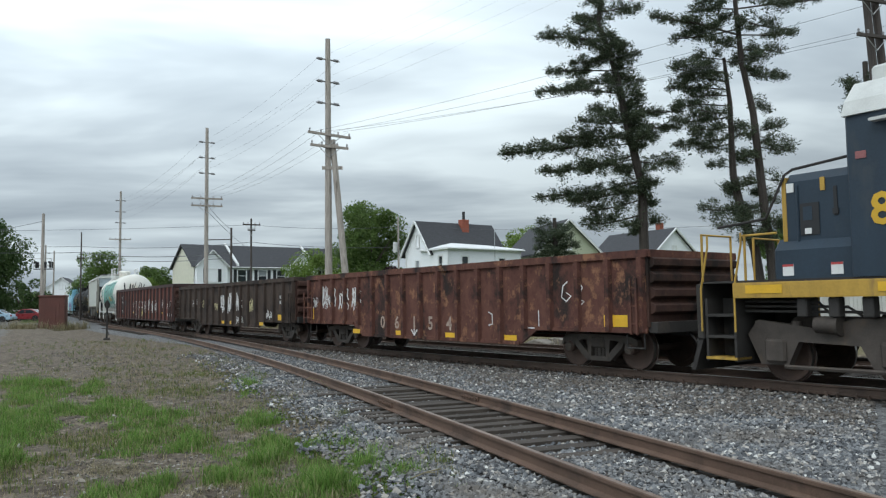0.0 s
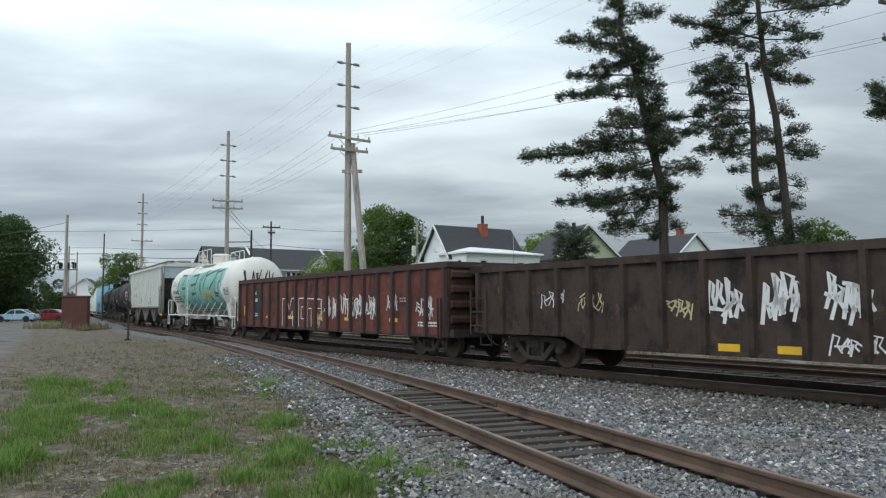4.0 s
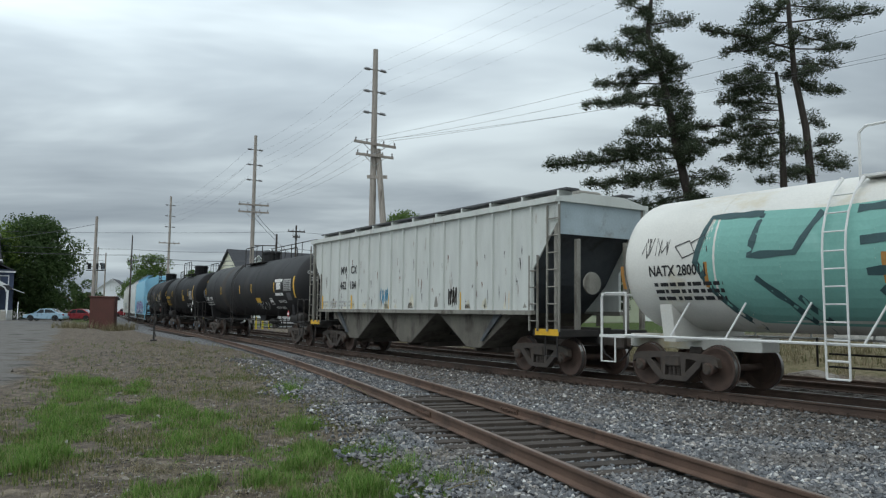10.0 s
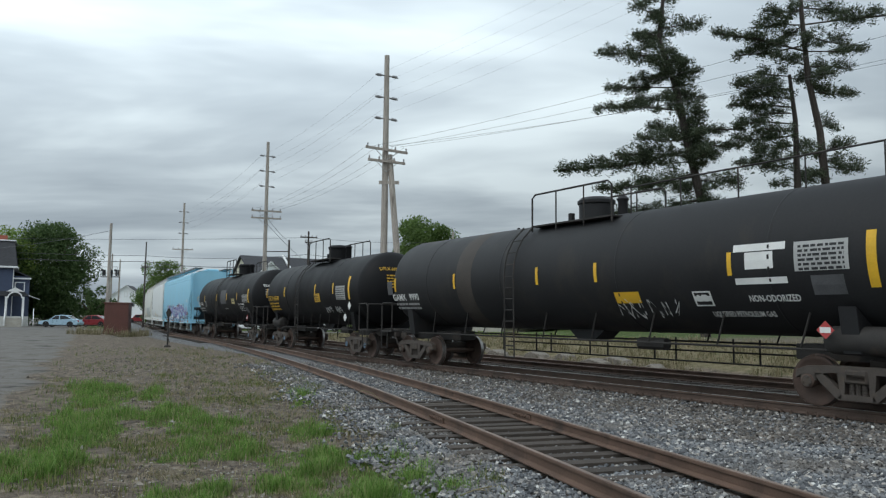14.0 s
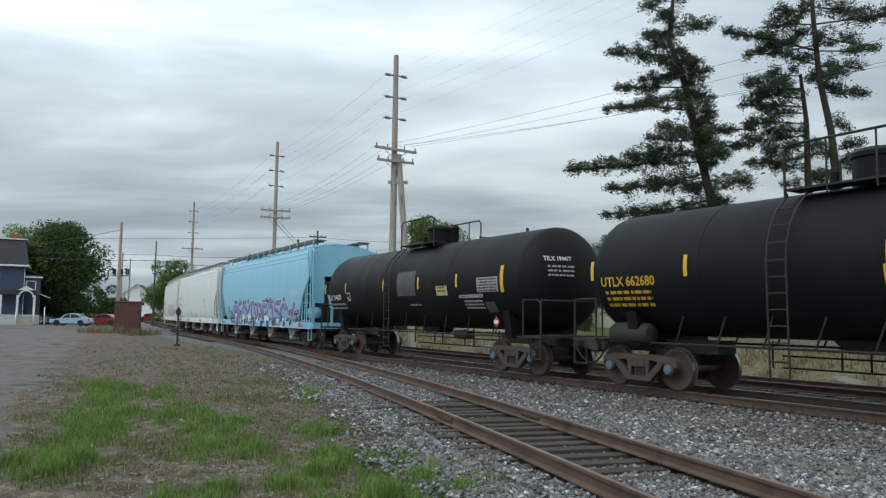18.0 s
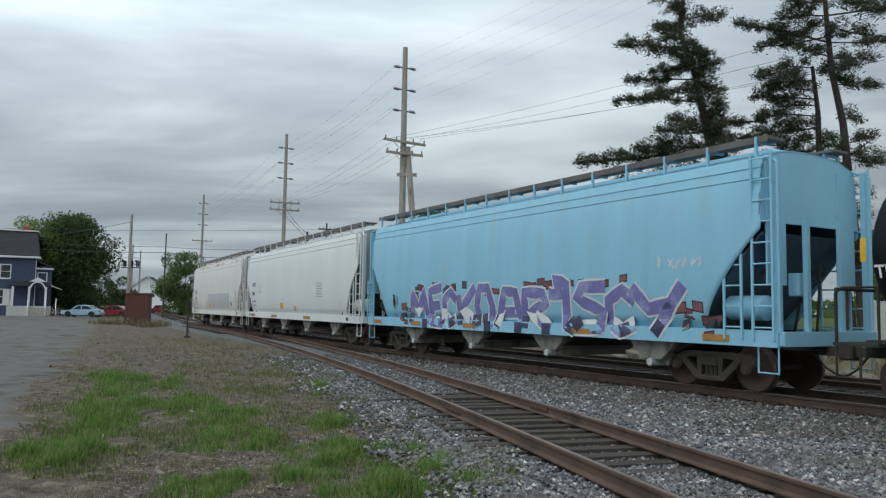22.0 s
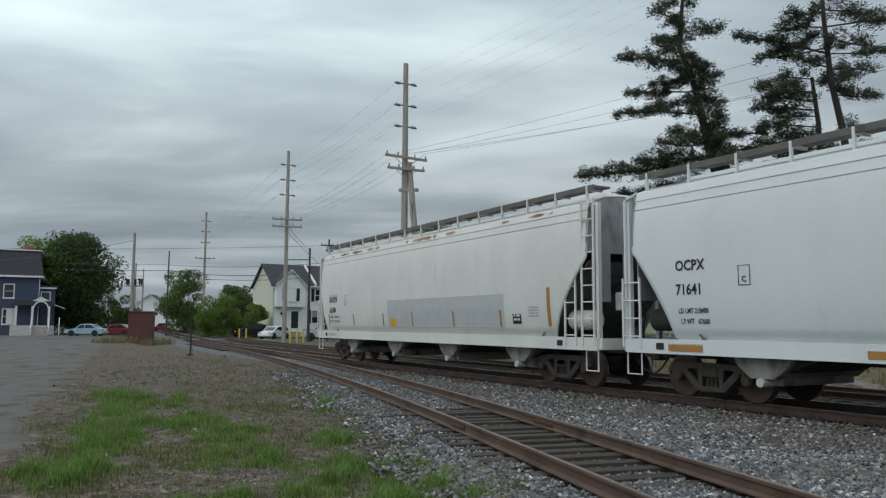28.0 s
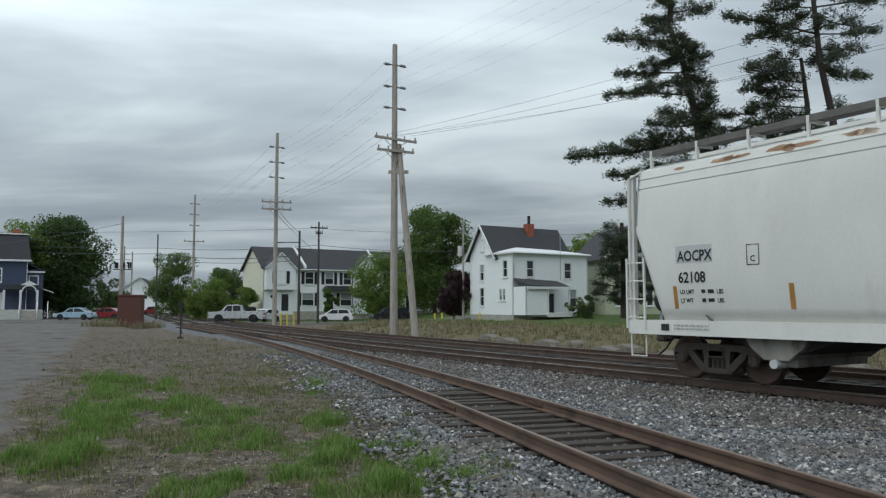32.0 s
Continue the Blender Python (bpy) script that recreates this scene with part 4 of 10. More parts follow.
def blades(name, label, spots, material, lo, hi, per, width, seed, category="grass", lay=0.0):
    """Tufts of bent grass blades at the spots (x, y, size)."""
    rng = random.Random(seed)
    vs, fs = [], []
    for x, y, size in spots:
        z0 = height(x, y) - 0.01
        for _ in range(per):
            a, h = rng.uniform(0, 6.28), rng.uniform(lo, hi) * size
            bx, by = x + rng.gauss(0, 0.05), y + rng.gauss(0, 0.05)
            lean = rng.uniform(0.15, 0.75) * h + lay * rng.uniform(0.4, 1.0)
            c, s = math.cos(a), math.sin(a)
            w = width * rng.uniform(0.7, 1.3)
            o = len(vs)
            vs += [(bx - s * w, by + c * w, z0), (bx + s * w, by - c * w, z0),
                   (bx + c * lean * 0.35 - s * w * 0.7, by + s * lean * 0.35 + c * w * 0.7, z0 + h * 0.6),
                   (bx + c * lean * 0.35 + s * w * 0.7, by + s * lean * 0.35 - c * w * 0.7, z0 + h * 0.6),
                   (bx + c * lean, by + s * lean, z0 + h)]
            fs += [(o, o + 1, o + 3, o + 2), (o + 2, o + 3, o + 4)]
    me = bpy.data.meshes.new(name)
    me.from_pydata(vs, [], fs)
    me.materials.append(material)
    tagged(new(name, me), label, category, kind="stuff")


def leaf_material(name, stops, trans=0.3):
    m = bpy.data.materials.new(name)
    m.use_nodes = True
    N, L = m.node_tree.nodes, m.node_tree.links
    geo = N.new("ShaderNodeNewGeometry")
    rp = N.new("ShaderNodeValToRGB")
    e = rp.color_ramp.elements
    e[0].position, e[0].color = 0.0, (*stops[0], 1)
    e[1].position, e[1].color = 1.0, (*stops[-1], 1)
    for i, c in enumerate(stops[1:-1]):
        e.new((i + 1) / (len(stops) - 1)).color = (*c, 1)
    L.new(geo.outputs["Random Per Island"], rp.inputs[0])
    b = N["Principled BSDF"]
    b.inputs["Roughness"].default_value = 0.6
    b.inputs["Specular IOR Level"].default_value = 0.25
    L.new(rp.outputs[0], b.inputs["Base Color"])
    tr = N.new("ShaderNodeBsdfTranslucent")
    L.new(rp.outputs[0], tr.inputs["Color"])
    mx = N.new("ShaderNodeMixShader"); mx.inputs[0].default_value = trans
    L.new(b.outputs[0], mx.inputs[1]); L.new(tr.outputs[0], mx.inputs[2])
    L.new(mx.outputs[0], N["Material Output"].inputs[0])
    return m


LEAF = dict(
    grass=leaf_material("fresh_grass_blades", [(0.075, 0.140, 0.030), (0.130, 0.240, 0.048), (0.185, 0.325, 0.070), (0.29, 0.29, 0.13)], 0.4),
    weed=leaf_material("dull_green_weeds", [(0.065, 0.09, 0.028), (0.11, 0.15, 0.042), (0.16, 0.20, 0.06), (0.26, 0.22, 0.11)], 0.35),
    straw=leaf_material("dry_straw_blades", [(0.20, 0.165, 0.11), (0.40, 0.34, 0.22), (0.17, 0.15, 0.08), (0.11, 0.12, 0.05)]),
    pine=leaf_material("dark_pine_needles", [(0.040, 0.056, 0.036), (0.064, 0.084, 0.050), (0.10, 0.12, 0.072)], 0.3),
    broad=leaf_material("mid_green_leaves", [(0.075, 0.125, 0.036), (0.115, 0.18, 0.05), (0.165, 0.235, 0.075)], 0.5),
    bright=leaf_material("spring_green_leaves", [(0.12, 0.19, 0.04), (0.17, 0.25, 0.055), (0.22, 0.30, 0.09)], 0.5),
    dark=leaf_material("dark_green_leaves", [(0.045, 0.080, 0.028), (0.07, 0.115, 0.04), (0.10, 0.15, 0.055)], 0.45),
    purple=leaf_material("purple_leaves", [(0.035, 0.016, 0.022), (0.055, 0.024, 0.032), (0.05, 0.03, 0.03)]),
)


def meadows():
    rng = random.Random(3)
    green, straw, weeds, lush, sparse, tall = [], [], [], [], [], []
    tries = 0
    while len(green) < 17000 and tries < 80000:
        tries += 1
        r = 5.3 + 20 * rng.random() ** 1.5
        a = radians(rng.uniform(84, 124))
        x, y = r * math.cos(a), r * math.sin(a)
        p, gr, ba, dr, oi = cover(x, y)
        if rng.random() < gr ** 1.3 * (1 - ba) ** 2 and p < 0.6:
            tuft = 0.35 + 1.15 * smoothstep(-0.15, 0.5, noise.noise((x * 2.6, y * 2.0, 31)))
            green.append((x, y, (rng.uniform(0.35, 0.9) + 0.5 * gr * rng.random()) * tuft))
            if rng.random() < 0.12:
                straw.append((x, y, rng.uniform(0.5, 1.0)))
        elif rng.random() < 0.02 + 0.22 * smoothstep(0.1, 0.45, noise.noise((x * 1.3, y * 1.3, 51))) and p < 0.4 and ba < 0.6:
            straw.append((x, y, rng.uniform(0.3, 0.8)))
        elif rng.random() < 0.30 * smoothstep(-0.1, 0.45, noise.noise((x * 0.9, y * 0.5, 61))) and p < 0.25 and ba < 0.75 and y > 8:
            sparse.append((x, y, rng.uniform(0.35, 1.0)))
    blades("lawn_grass", "low bright green grass in uneven patches", green, LEAF["grass"], 0.05, 0.18, 9, 0.0052, 1)
    for _ in range(1800):
        x, yy, a = siding_at(rng.uniform(8, 40), -1.2 - 7.5 * rng.random() ** 1.2)
        p, gr, ba, dr, oi = cover(x, yy)
        if p < 0.2 and ba < 0.8 and noise.noise((x * 0.7, yy * 0.4, 62)) > rng.uniform(-0.4, 0.5):
            sparse.append((x, yy, rng.uniform(0.6, 1.4)))
    blades("ground_weeds", "thin scattered green weeds on bare soil", sparse, LEAF["weed"], 0.05, 0.16, 6, 0.0055, 5, "weeds")
    for _ in range(1500):
        y = rng.uniform(9, 44)
        x, yy, a = siding_at(y - 6, -0.75 - rng.uniform(0.3, 4.5))
        p, gr, ba, dr, oi = cover(x, yy)
        if p < 0.4 and rng.random() > ba * 0.8:
            straw.append((x, yy, rng.uniform(0.4, 1.1)))
    for _ in range(260):
        a, r = rng.uniform(0, 6.28), rng.uniform(1.3, 2.6)
        tall.append((-27.0 + math.cos(a) * r * 1.3, 64.6 + math.sin(a) * r, rng.uniform(0.5, 1.2)))
    mats = []
    for cx, cy, rx, ry in ((-1.9, 7.9, 0.8, 0.35), (-3.75, 11.0, 0.3, 0.8), (-1.15, 8.15, 0.6, 0.3), (-0.95, 9.3, 0.35, 0.25), (-5.3, 15.6, 0.5, 1.2), (-0.2, 7.6, 0.5, 0.3), (-3.0, 9.0, 0.4, 0.3)):
        mats += [(cx + rng.gauss(0, 0.5) * rx, cy + rng.gauss(0, 0.5) * ry, rng.uniform(0.6, 1.2)) for _ in range(70)]
    blades("straw_mats", "flattened pale dead grass on the soil", mats, LEAF["straw"], 0.015, 0.05, 7, 0.0045, 8, lay=0.16)
    blades("tall_straw", "tall dry grass round the brown cabinet", tall, LEAF["straw"], 0.3, 0.9, 7, 0.012, 7)
    blades("dead_weeds", "withered straw-coloured weeds on bare soil", straw, LEAF["straw"], 0.05, 0.16, 6, 0.004, 2)
    for _ in range(8000):
        s, d = rng.uniform(-58, 10), 7.0 + 9 * rng.random() ** 1.2
        x, y, a = line_at(s, d)
        if y < 8 or rng.random() > smoothstep(-62, -46, s) + 0.05:
            continue
        clump = noise.noise((x * 0.55, y * 0.55, 91))
        if d < 8.8 and clump < 0.05:
            continue
        (lush if s < -24 and d > 12.2 + 2 * clump and rng.random() < 0.75 else weeds).append((x, y, rng.uniform(0.4, 1.0) * (0.75 + 0.9 * max(0, clump))))
    blades("bank_weeds", "tall yellowing grass on the railway bank", weeds, LEAF["straw"], 0.15, 0.5, 8, 0.012, 4)
    blades("bank_grass", "rough green grass on top of the railway bank", lush, LEAF["grass"], 0.12, 0.38, 8, 0.012, 6)


meadows()
clods()

# ---- rolling stock: x forwards, near side at negative y, z from the rail head ----
def arc(cx, cy, r, a0, a1, n):
    return [(cx + r * math.cos(radians(a0 + (a1 - a0) * i / n)), cy + r * math.sin(radians(a0 + (a1 - a0) * i / n))) for i in range(n + 1)]


def ring(g, outer, inner, axis, a, b):
    """A plate with an opening: outer and inner outlines of equal count."""
    n = len(outer)

    def put(p, w):
        return {"y": (p[0], w, p[1]), "x": (w, p[0], p[1])}[axis]

    vs = [put(p, w) for w in (a, b) for o in (outer, inner) for p in o]
    fs = []
    for i in range(n):
        j = (i + 1) % n
        fs += [(i, j, n + j, n + i), (2 * n + i, 3 * n + i, 3 * n + j, 2 * n + j), (i, 2 * n + i, 2 * n + j, j), (n + i, n + j, 3 * n + j, 3 * n + i)]
    g.add(vs, fs)


def sideframe_mesh():
    g = G()
    t0, t1 = -0.075, 0.075
    g.extr([(-1.13, 0.50), (-1.10, 0.66), (-0.9, 0.73), (-0.45, 0.76), (0.45, 0.76), (0.9, 0.73), (1.10, 0.66), (1.13, 0.50), (0.98, 0.60), (0.72, 0.58), (0.5, 0.63), (-0.5, 0.63), (-0.72, 0.58), (-0.98, 0.60)], "y", t0, t1, 0.012)
    for s in (-1, 1):
        g.extr([(s * 0.76, 0.62), (s * 0.62, 0.62), (s * 0.26, 0.30), (s * 0.26, 0.18), (s * 0.36, 0.18), (s * 0.68, 0.47)], "y", t0, t1, 0.012)
        g.extr([(s * 0.22, 0.24), (s * 0.30, 0.24), (s * 0.34, 0.64), (s * 0.20, 0.64)], "y", t0 * 0.9, t1 * 0.9)
        g.box(s * 0.889 - 0.15, s * 0.889 + 0.15, t0 * 0.9, t1 * 0.9, 0.46, 0.64, 0.02)
    g.extr([(-0.36, 0.17), (0.36, 0.17), (0.30, 0.27), (-0.30, 0.27)], "y", t0, t1, 0.012)
    g.box(-0.18, 0.18, -0.10, 0.10, 0.50, 0.64, 0.02)
    return fix(g.mesh("sideframe", M["truck"]))


def spring_mesh():
    prof = [(0.27, 0.036)]
    for k in range(5):
        z = 0.272 + k * 0.047
        prof += [(z, 0.050), (z + 0.028, 0.050), (z + 0.033, 0.036), (z + 0.044, 0.036)]
    return fix(G().rev(prof + [(0.515, 0.036)], 10, axis="z").mesh("spring", M["truck"]))


def wheelset_mesh(name, cap):
    r = 0.457
    g = G()
    g.rev([(-1.02, 0.075), (1.02, 0.075)], 12, axis="y")
    for s in (-1, 1):
        prof = [(0.800, 0.09), (0.808, 0.15), (0.775, 0.22), (0.782, 0.34), (0.815, 0.385), (0.818, r - 0.012), (0.812, r)]
        g.rev([(s * a, b) for a, b in prof] + [(s * 0.72, r + 0.004), (s * 0.715, r + 0.028), (s * 0.69, r + 0.026), (s * 0.685, 0.385), (s * 0.73, 0.33), (s * 0.70, 0.1)], 28, axis="y")
        g.rev([(s * 0.98, 0.13), (s * 1.08, 0.13), (s * 1.095, 0.11)], 14, axis="y")
    n0 = len(g.f)
    for s in (-1, 1):
        g.rev([(s * 0.8165, r + 0.0005), (s * 0.724, r + 0.0045)], 28, axis="y", caps=False)
        g.rev([(s * 0.7155, r + 0.0285), (s * 0.6895, r + 0.027)], 28, axis="y", caps=False)
    n1 = len(g.f)
    for s in (-1, 1):
        g.rev([(s * 1.09, 0.105), (s * 1.112, 0.10), (s * 1.116, 0.0)], 14, axis="y")
        for k in range(3):
            a = 2.094 * k
            g.cyl((0.062 * math.cos(a), s * 1.11, 0.062 * math.sin(a)), (0.062 * math.cos(a), s * 1.132, 0.062 * math.sin(a)), 0.018, n=6)
    me = g.mesh(name, M["wheel"])
    me.materials.append(M["tread"])
    me.materials.append(cap)
    me.polygons.foreach_set("material_index", [0 if i < n0 else 1 if i < n1 else 2 for i in range(len(g.f))])
    fix(me)
    me.shade_smooth()
    me.set_sharp_from_angle(angle=radians(35))
    return me


SIDEFRAME, SPRINGS = sideframe_mesh(), spring_mesh()
WHEELS = {"dull": wheelset_mesh("wheelset", M["truck"]), "blue": wheelset_mesh("wheelset_blue_caps", M["cap_blue"])}
BOLSTER = fix(G().box(-0.2, 0.2, -1.1, 1.1, 0.46, 0.70, 0.03).box(-0.16, 0.16, -0.35, 0.35, 0.70, 0.86, 0.03).mesh("truck", M["truck"]))
BRAKE_BEAM = fix(G().box(-0.04, 0.04, -0.75, 0.75, 0.34, 0.44).mesh("brake_beam", M["truck"]))
ROLLING = []  # wheelsets, keyed at the end


def truck(car, x, caps="dull"):
    t = part("truck", BOLSTER, None, car, at=pose(x, 0, 0))
    for y in (-1.0, 1.0):
        part("sideframe", SIDEFRAME, None, t, at=pose(0, y, 0))
        for dx in (-0.11, 0.0, 0.11):
            part("spring", SPRINGS, None, t, at=pose(dx, y, 0))
    for dx in (-0.889, 0.889):
        w = part("wheelset", WHEELS[caps], None, t, at=pose(dx, 0, 0.457))
        ROLLING.append((w, car, dx))
    for dx in (-0.48, 0.48):
        part("brake_beam", BRAKE_BEAM, None, t, at=pose(dx, 0, 0))
    return t


def couplers(car, l, z=0.86):
    """Draft gear at both ends, out to the coupling plane."""
    for s in (-1, 1):
        g = G().box(s * (l - 1.1) if s > 0 else -(l), s * l if s > 0 else -(l - 1.1), -0.09, 0.09, z - 0.09, z + 0.09, 0.02)
        g.box(s * l - 0.14, s * l + 0.14, -0.15, 0.15, z - 0.16, z + 0.16, 0.04)
        part("coupler", g, M["truck"], car)
        h = [(s * (l - 0.55), -0.28, z), (s * (l - 0.3), -0.28, z - 0.3), (s * (l - 0.1), -0.24, z - 0.42), (s * l, -0.2, z - 0.45)]
        part("brake_hose", G().tube(h, 0.022), M["under"], car)


def text_mesh(txt, size, squash=1.0):
    cu = bpy.data.curves.new("lettering", "FONT")
    cu.body, cu.size, cu.align_x, cu.resolution_u, cu.offset = txt, size, "LEFT", 2, size * 0.022
    ob = bpy.data.objects.new("lettering", cu)
    scene.collection.objects.link(ob)
    me = bpy.data.meshes.new_from_object(ob.evaluated_get(bpy.context.evaluated_depsgraph_get()))
    bpy.data.objects.remove(ob)
    bpy.data.curves.remove(cu)
    for v in me.vertices:
        v.co.x *= squash
    return me


def lettering(car, surf, txt, u, w, size, material, name="lettering", squash=1.0, bold=0.0, label=""):
    me = text_mesh(txt, size, squash)
    for v in me.vertices:
        v.co = surf(u + v.co.x, w + v.co.y, 0.012)
    me.materials.clear()
    me.materials.append(material)
    return part(name, me, None, car, label)


def strokes(car, surf, lines, width, material, name="graffiti", label="", lift=0.010, rng=None):
    """Painted lines as thin ribbons that follow the surface."""
    g = G()
    for pts in lines:
        fine = [pts[0]]
        for a, b in zip(pts[:-1], pts[1:]):
            k = max(1, int(math.hypot(b[0] - a[0], b[1] - a[1]) / 0.22))
            fine += [(a[0] + (b[0] - a[0]) * i / k, a[1] + (b[1] - a[1]) * i / k) for i in range(1, k + 1)]
        n = len(fine)
        vs = []
        for i, p in enumerate(fine):
            a, b = fine[max(i - 1, 0)], fine[min(i + 1, n - 1)]
            l = math.hypot(b[0] - a[0], b[1] - a[1]) or 1
            wd = width * (rng.uniform(0.75, 1.25) if rng else 1) / 2
            nx, ny = -(b[1] - a[1]) / l * wd, (b[0] - a[0]) / l * wd
            vs += [surf(p[0] + nx, p[1] + ny, lift), surf(p[0] - nx, p[1] - ny, lift)]
        g.add(vs, [(2 * i, 2 * i + 1, 2 * i + 3, 2 * i + 2) for i in range(n - 1)])
    return part(name, g.mesh(name, material), None, car, label)


def patch(car, surf, u0, u1, w0, w1, material, name="patch", label="", lift=0.007, nu=None):
    """A painted or stuck-on rectangle that follows the surface."""
    nu = nu or max(1, int((u1 - u0) / 0.5))
    nw = max(1, int((w1 - w0) / 0.12))
    vs = [surf(u0 + (u1 - u0) * i / nu, w0 + (w1 - w0) * j / nw, lift) for i in range(nu + 1) for j in range(nw + 1)]
    fs = [(i * (nw + 1) + j, (i + 1) * (nw + 1) + j, (i + 1) * (nw + 1) + j + 1, i * (nw + 1) + j + 1) for i in range(nu) for j in range(nw)]
    return part(name, G().add(vs, fs).mesh(name, material), None, car, label)


def blob(car, surf, pts, material, name="graffiti", label="", lift=0.008):
    """A filled painted outline, laid on the surface in thin upright slices."""
    us = [p[0] for p in pts]
    u0, u1 = min(us), max(us)
    k = max(2, int((u1 - u0) / 0.06))
    g = G()
    for i in range(k):
        for_ab = []
        for u in (u0 + (u1 - u0) * (i + 0.001) / k, u0 + (u1 - u0) * (i + 0.999) / k):
            hits = []
            for a, b in zip(pts, pts[1:] + pts[:1]):
                if (a[0] - u) * (b[0] - u) < 0:
                    hits.append(a[1] + (b[1] - a[1]) * (u - a[0]) / (b[0] - a[0]))
            hits.sort()
            for_ab.append((u, hits))
        (ua, ha), (ub, hb) = for_ab
        for j in range(0, min(len(ha), len(hb)) - 1, 2):
            m = max(1, int(max(ha[j + 1] - ha[j], hb[j + 1] - hb[j]) / 0.15))
            vs = []
            for q in range(m + 1):
                vs += [surf(ua, ha[j] + (ha[j + 1] - ha[j]) * q / m, lift), surf(ub, hb[j] + (hb[j + 1] - hb[j]) * q / m, lift)]
            g.add(vs, [(2 * q, 2 * q + 1, 2 * q + 3, 2 * q + 2) for q in range(m)])
    return part(name, fix(g.mesh(name, material), True), None, car, label)


def scrawl(rng, u, w, width, height, letters):
    """Loose spray-can marks that form no letters."""
    out = []
    step = width / letters
    for i in range(letters):
        x = u + i * step
        p = [(x + rng.uniform(0, 0.35) * step, w + rng.uniform(0, 0.3) * height)]
        for _ in range(rng.randint(3, 5)):
            p.append((x + rng.uniform(0, 1.0) * step, w + (height if p[-1][1] < w + height / 2 else 0) + rng.uniform(-0.2, 0.2) * height))
        out.append(p)
    return out


def bars(car, surf, u, w, width, rows, size, material, gap=1.7, rng=None, name="lettering"):
    """Rows of small print, too small to read."""
    g = G()
    rng = rng or random.Random(1)
    for r in range(rows):
        x = u
        while x < u + width:
            l = rng.uniform(1.0, 3.2) * size
            z = w - r * size * gap
            e = min(x + l, u + width)
            g.add([surf(x, z, 0.011), surf(e, z, 0.011), surf(e, z + size, 0.011), surf(x, z + size, 0.011)], [(0, 1, 2, 3)])
            x = e + size * rng.uniform(0.4, 1.0)
    return part(name, g.mesh(name, material), None, car)


def ladder(car, x0, x1, y, z0, z1, step, material, r=0.018, name="ladder"):
    g = G()
    for x in (x0, x1):
        g.box(x - 0.022, x + 0.022, y - 0.02, y + 0.02, z0, z1)
    lad = part(name, g, material, car)
    z = z0 + step * 0.6
    while z < z1:
        part("rung", G().cyl((x0, y, z), (x1, y, z), r, n=6), material, lad)
        z += step
    return lad


def grab(car, pts, material, r=0.016, name="grab_iron"):
    return part(name, G().tube(pts, r), material, car)


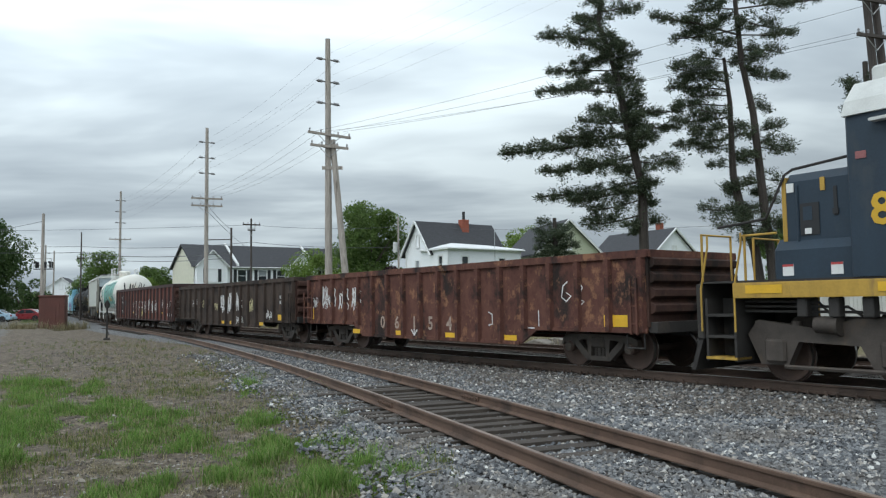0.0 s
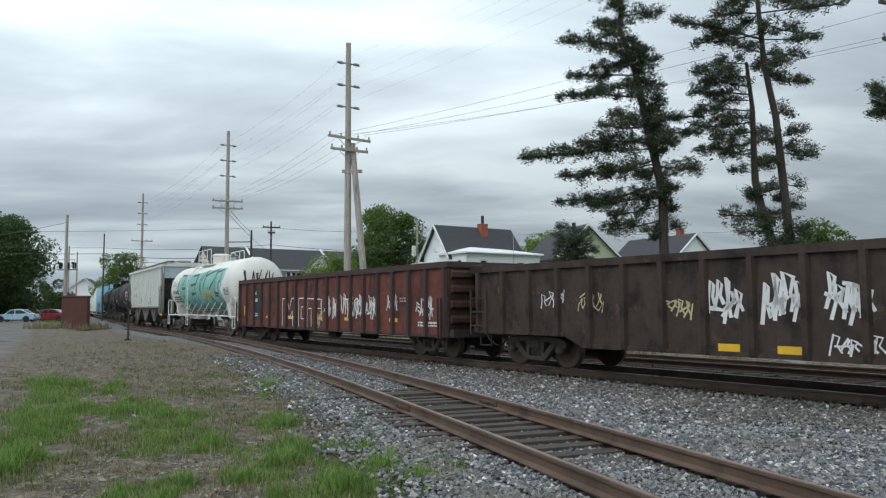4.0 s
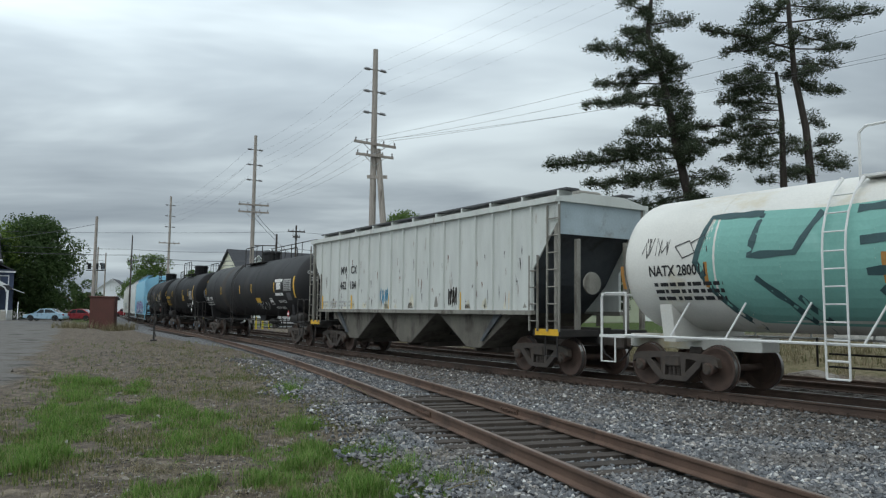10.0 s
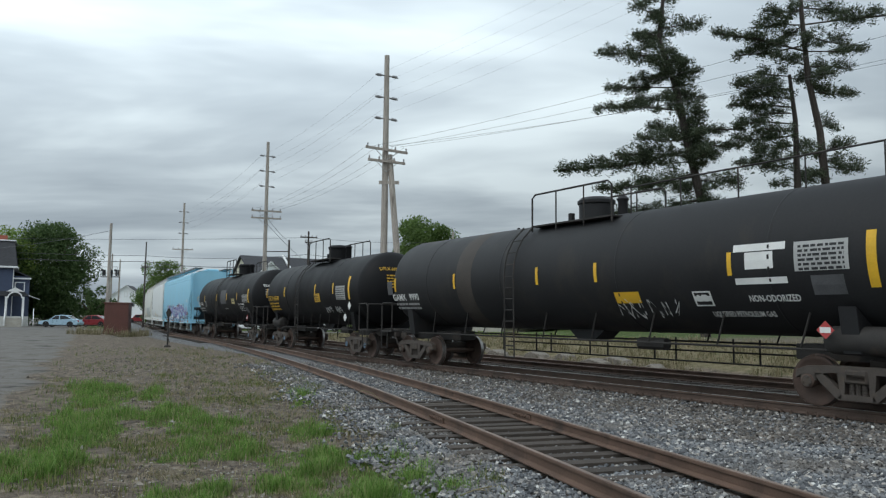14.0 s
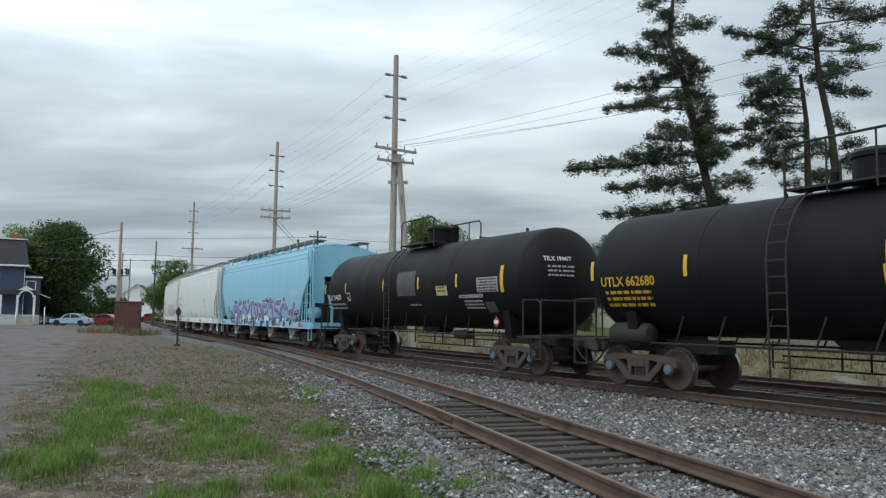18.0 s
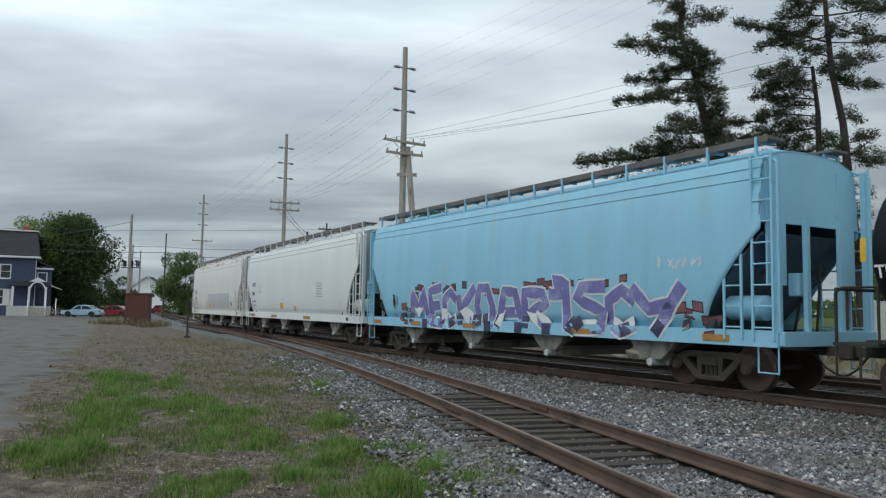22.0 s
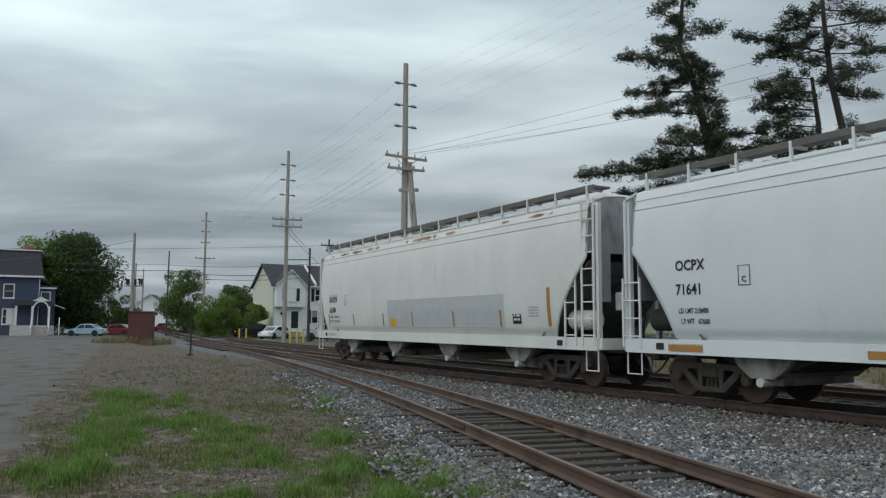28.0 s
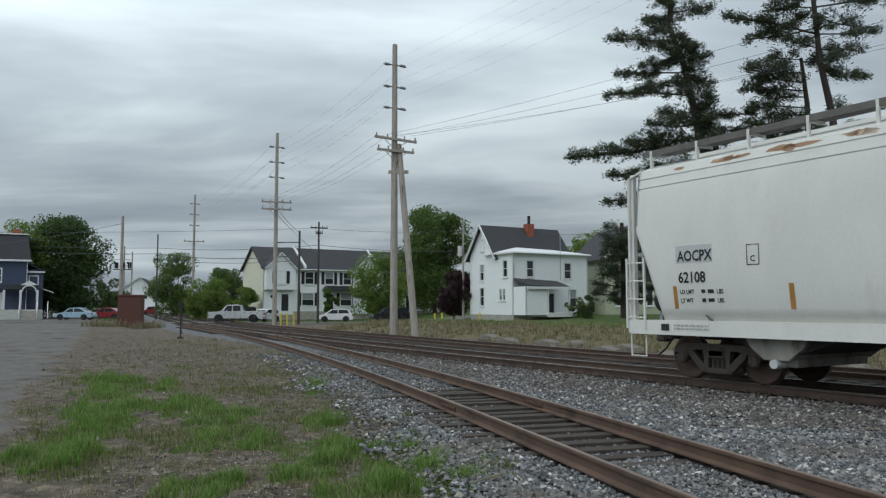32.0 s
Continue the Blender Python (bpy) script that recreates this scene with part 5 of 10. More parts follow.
# ---- gondolas ----
def gondola(label, l, body_m, rib_m, z0, z1, ribs, top_h=0.16, drop=0.0):
    """l: length over couplers. Ribbed open car with heavy top chord."""
    c = thing("gondola_car", label, "freight car", "cars of the train")
    h, w = l / 2 - 0.62, 1.52
    floor_z = z0 + 0.22
    part("near_side", G().box(-h, h, -w, -w + 0.03, z0, z1), body_m, c)
    part("far_side", G().box(-h, h, w - 0.03, w, z0, z1), body_m, c)
    part("floor", G().box(-h + 0.02, h - 0.02, -w + 0.03, w - 0.03, floor_z - 0.1, floor_z), body_m, c)
    for s in (-1, 1):
        e = G().box(s * h - 0.05, s * h + 0.05, -w, w, z0 + 0.1, z1 - 0.02)
        end = part("end_wall", e, M["gon_end"], c)
        for k in range(4):
            zz = z0 + 0.34 + k * (z1 - z0 - 0.42) / 4
            part("end_rib", G().extr([(s * (h + 0.05), zz), (s * (h + 0.17), zz + 0.07), (s * (h + 0.17), zz + 0.2), (s * (h + 0.05), zz + 0.27)], "y", -w + 0.06, w - 0.06, 0.01), M["gon_end"], end)
        part("end_sill", G().box(min(s * h, s * (h + 0.22)), max(s * h, s * (h + 0.22)), -w + 0.05, w - 0.05, z0 - 0.02, z0 + 0.2, 0.01), M["under"], c)
    # top chord runs round the rim
    g = G()
    for s in (-1, 1):
        g.box(-h - 0.08, h + 0.08, min(s * (w - 0.06), s * (w + 0.07)), max(s * (w - 0.06), s * (w + 0.07)), z1 - top_h, z1, 0.02)
        g.box(min(s * (h - 0.06), s * (h + 0.1)), max(s * (h - 0.06), s * (h + 0.1)), -w, w, z1 - top_h, z1 - 0.004, 0.02)
    part("top_chord", g, rib_m, c)
    def rib(low):
        return fix(G().extr([(-0.085, 0.0), (-0.055, -0.10), (0.055, -0.10), (0.085, 0.0)], "z", low, z1 - top_h + 0.01).mesh("rib", rib_m))

    short_rib, long_rib = rib(z0), rib(z0 - drop)
    for i in range(ribs):
        x = -h + 0.10 + (2 * h - 0.2) * i / (ribs - 1)
        for s in (-1, 1):
            part("rib", long_rib if abs(x) < h - 3.7 else short_rib, None, c, at=pose(x, s * (w if s > 0 else w), 0, 0, 0, 0 if s < 0 else 180))
    g = G()
    for s in (-1, 1):
        y0, y1 = sorted((s * (w - 0.02), s * (w + 0.04)))
        for a, b, low in ((-h, -h + 3.3, z0), (-h + 3.85, h - 3.85, z0 - drop), (h - 3.3, h, z0)):
            part("side_sill", G().box(a, b, y0, y1, low - 0.03, low + 0.06, 0.01), rib_m, c)
    part("centre_sill", G().box(-h, h, -0.25, 0.25, z0 - 0.12, floor_z - 0.1).box(-0.6, 0.6, -1.3, 1.3, z0 - 0.1, z0 + 0.05), M["under"], c)
    if drop:
        # fish-belly side sill between the trucks
        for s in (-1, 1):
            part("belly_sill", G().extr([(-h + 3.2, z0), (h - 3.2, z0), (h - 3.8, z0 - drop), (-h + 3.8, z0 - drop)], "y", min(s * w, s * (w - 0.05)), max(s * w, s * (w - 0.05))), body_m, c)
    tx = h - 1.75
    for s in (-1, 1):
        truck(c, s * tx)
        for yy in (-1, 1):
            ladder(c, s * (h - 0.1) - 0.2, s * (h - 0.1) + 0.2 - 0.25 * s, yy * (w + 0.14), z0 - 0.05, z0 + 1.1, 0.36, rib_m)
            grab(c, [(s * (h - 0.1), yy * w * 0.98, z0), (s * (h - 0.1), yy * w * 0.98, z0 - 0.34), (s * (h - 0.55), yy * w * 0.98, z0 - 0.34), (s * (h - 0.55), yy * w * 0.98, z0)], M["under"], name="stirrup")
    part("brake_cylinder", G().cyl((-0.9, -0.5, z0 - 0.18), (-0.2, -0.5, z0 - 0.18), 0.13, n=12), M["under"], c)
    part("air_tank", G().cyl((0.4, 0.3, z0 - 0.2), (1.3, 0.3, z0 - 0.2), 0.17, n=12), M["under"], c)
    part("brake_rod", G().tube([(-tx + 1, -0.35, z0 - 0.16), (tx - 1, -0.35, z0 - 0.16)], 0.02), M["under"], c)
    couplers(c, l / 2)
    c["truck_x"] = tx
    return c, h, w


def flat_side(w):
    return lambda u, v, lift=0.0: (u, -w - lift, v)


def tag(c, f, rng, u, v, w, h, width, paint="spray_white"):
    """A quick spray tag: a knot of strokes, some tall, some short and hooked."""
    lines = []
    n = max(4, int(w / 0.15))
    for i in range(n):
        x = u + w * (i + 0.2 + 0.6 * rng.random()) / n
        a, b = v + h * rng.uniform(0.0, 0.35), v + h * rng.uniform(0.65, 1.0)
        k = rng.uniform(0.06, 0.16)
        lines.append([(x - 0.06, a), (x + rng.uniform(-0.04, 0.06), (a + b) / 2), (x + rng.uniform(-0.05, 0.08), b), (x + k, b - 0.1 * h), (x + k * 0.6, (a + b) / 2), (x + k * 1.3, a + 0.12 * h)])
        if i % 2:
            y = v + h * rng.uniform(0.25, 0.8)
            lines.append([(x - 0.16, y), (x, y + rng.uniform(-0.12, 0.12)), (x + 0.16, y + rng.uniform(-0.1, 0.2)), (x + 0.1, y - 0.16)])
    strokes(c, f, lines, width, M[paint], label="dense spray-paint tag", rng=rng)


def gondola_one():
    l = 16.5
    c, h, w = gondola("long rust-brown gondola car with scraped paint and white graffiti", l, M["gon1"], M["gon1"], 0.86, 2.54, 18, drop=0.36)
    f = flat_side(w)
    rng = random.Random(11)
    for u in (-4.4, -1.8, 0.72, 3.2):
        patch(c, f, u, u + 0.46, 0.55, 0.69, M["yellow"], "reflector", "yellow reflective plate")
    patch(c, f, -7.4, -7.22, 0.98, 1.4, M["yellow"], "reflector", "yellow reflective plate")
    patch(c, f, h - 1.15, h - 0.5, 0.95, 1.2, M["yellow"], "reflector", "large yellow reflective plate")
    tag(c, f, rng, -6.6, 1.2, 0.9, 0.95, 0.05)
    tag(c, f, rng, -5.35, 1.25, 0.62, 0.85, 0.05)
    tag(c, f, rng, -4.5, 1.2, 0.55, 0.85, 0.05)
    tag(c, f, rng, -7.35, 1.35, 0.45, 0.4, 0.03)
    for ch, u in (("0", -2.66), ("6", -1.85), ("1", -0.92), ("5", -0.1), ("4", 0.78)):
        lettering(c, f, ch, u, 0.76, 0.52, M["faded"])
    strokes(c, f, [[(-0.8, 1.0), (-0.8, 0.57)], [(-0.95, 0.74), (-0.8, 0.57), (-0.65, 0.74)]], 0.05, M["spray_white"])
    strokes(c, f, [[(h - 2.2, 1.95), (h - 2.35, 1.85), (h - 2.4, 1.6), (h - 2.25, 1.5), (h - 2.1, 1.62), (h - 2.25, 1.7)], [(h - 2.0, 1.85), (h - 1.85, 1.95), (h - 1.75, 1.8), (h - 1.95, 1.55), (h - 1.7, 1.5), (h - 1.9, 1.35)]], 0.03, M["spray_white"], label="pale scratched spray mark", rng=rng)
    strokes(c, f, [[(4.0, 1.3), (4.0, 0.88), (4.46, 0.88), (4.46, 1.3)], [(2.6, 1.25), (2.75, 1.2), (2.75, 0.95), (2.6, 0.92)]], 0.03, M["spray_white"])
    return c, l


def gondola_two():
    l = 17.5
    c, h, w = gondola("dark brown gondola car with heavy ribs and white tags", l, M["gon2"], M["gon2"], 0.84, 2.56, 17, drop=0.24)
    f = flat_side(w)
    rng = random.Random(12)
    for u in (-0.95, 0.15, 1.3):
        tag(c, f, rng, u, 1.15, 0.75, 0.95, 0.07)
    tag(c, f, rng, -2.0, 1.25, 0.6, 0.5, 0.04, "spray_yellow")
    tag(c, f, rng, 2.75, 1.2, 0.8, 0.55, 0.05, "spray_yellow")
    tag(c, f, rng, 1.35, 0.66, 0.85, 0.4, 0.035)
    tag(c, f, rng, -5.6, 1.45, 0.7, 0.5, 0.03)
    tag(c, f, rng, -4.4, 1.35, 0.7, 0.5, 0.03, "spray_yellow")
    for u in (-0.75, 0.45, 4.3):
        patch(c, f, u, u + 0.46, 0.66, 0.80, M["yellow"], "reflector")
    patch(c, f, h - 1.75, h - 1.2, 0.88, 1.12, M["yellow"], "reflector")
    tag(c, f, rng, h - 3.3, 0.9, 1.1, 0.4, 0.035)
    bars(c, f, h - 1.55, 1.75, 0.5, 2, 0.12, M["grey_paint"])
    return c, l


def gondola_three():
    l = 19.3
    c, h, w = gondola("red-brown gondola car with dark ribs, black number panel and graffiti", l, M["gon3"], M["gon3d"], 0.66, 2.79, 19, 0.17)
    f = flat_side(w)
    rng = random.Random(13)
    patch(c, f, -7.22, -6.32, 0.95, 2.35, M["black_patch"], "number_panel", "black repainted panel")
    patch(c, f, -6.2, -5.55, 1.6, 1.98, M["black_patch"], "number_panel")
    lettering(c, f, "NS", -6.95, 2.08, 0.22, M["white_paint"])
    lettering(c, f, "194884", -7.12, 1.76, 0.23, M["white_paint"], squash=0.85)
    bars(c, f, -6.95, 1.2, 0.42, 2, 0.05, M["white_paint"])
    for u in (-5.45, -2.85, -0.05, 2.42, 5.65):
        patch(c, f, u, u + 0.55, 1.04, 1.15, M["yellow"], "reflector")
    patch(c, f, -8.38, -8.22, 1.15, 1.6, M["yellow"], "reflector")
    # outlined block shapes
    x = -3.5
    block = [[(x, 0.97), (x, 1.95), (x + 0.5, 1.95), (x + 0.75, 1.55), (x + 1.0, 1.95), (x + 1.5, 1.95), (x + 1.5, 0.97)],
                   [(x + 0.35, 0.97), (x + 0.35, 1.5), (x + 0.75, 1.25), (x + 1.1, 1.5), (x + 1.1, 0.97)],
                   [(x + 1.75, 0.97), (x + 1.75, 1.95), (x + 2.6, 1.95), (x + 2.6, 0.97)], [(x + 2.0, 1.25), (x + 2.0, 1.65), (x + 2.3, 1.65), (x + 2.3, 1.25), (x + 2.0, 1.25)],
                   [(x + 2.7, 1.93), (x + 3.9, 1.9), (x + 3.9, 1.6), (x + 3.45, 1.6), (x + 3.45, 0.97)], [(x + 2.7, 1.6), (x + 3.0, 1.6), (x + 3.0, 0.97)],
                   [(x + 3.95, 1.9), (x + 4.0, 1.2)]]
    strokes(c, f, [[(u, 0.74 + (v - 0.97) * 1.15) for u, v in ln] for ln in block], 0.045, M["spray_white"], label="white outlined spray-paint blocks")
    tag(c, f, rng, x + 3.35, 0.72, 0.55, 0.7, 0.045, "spray_yellow")
    for u, wd in ((0.65, 0.5), (1.4, 0.75), (2.25, 0.7), (3.15, 0.75), (4.05, 0.65)):
        tag(c, f, rng, u, 1.0, wd, 1.0, 0.06)
    tag(c, f, rng, 5.5, 1.2, 0.6, 0.75, 0.035)
    tag(c, f, rng, h - 1.7, 1.1, 0.9, 0.8, 0.04)
    bars(c, f, 6.35, 1.75, 0.5, 2, 0.05, M["faded"], 1.8)
    bars(c, f, h - 1.6, 1.02, 1.1, 2, 0.05, M["white_paint"])
    for i in range(9):
        u = -h + 1.2 + i * 2.1
        part("load_block", G().box(u, u + rng.uniform(0.5, 0.9), -0.8, 0.6, 2.4, 2.66 + rng.uniform(0, 0.08), 0.03), M["gon2"], c)
    return c, l


# ---- tank cars ----
def tank_profile(a, r, head=0.72):
    n = 9
    p = [(-a + head * (1 - math.cos(math.pi / 2 * i / n)) , r * math.sin(math.pi / 2 * i / n)) for i in range(n + 1)]
    return p + [(-x, q) for x, q in p[::-1]]


def tank_side(r, zc):
    def f(u, v, lift=0.0):
        dz = max(-r * 0.999, min(r * 0.999, v - zc))
        a = math.asin(dz / r)
        return (u, -(r + lift) * math.cos(a), zc + (r + lift) * math.sin(a))
    return f


def head_side(a, r, zc, head=0.72):
    """The leading head: u across (0 at the centre, growing to the far side), v up."""
    def f(u, v, lift=0.0):
        k = min(0.999, math.hypot(u, v - zc) / r)
        return (a - head + head * math.sqrt(1 - k * k) + lift, u, v)
    return f


def tank_car(label, l, inset, r, zc, m, rail_m, seams, caps="dull", dome=0.0, rail_len=1.6, ladder_x=0.0, full_walk=False, side_rail=False, lift=0.0):
    c = thing("tank_car", label, "tank car", "cars of the train")
    a = l / 2 - inset
    part("tank", G().rev(tank_profile(a, r), 44, (0, 0, zc)), m, c, smooth=50)
    for s in seams:
        part("weld_seam", G().rev([(s - 0.03, r + 0.001), (s - 0.02, r + 0.008), (s + 0.02, r + 0.008), (s + 0.03, r + 0.001)], 44, (0, 0, zc), caps=False), m, c, smooth=50)
    tx = l / 2 - 2.35
    for s in (-1, 1):
        truck(c, s * tx, caps)
        sx = s * tx
        # saddle and stub sill
        part("saddle", G().extr([(-1.15, 0.98), (1.15, 0.98), (1.28, zc - 0.62 * r), (0.9, zc - 0.80 * r), (-0.9, zc - 0.80 * r), (-1.28, zc - 0.62 * r)], "x", sx - 0.16, sx + 0.16, 0.01), m, c)
        x0, x1 = sorted((s * (tx - 1.6), s * (l / 2 - 0.45)))
        part("stub_sill", G().box(x0, x1, -0.3, 0.3, 0.80, 1.10, 0.02), M["under"] if rail_m is not M["white_paint"] else m, c)
        x0, x1 = sorted((s * (l / 2 - 0.55), s * (l / 2 - 1.35)))
        plat = part("end_platform", G().box(x0, x1, -1.42, 1.42, 1.02, 1.08), rail_m, c)
        xe = s * (l / 2 - 0.6)
        part("end_handrail", G().tube([(xe, -1.38, 1.08), (xe, -1.38, 2.0), (xe, 1.38, 2.0), (xe, 1.38, 1.08)], 0.022), rail_m, plat)
        for yy in (-1.4, 1.4):
            xi = s * (l / 2 - 1.35)
            part("corner_rail", G().tube([(xe, yy, 1.08), (xe, yy, 1.92), (xe - s * 0.12, yy, 2.02), (xi, yy, 2.02), (xi, yy, 1.08)], 0.022), rail_m, plat)
            part("step", G().tube([(xe, yy, 1.04), (xe, yy, 0.48), (xe - s * 0.42, yy, 0.48), (xe - s * 0.42, yy, 1.04)], 0.02), rail_m, plat)
    for yy in (-1, 1):
        if side_rail:
            part("side_rail", G().tube([(-l / 2 + 1.35, yy * 1.44, 1.08), (l / 2 - 1.35, yy * 1.44, 1.08)], 0.028), rail_m, c)
            n = 9
            for i in range(n):
                x = -l / 2 + 2.6 + (l - 5.2) * i / (n - 1)
                part("rail_bracket", G().tube([(x, yy * 1.44, 1.08), (x + 0.28, yy * r * 0.80, zc - r * 0.6)], 0.02), rail_m, c)
        else:
            part("running_rod", G().tube([(-l / 2 + 1.4, yy * 1.0, 1.02), (l / 2 - 1.4, yy * 1.0, 1.02)], 0.025), M["under"], c)
            for i in range(8):
                x = -l / 2 + 3.4 + (l - 6.8) * i / 7
                part("rod_bracket", G().tube([(x, yy * 1.0, 1.02), (x + 0.25, yy * r * 0.72, zc - r * 0.69)], 0.02), M["under"], c)
    # outlet, brake gear
    part("bottom_outlet", G().extr([(-0.75, zc - r + 0.1), (0.75, zc - r + 0.1), (0.35, zc - r - 0.22), (-0.35, zc - r - 0.22)], "y", -0.3, 0.3, 0.02), m, c)
    part("brake_cylinder", G().cyl((2.0, -0.45, 0.98), (2.8, -0.45, 0.98), 0.14, n=12), M["under"], c)
    # top fittings
    zt = zc + r + lift
    part("manway", G().rev([(zt - 0.1 - lift, 0.46), (zt + 0.36, 0.46), (zt + 0.38, 0.50), (zt + 0.46, 0.50), (zt + 0.54, 0.40), (zt + 0.56, 0.0)], 20, (dome, 0, 0), "z"), m if rail_m is not M["white_paint"] else M["tank_white"], c, smooth=40)
    part("valve", G().rev([(zt - 0.08 - lift, 0.13), (zt + 0.36, 0.13), (zt + 0.42, 0.17), (zt + 0.5, 0.1), (zt + 0.51, 0)], 12, (dome + 0.85, 0.1, 0), "z"), m, c, smooth=40)
    part("valve", G().rev([(zt - 0.05 - lift, 0.09), (zt + 0.2, 0.09), (zt + 0.22, 0)], 10, (dome - 0.75, -0.2, 0), "z"), m, c, smooth=40)
    deck = part("top_platform", G().box(dome - rail_len, dome + rail_len, -0.95, -0.45, zt - 0.16, zt - 0.12), rail_m, c)
    part("far_platform", G().box(dome - rail_len, dome + rail_len, 0.45, 0.95, zt - 0.16, zt - 0.12), rail_m, c)
    for yy in (-0.95, 0.95):
        g = G().tube([(dome - rail_len, yy, zt - 0.3), (dome - rail_len, yy, zt + 0.62), (dome - rail_len + 0.12, yy, zt + 0.72), (dome + rail_len - 0.12, yy, zt + 0.72), (dome + rail_len, yy, zt + 0.62), (dome + rail_len, yy, zt - 0.3)], 0.024)
        hr = part("top_handrail", g, rail_m, deck)
        for x in (dome - rail_len * 0.35, dome + rail_len * 0.35):
            part("rail_post", G().cyl((x, yy, zt - 0.3), (x, yy, zt + 0.72), 0.02, n=6), rail_m, deck)
    g = G()
    sd = tank_side(r, zc)
    for k in range(11):
        z = 1.15 + k * 0.3
        if z > zt - 0.35:
            break
        p = sd(ladder_x, z, 0.14) if z > zc else (0, -r - 0.12, z)
        g.cyl((ladder_x - 0.2, p[1], p[2]), (ladder_x + 0.2, p[1], p[2]), 0.015, n=6)
    for dx in (-0.2, 0.2):
        g.tube([(ladder_x + dx, -r - 0.10, 0.5)] + [(ladder_x + dx, sd(0, z, 0.14)[1], sd(0, z, 0.14)[2]) for z in np.arange(zc, zt - 0.25, 0.3)] + [(ladder_x + dx, -0.95, zt - 0.14)], 0.02)
    part("side_ladder", g, rail_m, c)
    for zz in (0.5, 0.8):
        part("ladder_step", G().tube([(ladder_x - 0.2, -r - 0.1, zz), (ladder_x + 0.2, -r - 0.1, zz)], 0.02), rail_m, c)
    # low rails with hangers on the far side
    for zz in (0.78, 0.52):
        part("low_rail", G().tube([(-l / 2 + 4.4, 1.3, zz), (l / 2 - 4.4, 1.3, zz)], 0.022), M["under"], c)
    n = int((l - 8.8) / 1.1)
    for i in range(n + 1):
        x = -l / 2 + 4.4 + (l - 8.8) * i / n + (0.25 if i % 2 else -0.25)
        part("rail_hanger", G().cyl((x, 1.3, 1.1), (x, 1.3, 0.5), 0.025, n=6), M["under"], c)
    if full_walk:
        for x in np.arange(dome + rail_len + 0.2, a - 0.6, 1.5):
            part("walk_post", G().cyl((float(x), -0.5, zt - 0.2), (float(x), -0.5, zt + 0.55), 0.018, n=6), rail_m, c)
        part("walk_rail", G().tube([(dome + rail_len, -0.5, zt + 0.55), (a - 0.6, -0.5, zt + 0.55)], 0.02), rail_m, c)
    couplers(c, l / 2)
    c["truck_x"] = tx
    return c, a, sd


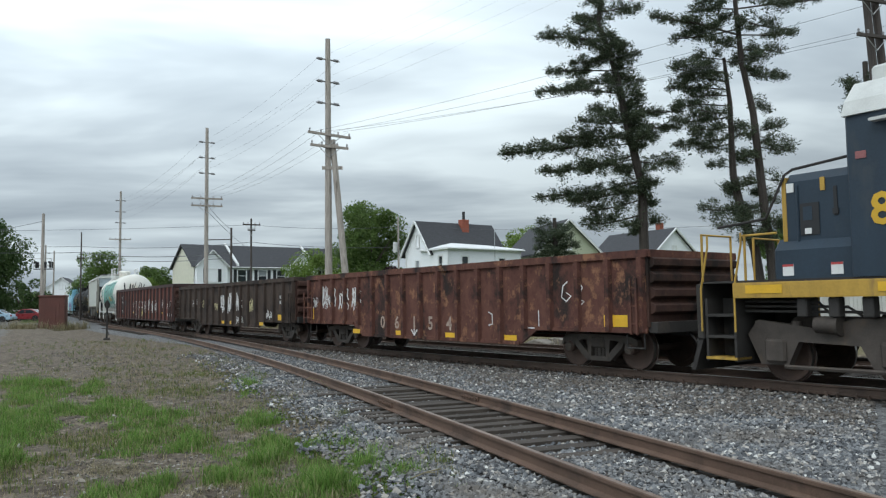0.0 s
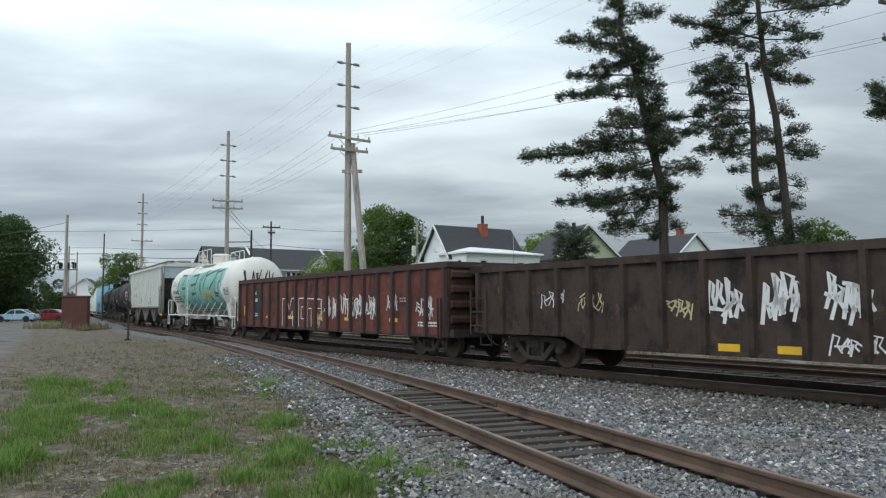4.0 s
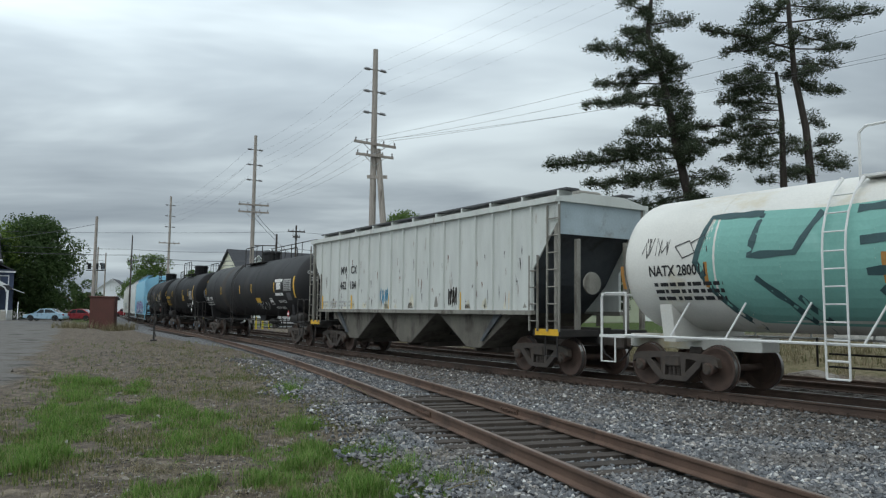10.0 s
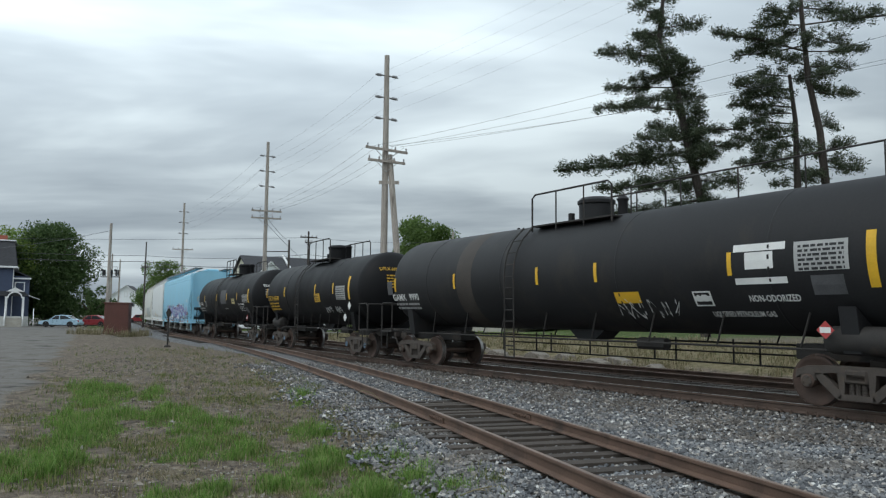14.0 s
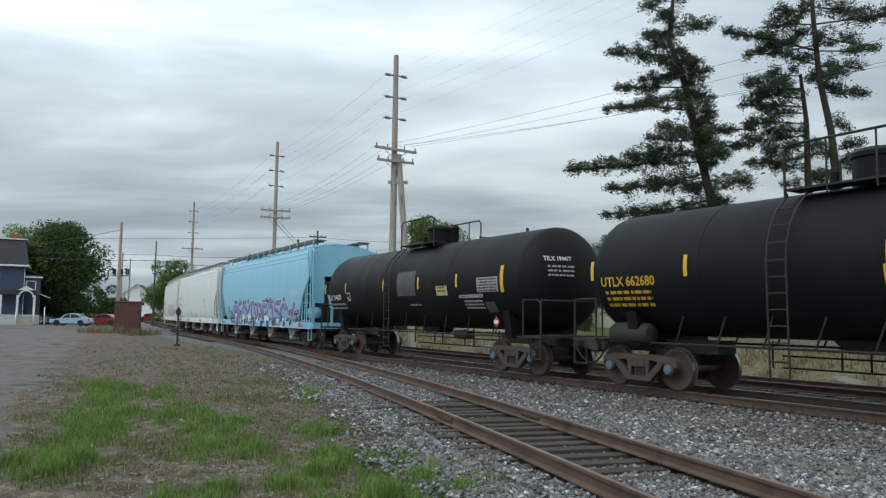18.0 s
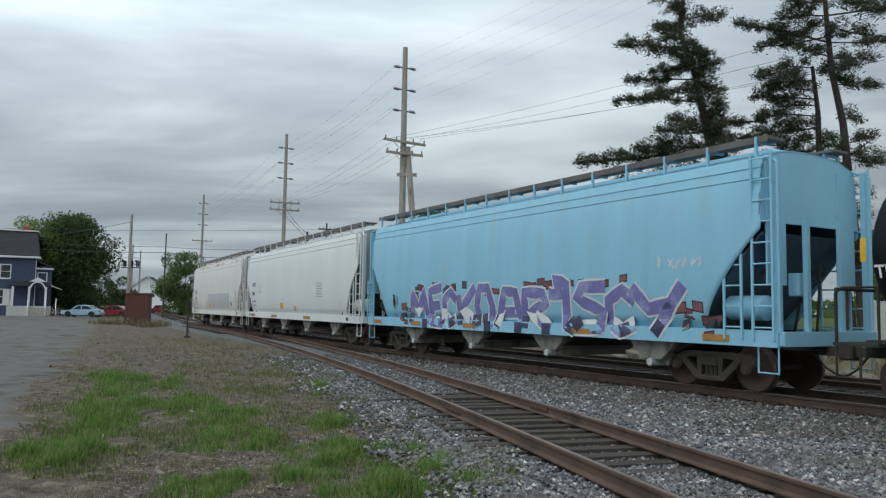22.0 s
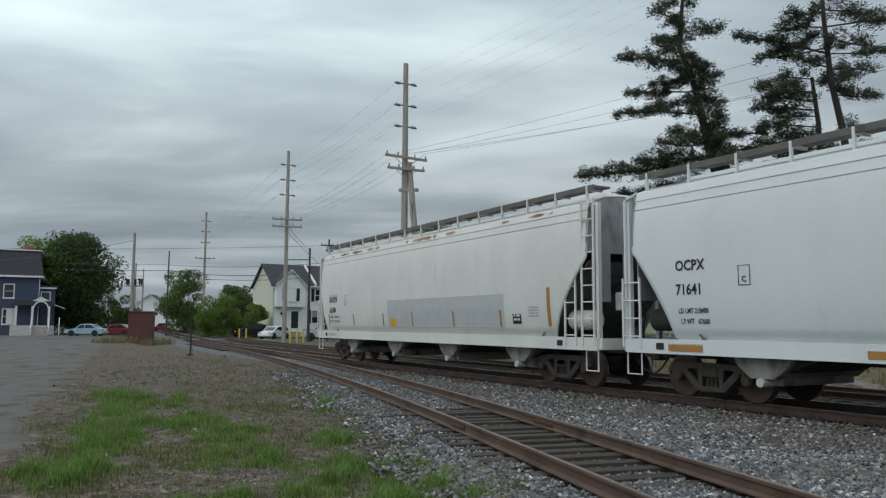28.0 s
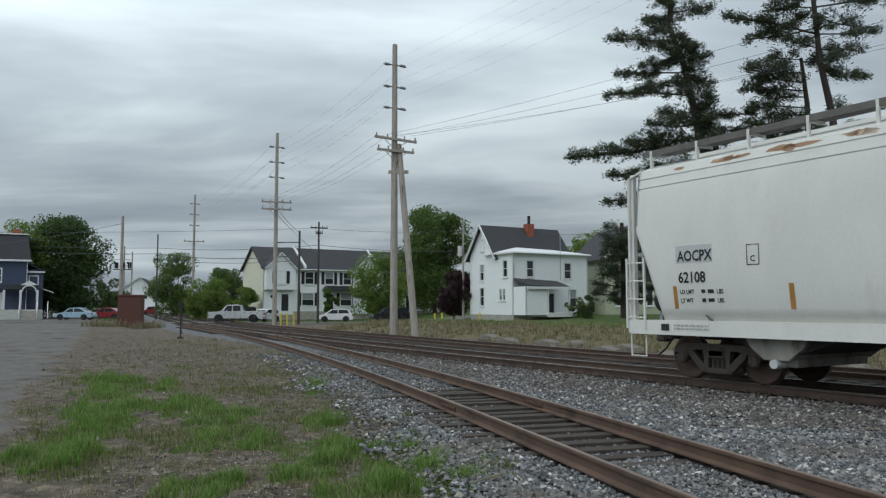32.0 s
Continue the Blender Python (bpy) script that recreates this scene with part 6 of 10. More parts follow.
def white_tank():
    l, r, zc = 15.8, 1.45, 2.66
    c, a, f = tank_car("white tank car with rust streaks and large teal graffiti", l, 0.85, r, zc, M["tank_white"], M["white_paint"], (-4.2, 4.2), dome=-0.2, rail_len=1.35, ladder_x=-1.7, side_rail=True)
    rng = random.Random(21)
    # teal letter shapes with dark outlines, along most of the side
    rim = [(-4.55, 2.56), (-4.3, 3.53), (-3.18, 3.51), (-1.91, 3.47), (0.01, 3.5), (1.45, 3.61), (2.59, 3.59), (3.6, 3.63), (4.46, 3.61), (5.07, 3.61), (5.26, 3.4), (5.23, 3.12), (4.99, 2.84), (5.03, 2.6), (4.73, 2.55)]
    rim += [(5.0, 1.9), (4.9, 1.45), (3.0, 1.38), (0.0, 1.36), (-2.5, 1.36), (-3.6, 1.42), (-4.2, 1.8)]
    blob(c, f, [(u + 0.05 * math.sin(9 * v), v + 0.03 * math.sin(7 * u)) for u, v in rim], M["spray_teal"], label="large teal spray-paint lettering shapes", lift=0.004)
    letters = {
        "k": [[(-3.67, 1.3), (-4.31, 2.04), (-4.64, 2.61), (-4.39, 3.5), (-3.24, 3.47)], [(-3.24, 3.47), (-3.41, 2.67), (-2.5, 2.68), (-2.05, 3.39)], [(-3.32, 2.26), (-2.76, 1.8), (-2.36, 1.27)], [(-2.55, 1.9), (-2.02, 1.25)]],
        "e": [[(-1.43, 3.36), (-0.1, 3.41), (-0.18, 2.9), (-1.33, 2.81)], [(-1.33, 2.81), (-0.29, 2.86)], [(-1.25, 2.29), (-0.37, 2.34)], [(-1.06, 2.03), (-0.78, 1.69)], [(-0.1, 3.41), (-0.4, 2.76), (-0.18, 1.99), (0.43, 1.29)]],
        "v": [[(0.81, 3.47), (0.57, 3.03), (0.73, 2.24), (0.87, 3.06), (1.54, 3.57)], [(1.54, 3.57), (1.64, 3.09), (1.38, 2.58), (1.47, 1.96), (1.98, 1.33)]],
        "r": [[(1.64, 3.26), (2.43, 3.42), (3.62, 3.54)], [(3.62, 3.54), (3.38, 2.89), (2.62, 2.5)], [(2.71, 2.18), (3.16, 1.84), (3.6, 1.31)], [(2.62, 1.94), (3.18, 1.39)], [(2.23, 2.64), (2.3, 2.52)]],
        "mark": [[(3.69, 3.41), (3.67, 2.31), (4.39, 2.26), (4.4, 2.84), (4.67, 2.91), (4.73, 3.49), (3.69, 3.41)], [(3.77, 2.18), (4.17, 2.14), (4.62, 1.82), (4.77, 1.59), (4.56, 1.38), (4.13, 1.92)]],
    }
    for name, lines in letters.items():
        strokes(c, f, lines, 0.13 if name != "mark" else 0.11, M["spray_dark"], label="dark outline of a spray-paint letter", rng=rng)
    lettering(c, f, "NATX 280011", -5.85, 2.36, 0.30, M["black_paint"], squash=0.82)
    bars(c, f, -5.75, 2.14, 1.7, 3, 0.075, M["black_paint"], 1.9)
    strokes(c, f, scrawl(rng, -a + 1.0, 2.78, 0.75, 0.35, 4), 0.025, M["black_paint"], rng=rng)
    strokes(c, f, [[(-a + 1.9, 2.95), (-a + 2.25, 3.05), (-a + 2.4, 2.8), (-a + 2.1, 2.7), (-a + 1.9, 2.95)], [(-a + 2.3, 3.0), (-a + 2.6, 3.15), (-a + 2.7, 2.8)]], 0.025, M["black_paint"])
    patch(c, f, 1.6, 2.6, 2.02, 2.36, M["yellow"], "hazard_panel", "yellow warning panel with small print")
    bars(c, f, 1.7, 2.26, 0.8, 5, 0.022, M["black_paint"], 2.4)
    patch(c, f, 3.5, 3.95, 2.05, 2.45, M["grey_paint"], "data_plate")
    bars(c, f, 3.55, 2.36, 0.35, 4, 0.045, M["black_paint"], 1.9)
    patch(c, f, a - 1.75, a - 0.8, 2.1, 2.6, M["white_paint"], "data_panel", "white panel with small print")
    bars(c, f, a - 1.7, 2.5, 0.85, 6, 0.035, M["black_paint"], 1.9)
    for u in (-a + 2.6, -1.0, 1.4, 3.2, -a + 0.4):
        patch(c, f, u, u + 0.09, 2.1, 2.6, M["orange"], "reflector")
    hs = head_side(a, r, zc)
    strokes(c, hs, scrawl(rng, -0.9, 2.6, 1.6, 0.7, 5), 0.05, M["black_paint"], rng=rng)
    strokes(c, hs, scrawl(rng, -0.7, 1.9, 1.2, 0.5, 4), 0.03, M["black_paint"], rng=rng)
    return c, l


def placard(c, x, y, z, text_m=None):
    """A tilted square hazard sign on a bracket."""
    s = 0.16
    sign = part("placard", G().add([(x - s, y, z), (x, y, z - s), (x + s, y, z), (x, y, z + s), (x - s, y + 0.012, z), (x, y + 0.012, z - s), (x + s, y + 0.012, z), (x, y + 0.012, z + s)],
                                   [(0, 1, 2, 3), (7, 6, 5, 4), (0, 4, 5, 1), (1, 5, 6, 2), (2, 6, 7, 3), (3, 7, 4, 0)]), text_m or M["red"], c, "red and white hazard diamond")
    part("placard_panel", G().box(x - 0.10, x + 0.10, y - 0.006, y - 0.002, z - 0.05, z + 0.05), M["white_paint"], sign)


def black_tank_long():
    l, r, zc = 19.6, 1.47, 2.70
    c, a, f = tank_car("long dull black tank car with yellow bars and white markings", l, 0.95, r, zc, M["tank_black"], M["under"], (-6.1, -2.2, 2.2, 6.1), dome=0.1, rail_len=1.5, ladder_x=-1.6, full_walk=True)
    rng = random.Random(31)
    hs = head_side(a, r, zc)
    lettering(c, hs, "GAMX 9990", -1.05, 3.15, 0.20, M["grey_paint"], squash=0.85)
    bars(c, hs, -0.9, 2.95, 0.8, 2, 0.06, M["grey_paint"])
    lettering(c, f, "GAMX", -a + 0.45, 2.10, 0.30, M["white_paint"])
    lettering(c, f, "9990", -a + 1.55, 2.10, 0.30, M["white_paint"])
    bars(c, f, -a + 0.55, 1.94, 1.5, 2, 0.07, M["grey_paint"], 1.8)
    # angular trade mark as plain blocks, data panels, reflectors
    u = 5.35
    patch(c, f, u, u + 1.1, 2.84, 2.98, M["white_paint"], "emblem", "white angular emblem")
    patch(c, f, u + 0.25, u + 0.85, 2.5, 2.82, M["white_paint"], "emblem")
    patch(c, f, u, u + 1.1, 2.22, 2.34, M["white_paint"], "emblem")
    patch(c, f, 6.62, 7.62, 2.42, 2.95, M["grey_paint"], "data_panel", "grey panel with rows of figures")
    bars(c, f, 6.7, 2.84, 0.85, 6, 0.045, M["black_paint"], 1.8)
    patch(c, f, 6.9, 7.5, 2.0, 2.34, M["hatch"], "paint_patch", "grey-black primer patch")
    lettering(c, f, "NON-ODORIZED", a - 3.3, 1.90, 0.17, M["white_paint"], squash=0.8)
    lettering(c, f, "LIQUEFIED PETROLEUM GAS", a - 4.3, 1.62, 0.14, M["white_paint"], squash=0.8)
    patch(c, f, a - 4.6, a - 4.15, 1.82, 2.12, M["white_paint"], "data_panel")
    patch(c, f, a - 4.56, a - 4.19, 1.85, 2.09, M["tank_black"], "data_panel", lift=0.010)
    bars(c, f, a - 4.5, 2.0, 0.25, 2, 0.05, M["white_paint"])
    for u in (-a + 0.65, -a + 4.3, -a + 8.2, 1.5, 5.2):
        patch(c, f, u, u + 0.10, 2.4, 2.85, M["yellow"], "reflector")
    patch(c, f, 7.92, 8.09, 2.1, 3.05, M["yellow"], "reflector", "long yellow reflective bar")
    patch(c, f, 2.05, 2.8, 1.9, 2.15, M["yellow"], "warning_panel", "yellow warning panel")
    strokes(c, f, scrawl(rng, 2.0, 1.62, 1.9, 0.32, 6), 0.03, M["spray_white"], label="thin white spray tag", rng=rng)
    placard(c, 7.1, -1.36, 1.38)
    part("air_reservoir", G().rev([(a - 1.95, 0), (a - 1.9, 0.2), (a - 1.8, 0.25), (a - 0.75, 0.25), (a - 0.65, 0.2), (a - 0.6, 0)], 20, (0, -0.98, 1.2)), M["under"], c, smooth=40)
    patch(c, f, -a + 0.15, -a + 0.5, 2.3, 2.75, M["hatch"], "paint_patch")
    part("shadow_rust_band", G().rev([(-4.4, r + 0.0015), (-4.38, r + 0.003), (-3.62, r + 0.003), (-3.6, r + 0.0015)], 44, (0, 0, zc), caps=False), mat("faded_brown_black_paint", (0.048, 0.04, 0.034), 0.7, 0, 0.3), c, "browner faded band round the tank", smooth=50)
    return c, l


def black_tank_short():
    l, r, zc = 14.3, 1.44, 2.62
    c, a, f = tank_car("shiny black tank car with yellow lettering and yellow bars", l, 0.8, r, zc, M["tank_black_b"], M["under"], (-2.8, 2.8), "blue", dome=0.2, rail_len=1.3, ladder_x=-0.9, lift=0.12)
    rng = random.Random(32)
    lettering(c, f, "UTLX 662680", -5.6, 2.3, 0.30, M["yellow_letter"], squash=0.95)
    bars(c, f, -5.5, 2.12, 1.4, 3, 0.07, M["yellow_letter"], 2.0)
    hs = head_side(a, r, zc)
    lettering(c, hs, "UTLX 662680", -0.75, 3.3, 0.16, M["yellow_letter"])
    bars(c, hs, -0.5, 3.08, 0.8, 5, 0.05, M["yellow_letter"], 2.2)
    for u in (-a + 0.42, -a + 3.2, 1.0, 3.1):
        patch(c, f, u, u + 0.10, 2.45, 2.9, M["yellow"], "reflector")
    patch(c, f, 4.72, 4.88, 2.2, 3.1, M["yellow"], "reflector", "long yellow reflective bar")
    patch(c, f, 0.95, 1.6, 2.15, 2.5, M["yellow"], "warning_panel", "yellow warning panel")
    bars(c, f, 1.0, 2.42, 0.5, 4, 0.04, M["black_paint"], 1.8)
    patch(c, f, 3.45, 4.4, 2.2, 2.75, M["grey_paint"], "data_panel", "grey panel with rows of figures")
    bars(c, f, 3.52, 2.64, 0.8, 6, 0.045, M["black_paint"], 1.9)
    strokes(c, f, scrawl(rng, 1.9, 1.72, 0.7, 0.2, 4), 0.025, M["spray_white"], rng=rng)
    strokes(c, f, scrawl(rng, 3.0, 1.72, 0.6, 0.2, 4), 0.025, M["spray_white"], rng=rng)
    placard(c, 4.85, -1.42, 1.95, M["white_paint"])
    placard(c, 4.35, -1.38, 1.5, M["white_paint"])
    part("air_reservoir", G().rev([(-a + 0.7, 0), (-a + 0.75, 0.2), (-a + 0.85, 0.25), (-a + 1.8, 0.25), (-a + 1.9, 0.2), (-a + 1.95, 0)], 20, (0, -0.98, 1.22)), M["under"], c, smooth=40)
    return c, l


def black_tank_third():
    l, r, zc = 16.55, 1.46, 2.64
    c, a, f = tank_car("clean black tank car with white lettering and grey square", l, 0.85, r, zc, M["tank_black_b"], M["under"], (-3.0, 3.0), "blue", dome=0.05, rail_len=1.18, ladder_x=-1.0, lift=0.12)
    lettering(c, f, "TILX 194477", -6.95, 2.18, 0.30, M["white_paint"], squash=0.9)
    bars(c, f, -6.8, 1.98, 1.6, 2, 0.07, M["grey_paint"], 2.2)
    patch(c, f, -4.88, -4.6, 2.14, 2.46, M["white_paint"], "class_mark")
    patch(c, f, -4.85, -4.63, 2.17, 2.43, M["tank_black_b"], "class_mark", lift=0.010)
    lettering(c, f, "C", -4.79, 2.2, 0.13, M["white_paint"])
    hs = head_side(a, r, zc)
    lettering(c, hs, "TILX 194477", -0.95, 3.1, 0.17, M["white_paint"], squash=0.9)
    bars(c, hs, -0.85, 2.92, 0.8, 3, 0.05, M["grey_paint"], 2.4)
    patch(c, f, -0.46, 0.88, 2.25, 3.08, M["hatch"], "paint_patch", "plain grey painted rectangle")
    for u in (-a + 0.25, -5.05, -1.6, 1.05, 3.5):
        patch(c, f, u, u + 0.10, 2.45, 2.85, M["yellow"], "reflector")
    patch(c, f, 5.9, 6.06, 2.25, 3.0, M["yellow"], "reflector", "long yellow reflective bar")
    patch(c, f, 2.28, 2.98, 2.22, 2.52, M["tan"], "warning_panel", "tan warning panel")
    bars(c, f, 2.36, 2.44, 0.52, 2, 0.06, M["hatch"], 1.8)
    patch(c, f, 4.7, 5.78, 2.28, 2.7, M["grey_paint"], "data_panel", "grey panel with rows of figures")
    bars(c, f, 4.77, 2.62, 0.95, 5, 0.045, M["black_paint"], 1.8)
    lettering(c, f, "ACRYLONITRILE STABILIZED", 3.62, 2.13, 0.13, M["white_paint"], squash=0.8)
    bars(c, f, 3.85, 2.0, 1.0, 3, 0.05, M["grey_paint"], 1.9)
    bars(c, f, 0.3, 1.92, 0.75, 1, 0.05, M["grey_paint"])
    placard(c, 5.6, -1.36, 1.42)
    patch(c, f, a - 2.5, a - 2.0, 1.7, 2.0, M["hatch"], "paint_patch")
    return c, l


# ---- covered hoppers ----
def ribbed_hopper():
    l = 16.6
    c = thing("hopper_car", "pale grey ribbed covered hopper car with dirt streaks", "hopper car", "cars of the train")
    h, w, z0, z1 = l / 2 - 0.62, 1.52, 1.55, 4.30
    hb = h - 0.98
    part("side_sheet", G().box(-hb, hb, -w, -w + 0.04, z0, z1).box(-hb, hb, w - 0.04, w, z0, z1), M["hop_grey"], c)
    for s in (-1, 1):
        # upper end panels: triangle above the slope sheet
        for yy in (-w, w - 0.04):
            part("end_gusset", G().extr([(s * hb, z1), (s * h, z1), (s * h, 3.84), (s * hb, 2.66)], "y", yy, yy + 0.04), M["hop_grey"], c)
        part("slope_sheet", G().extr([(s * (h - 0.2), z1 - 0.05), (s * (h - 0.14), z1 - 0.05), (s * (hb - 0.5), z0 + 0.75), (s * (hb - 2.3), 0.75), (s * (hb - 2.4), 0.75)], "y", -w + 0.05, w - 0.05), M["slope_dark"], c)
        for y0, y1 in ((-w, -w + 0.12), (w - 0.12, w)):
            part("end_post", G().box(s * (h - 0.12) - 0.05, s * (h - 0.12) + 0.05, y0, y1, 1.15, z1), M["hop_dirt_bay_shade"], c)
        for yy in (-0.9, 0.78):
            part("inner_post", G().box(s * (hb + 0.9) - 0.05, s * (hb + 0.9) + 0.05, yy, yy + 0.12, 1.15, 3.4), M["hop_dirt_bay_shade"], c)
        part("end_panel", G().box(s * (h - 0.10) - 0.02, s * (h - 0.10) + 0.02, -w + 0.1, w - 0.1, 3.5, z1), M["end_blue"], c, "pale blue-grey upper end sheet")
        part("end_platform", G().box(min(s * hb, s * h), max(s * hb, s * h), -w, w, 0.98, 1.14, 0.01), M["under"], c)
        part("platform_edge", G().box(min(s * (hb + 0.1), s * h), max(s * (hb + 0.1), s * h), -w - 0.012, -w - 0.002, 1.0, 1.16), M["yellow"], c, "yellow painted step edge")
        ladder(c, s * (h - 0.15) - 0.22, s * (h - 0.15) + 0.22, -w - 0.05, 1.1, z1 - 0.1, 0.42, M["hop_dirt_bay_shade"])
        ladder(c, s * (h - 0.9) - 0.16, s * (h - 0.9) + 0.16, -w - 0.05, 1.1, 3.0, 0.42, M["hop_dirt_bay_shade"])
        grab(c, [(s * (h - 0.05), -w, 1.0), (s * (h - 0.05), -w, 0.5), (s * (h - 0.5), -w, 0.5), (s * (h - 0.5), -w, 1.0)], M["under"], name="stirrup")
        part("hand_brake", G().cyl((s * (h + 0.05), -0.5, 2.3), (s * (h + 0.1), -0.5, 2.3), 0.28, n=16) if s > 0 else G().box(-h + 0.2, -h + 0.5, -0.6, 0.2, 1.2, 1.9), M["hop_dirt_bay_shade"], c)
    me = fix(G().extr([(-0.045, 0.0), (-0.035, -0.06), (0.035, -0.06), (0.045, 0.0)], "z", z0 - 0.02, z1 - 0.02).mesh("side_rib", M["hop_grey"]))
    n = 17
    for i in range(n):
        x = -hb + 0.05 + (2 * hb - 0.1) * i / (n - 1)
        part("side_rib", me, None, c, at=pose(x, -w, 0))
        part("side_rib", me, None, c, at=pose(x, w, 0, 0, 0, 180))
    part("top_rail", G().box(-h, h, -w - 0.10, -w + 0.05, z1 - 0.03, z1 + 0.12, 0.01).box(-h, h, w - 0.05, w + 0.10, z1 - 0.03, z1 + 0.12, 0.01), M["hop_grey"], c)
    part("bottom_rail", G().box(-hb - 0.05, hb + 0.05, -w - 0.09, -w + 0.05, z0 - 0.05, z0 + 0.06, 0.01).box(-hb - 0.05, hb + 0.05, w - 0.05, w + 0.09, z0 - 0.05, z0 + 0.06, 0.01), M["hop_dirt_bay_shade"], c)
    part("roof", G().extr([(-w, z1 + 0.1), (-0.7, z1 + 0.26), (0.7, z1 + 0.26), (w, z1 + 0.1), (w, z1), (-w, z1)], "x", -h, h), M["hop_grey"], c)
    walk_ = part("roof_walk", G().box(-h + 0.1, h - 0.1, -1.2, -0.75, z1 + 0.34, z1 + 0.38).box(-h + 0.1, h - 0.1, 0.75, 1.2, z1 + 0.34, z1 + 0.38), M["hatch"], c)
    for i in range(11):
        x = -h + 0.4 + (2 * h - 0.8) * i / 10
        part("walk_bracket", G().box(x - 0.03, x + 0.03, -1.2, -0.75, z1 + 0.14, z1 + 0.34), M["hop_grey"], walk_)
    part("hatch_cover", G().box(-h + 0.5, h - 0.5, -0.42, 0.42, z1 + 0.26, z1 + 0.44, 0.05), M["hop_dirt_bay_shade"], c)
    for k in range(3):
        x = (-1 + k) * hb * 0.58
        # bays are a darker grey-brown than the side sheets
        part("hopper_bay", G().extr([(x - hb * 0.29, z0), (x + hb * 0.29, z0), (x + 0.35, 0.55), (x - 0.35, 0.55)], "y", -w + 0.12, w - 0.12, 0.02), M["bay_grey_brown"], c)
        part("outlet_gate", G().box(x - 0.45, x + 0.45, -0.85, 0.85, 0.42, 0.58, 0.02).cyl((x, -1.3, 0.5), (x, -0.85, 0.5), 0.05), M["truck"], c)
    part("centre_sill", G().box(-h, h, -0.22, 0.22, 0.82, 1.2), M["under"], c)
    f = flat_side(w)
    for s in (-1, 1):
        truck(c, s * (h - 1.3))
    for txt, u, v in (("MW", -4.84, 2.93), ("CX", -3.98, 2.93), ("462", -4.88, 2.36), ("184", -4.05, 2.36)):
        lettering(c, f, txt, u, v, 0.40, M["black_paint"], squash=0.88)
    strokes(c, f, scrawl(random.Random(8), -1.6, 1.85, 0.6, 0.5, 4), 0.035, M["spray_blue"], label="small blue spray tag")
    strokes(c, f, scrawl(random.Random(9), 2.75, 1.75, 0.5, 0.45, 5), 0.05, M["under"], label="black spray scribble")
    bars(c, f, -hb + 0.2, 1.85, 2.6, 2, 0.07, M["grey_paint"], 2.0)
    for u in (-hb + 0.12, -hb + 2.75, -1.0, 3.3, hb - 1.0):
        patch(c, f, u, u + 0.12, 1.62, 2.12, M["yellow"], "reflector")
    rng = random.Random(5)
    for _ in range(95):
        # streaks that start at a scuff and thin out downwards
        u, v = rng.uniform(-hb + 0.2, hb - 0.3), 1.64 + 1.5 * rng.random() ** 2.2
        w2, h2 = rng.uniform(0.006, 0.03), rng.uniform(0.08, 0.5)
        pts = [(u - w2, v + h2), (u + w2 * rng.uniform(0.3, 1.4), v + h2 * rng.uniform(0.9, 1.1)), (u + w2 * rng.uniform(0.6, 1.6), v + h2 * 0.6), (u + w2 * 0.5, v + h2 * 0.3), (u + 0.004, v), (u - 0.004, v + 0.01), (u - w2 * rng.uniform(0.3, 1.2), v + h2 * 0.45)]
        blob(c, f, pts, M["rust"] if rng.random() < 0.55 else M["under"], "rust_stain", lift=0.004)
    for _ in range(26):
        u, v = -hb + 0.14 + 0.8375 * rng.randrange(16) + rng.uniform(0.08, 0.3), rng.uniform(1.62, 1.72)
        w2, h2 = rng.uniform(0.12, 0.36), rng.uniform(0.12, 0.42)
        pts = [(u, v), (u + w2, v), (u + w2 * rng.uniform(0.85, 1), v + h2 * rng.uniform(0.5, 1)), (u + w2 * 0.6, v + h2 * rng.uniform(0.7, 1.1)), (u + w2 * 0.3, v + h2 * rng.uniform(0.5, 1)), (u + 0.02, v + h2 * rng.uniform(0.5, 1))]
        blob(c, f, pts, rng.choice((M["chalk"], M["hop_dirt_bay_shade"], M["chalk"])), "paint_patch", lift=0.003)
    couplers(c, l / 2)
    c["truck_x"] = h - 1.3
    return c, l


HULL = [(1.46, 1.22), (1.54, 1.5), (1.60, 2.0), (1.62, 2.6), (1.60, 3.3), (1.56, 3.95), (1.52, 4.12), (1.535, 4.14), (1.49, 4.33), (1.505, 4.35), (1.45, 4.52), (1.38, 4.56), (1.0, 4.70), (0.5, 4.76), (0.0, 4.78)]


def hull_y(z):
    zs = [p[1] for p in HULL]
    ys = [p[0] for p in HULL]
    return float(np.interp(z, zs, ys))


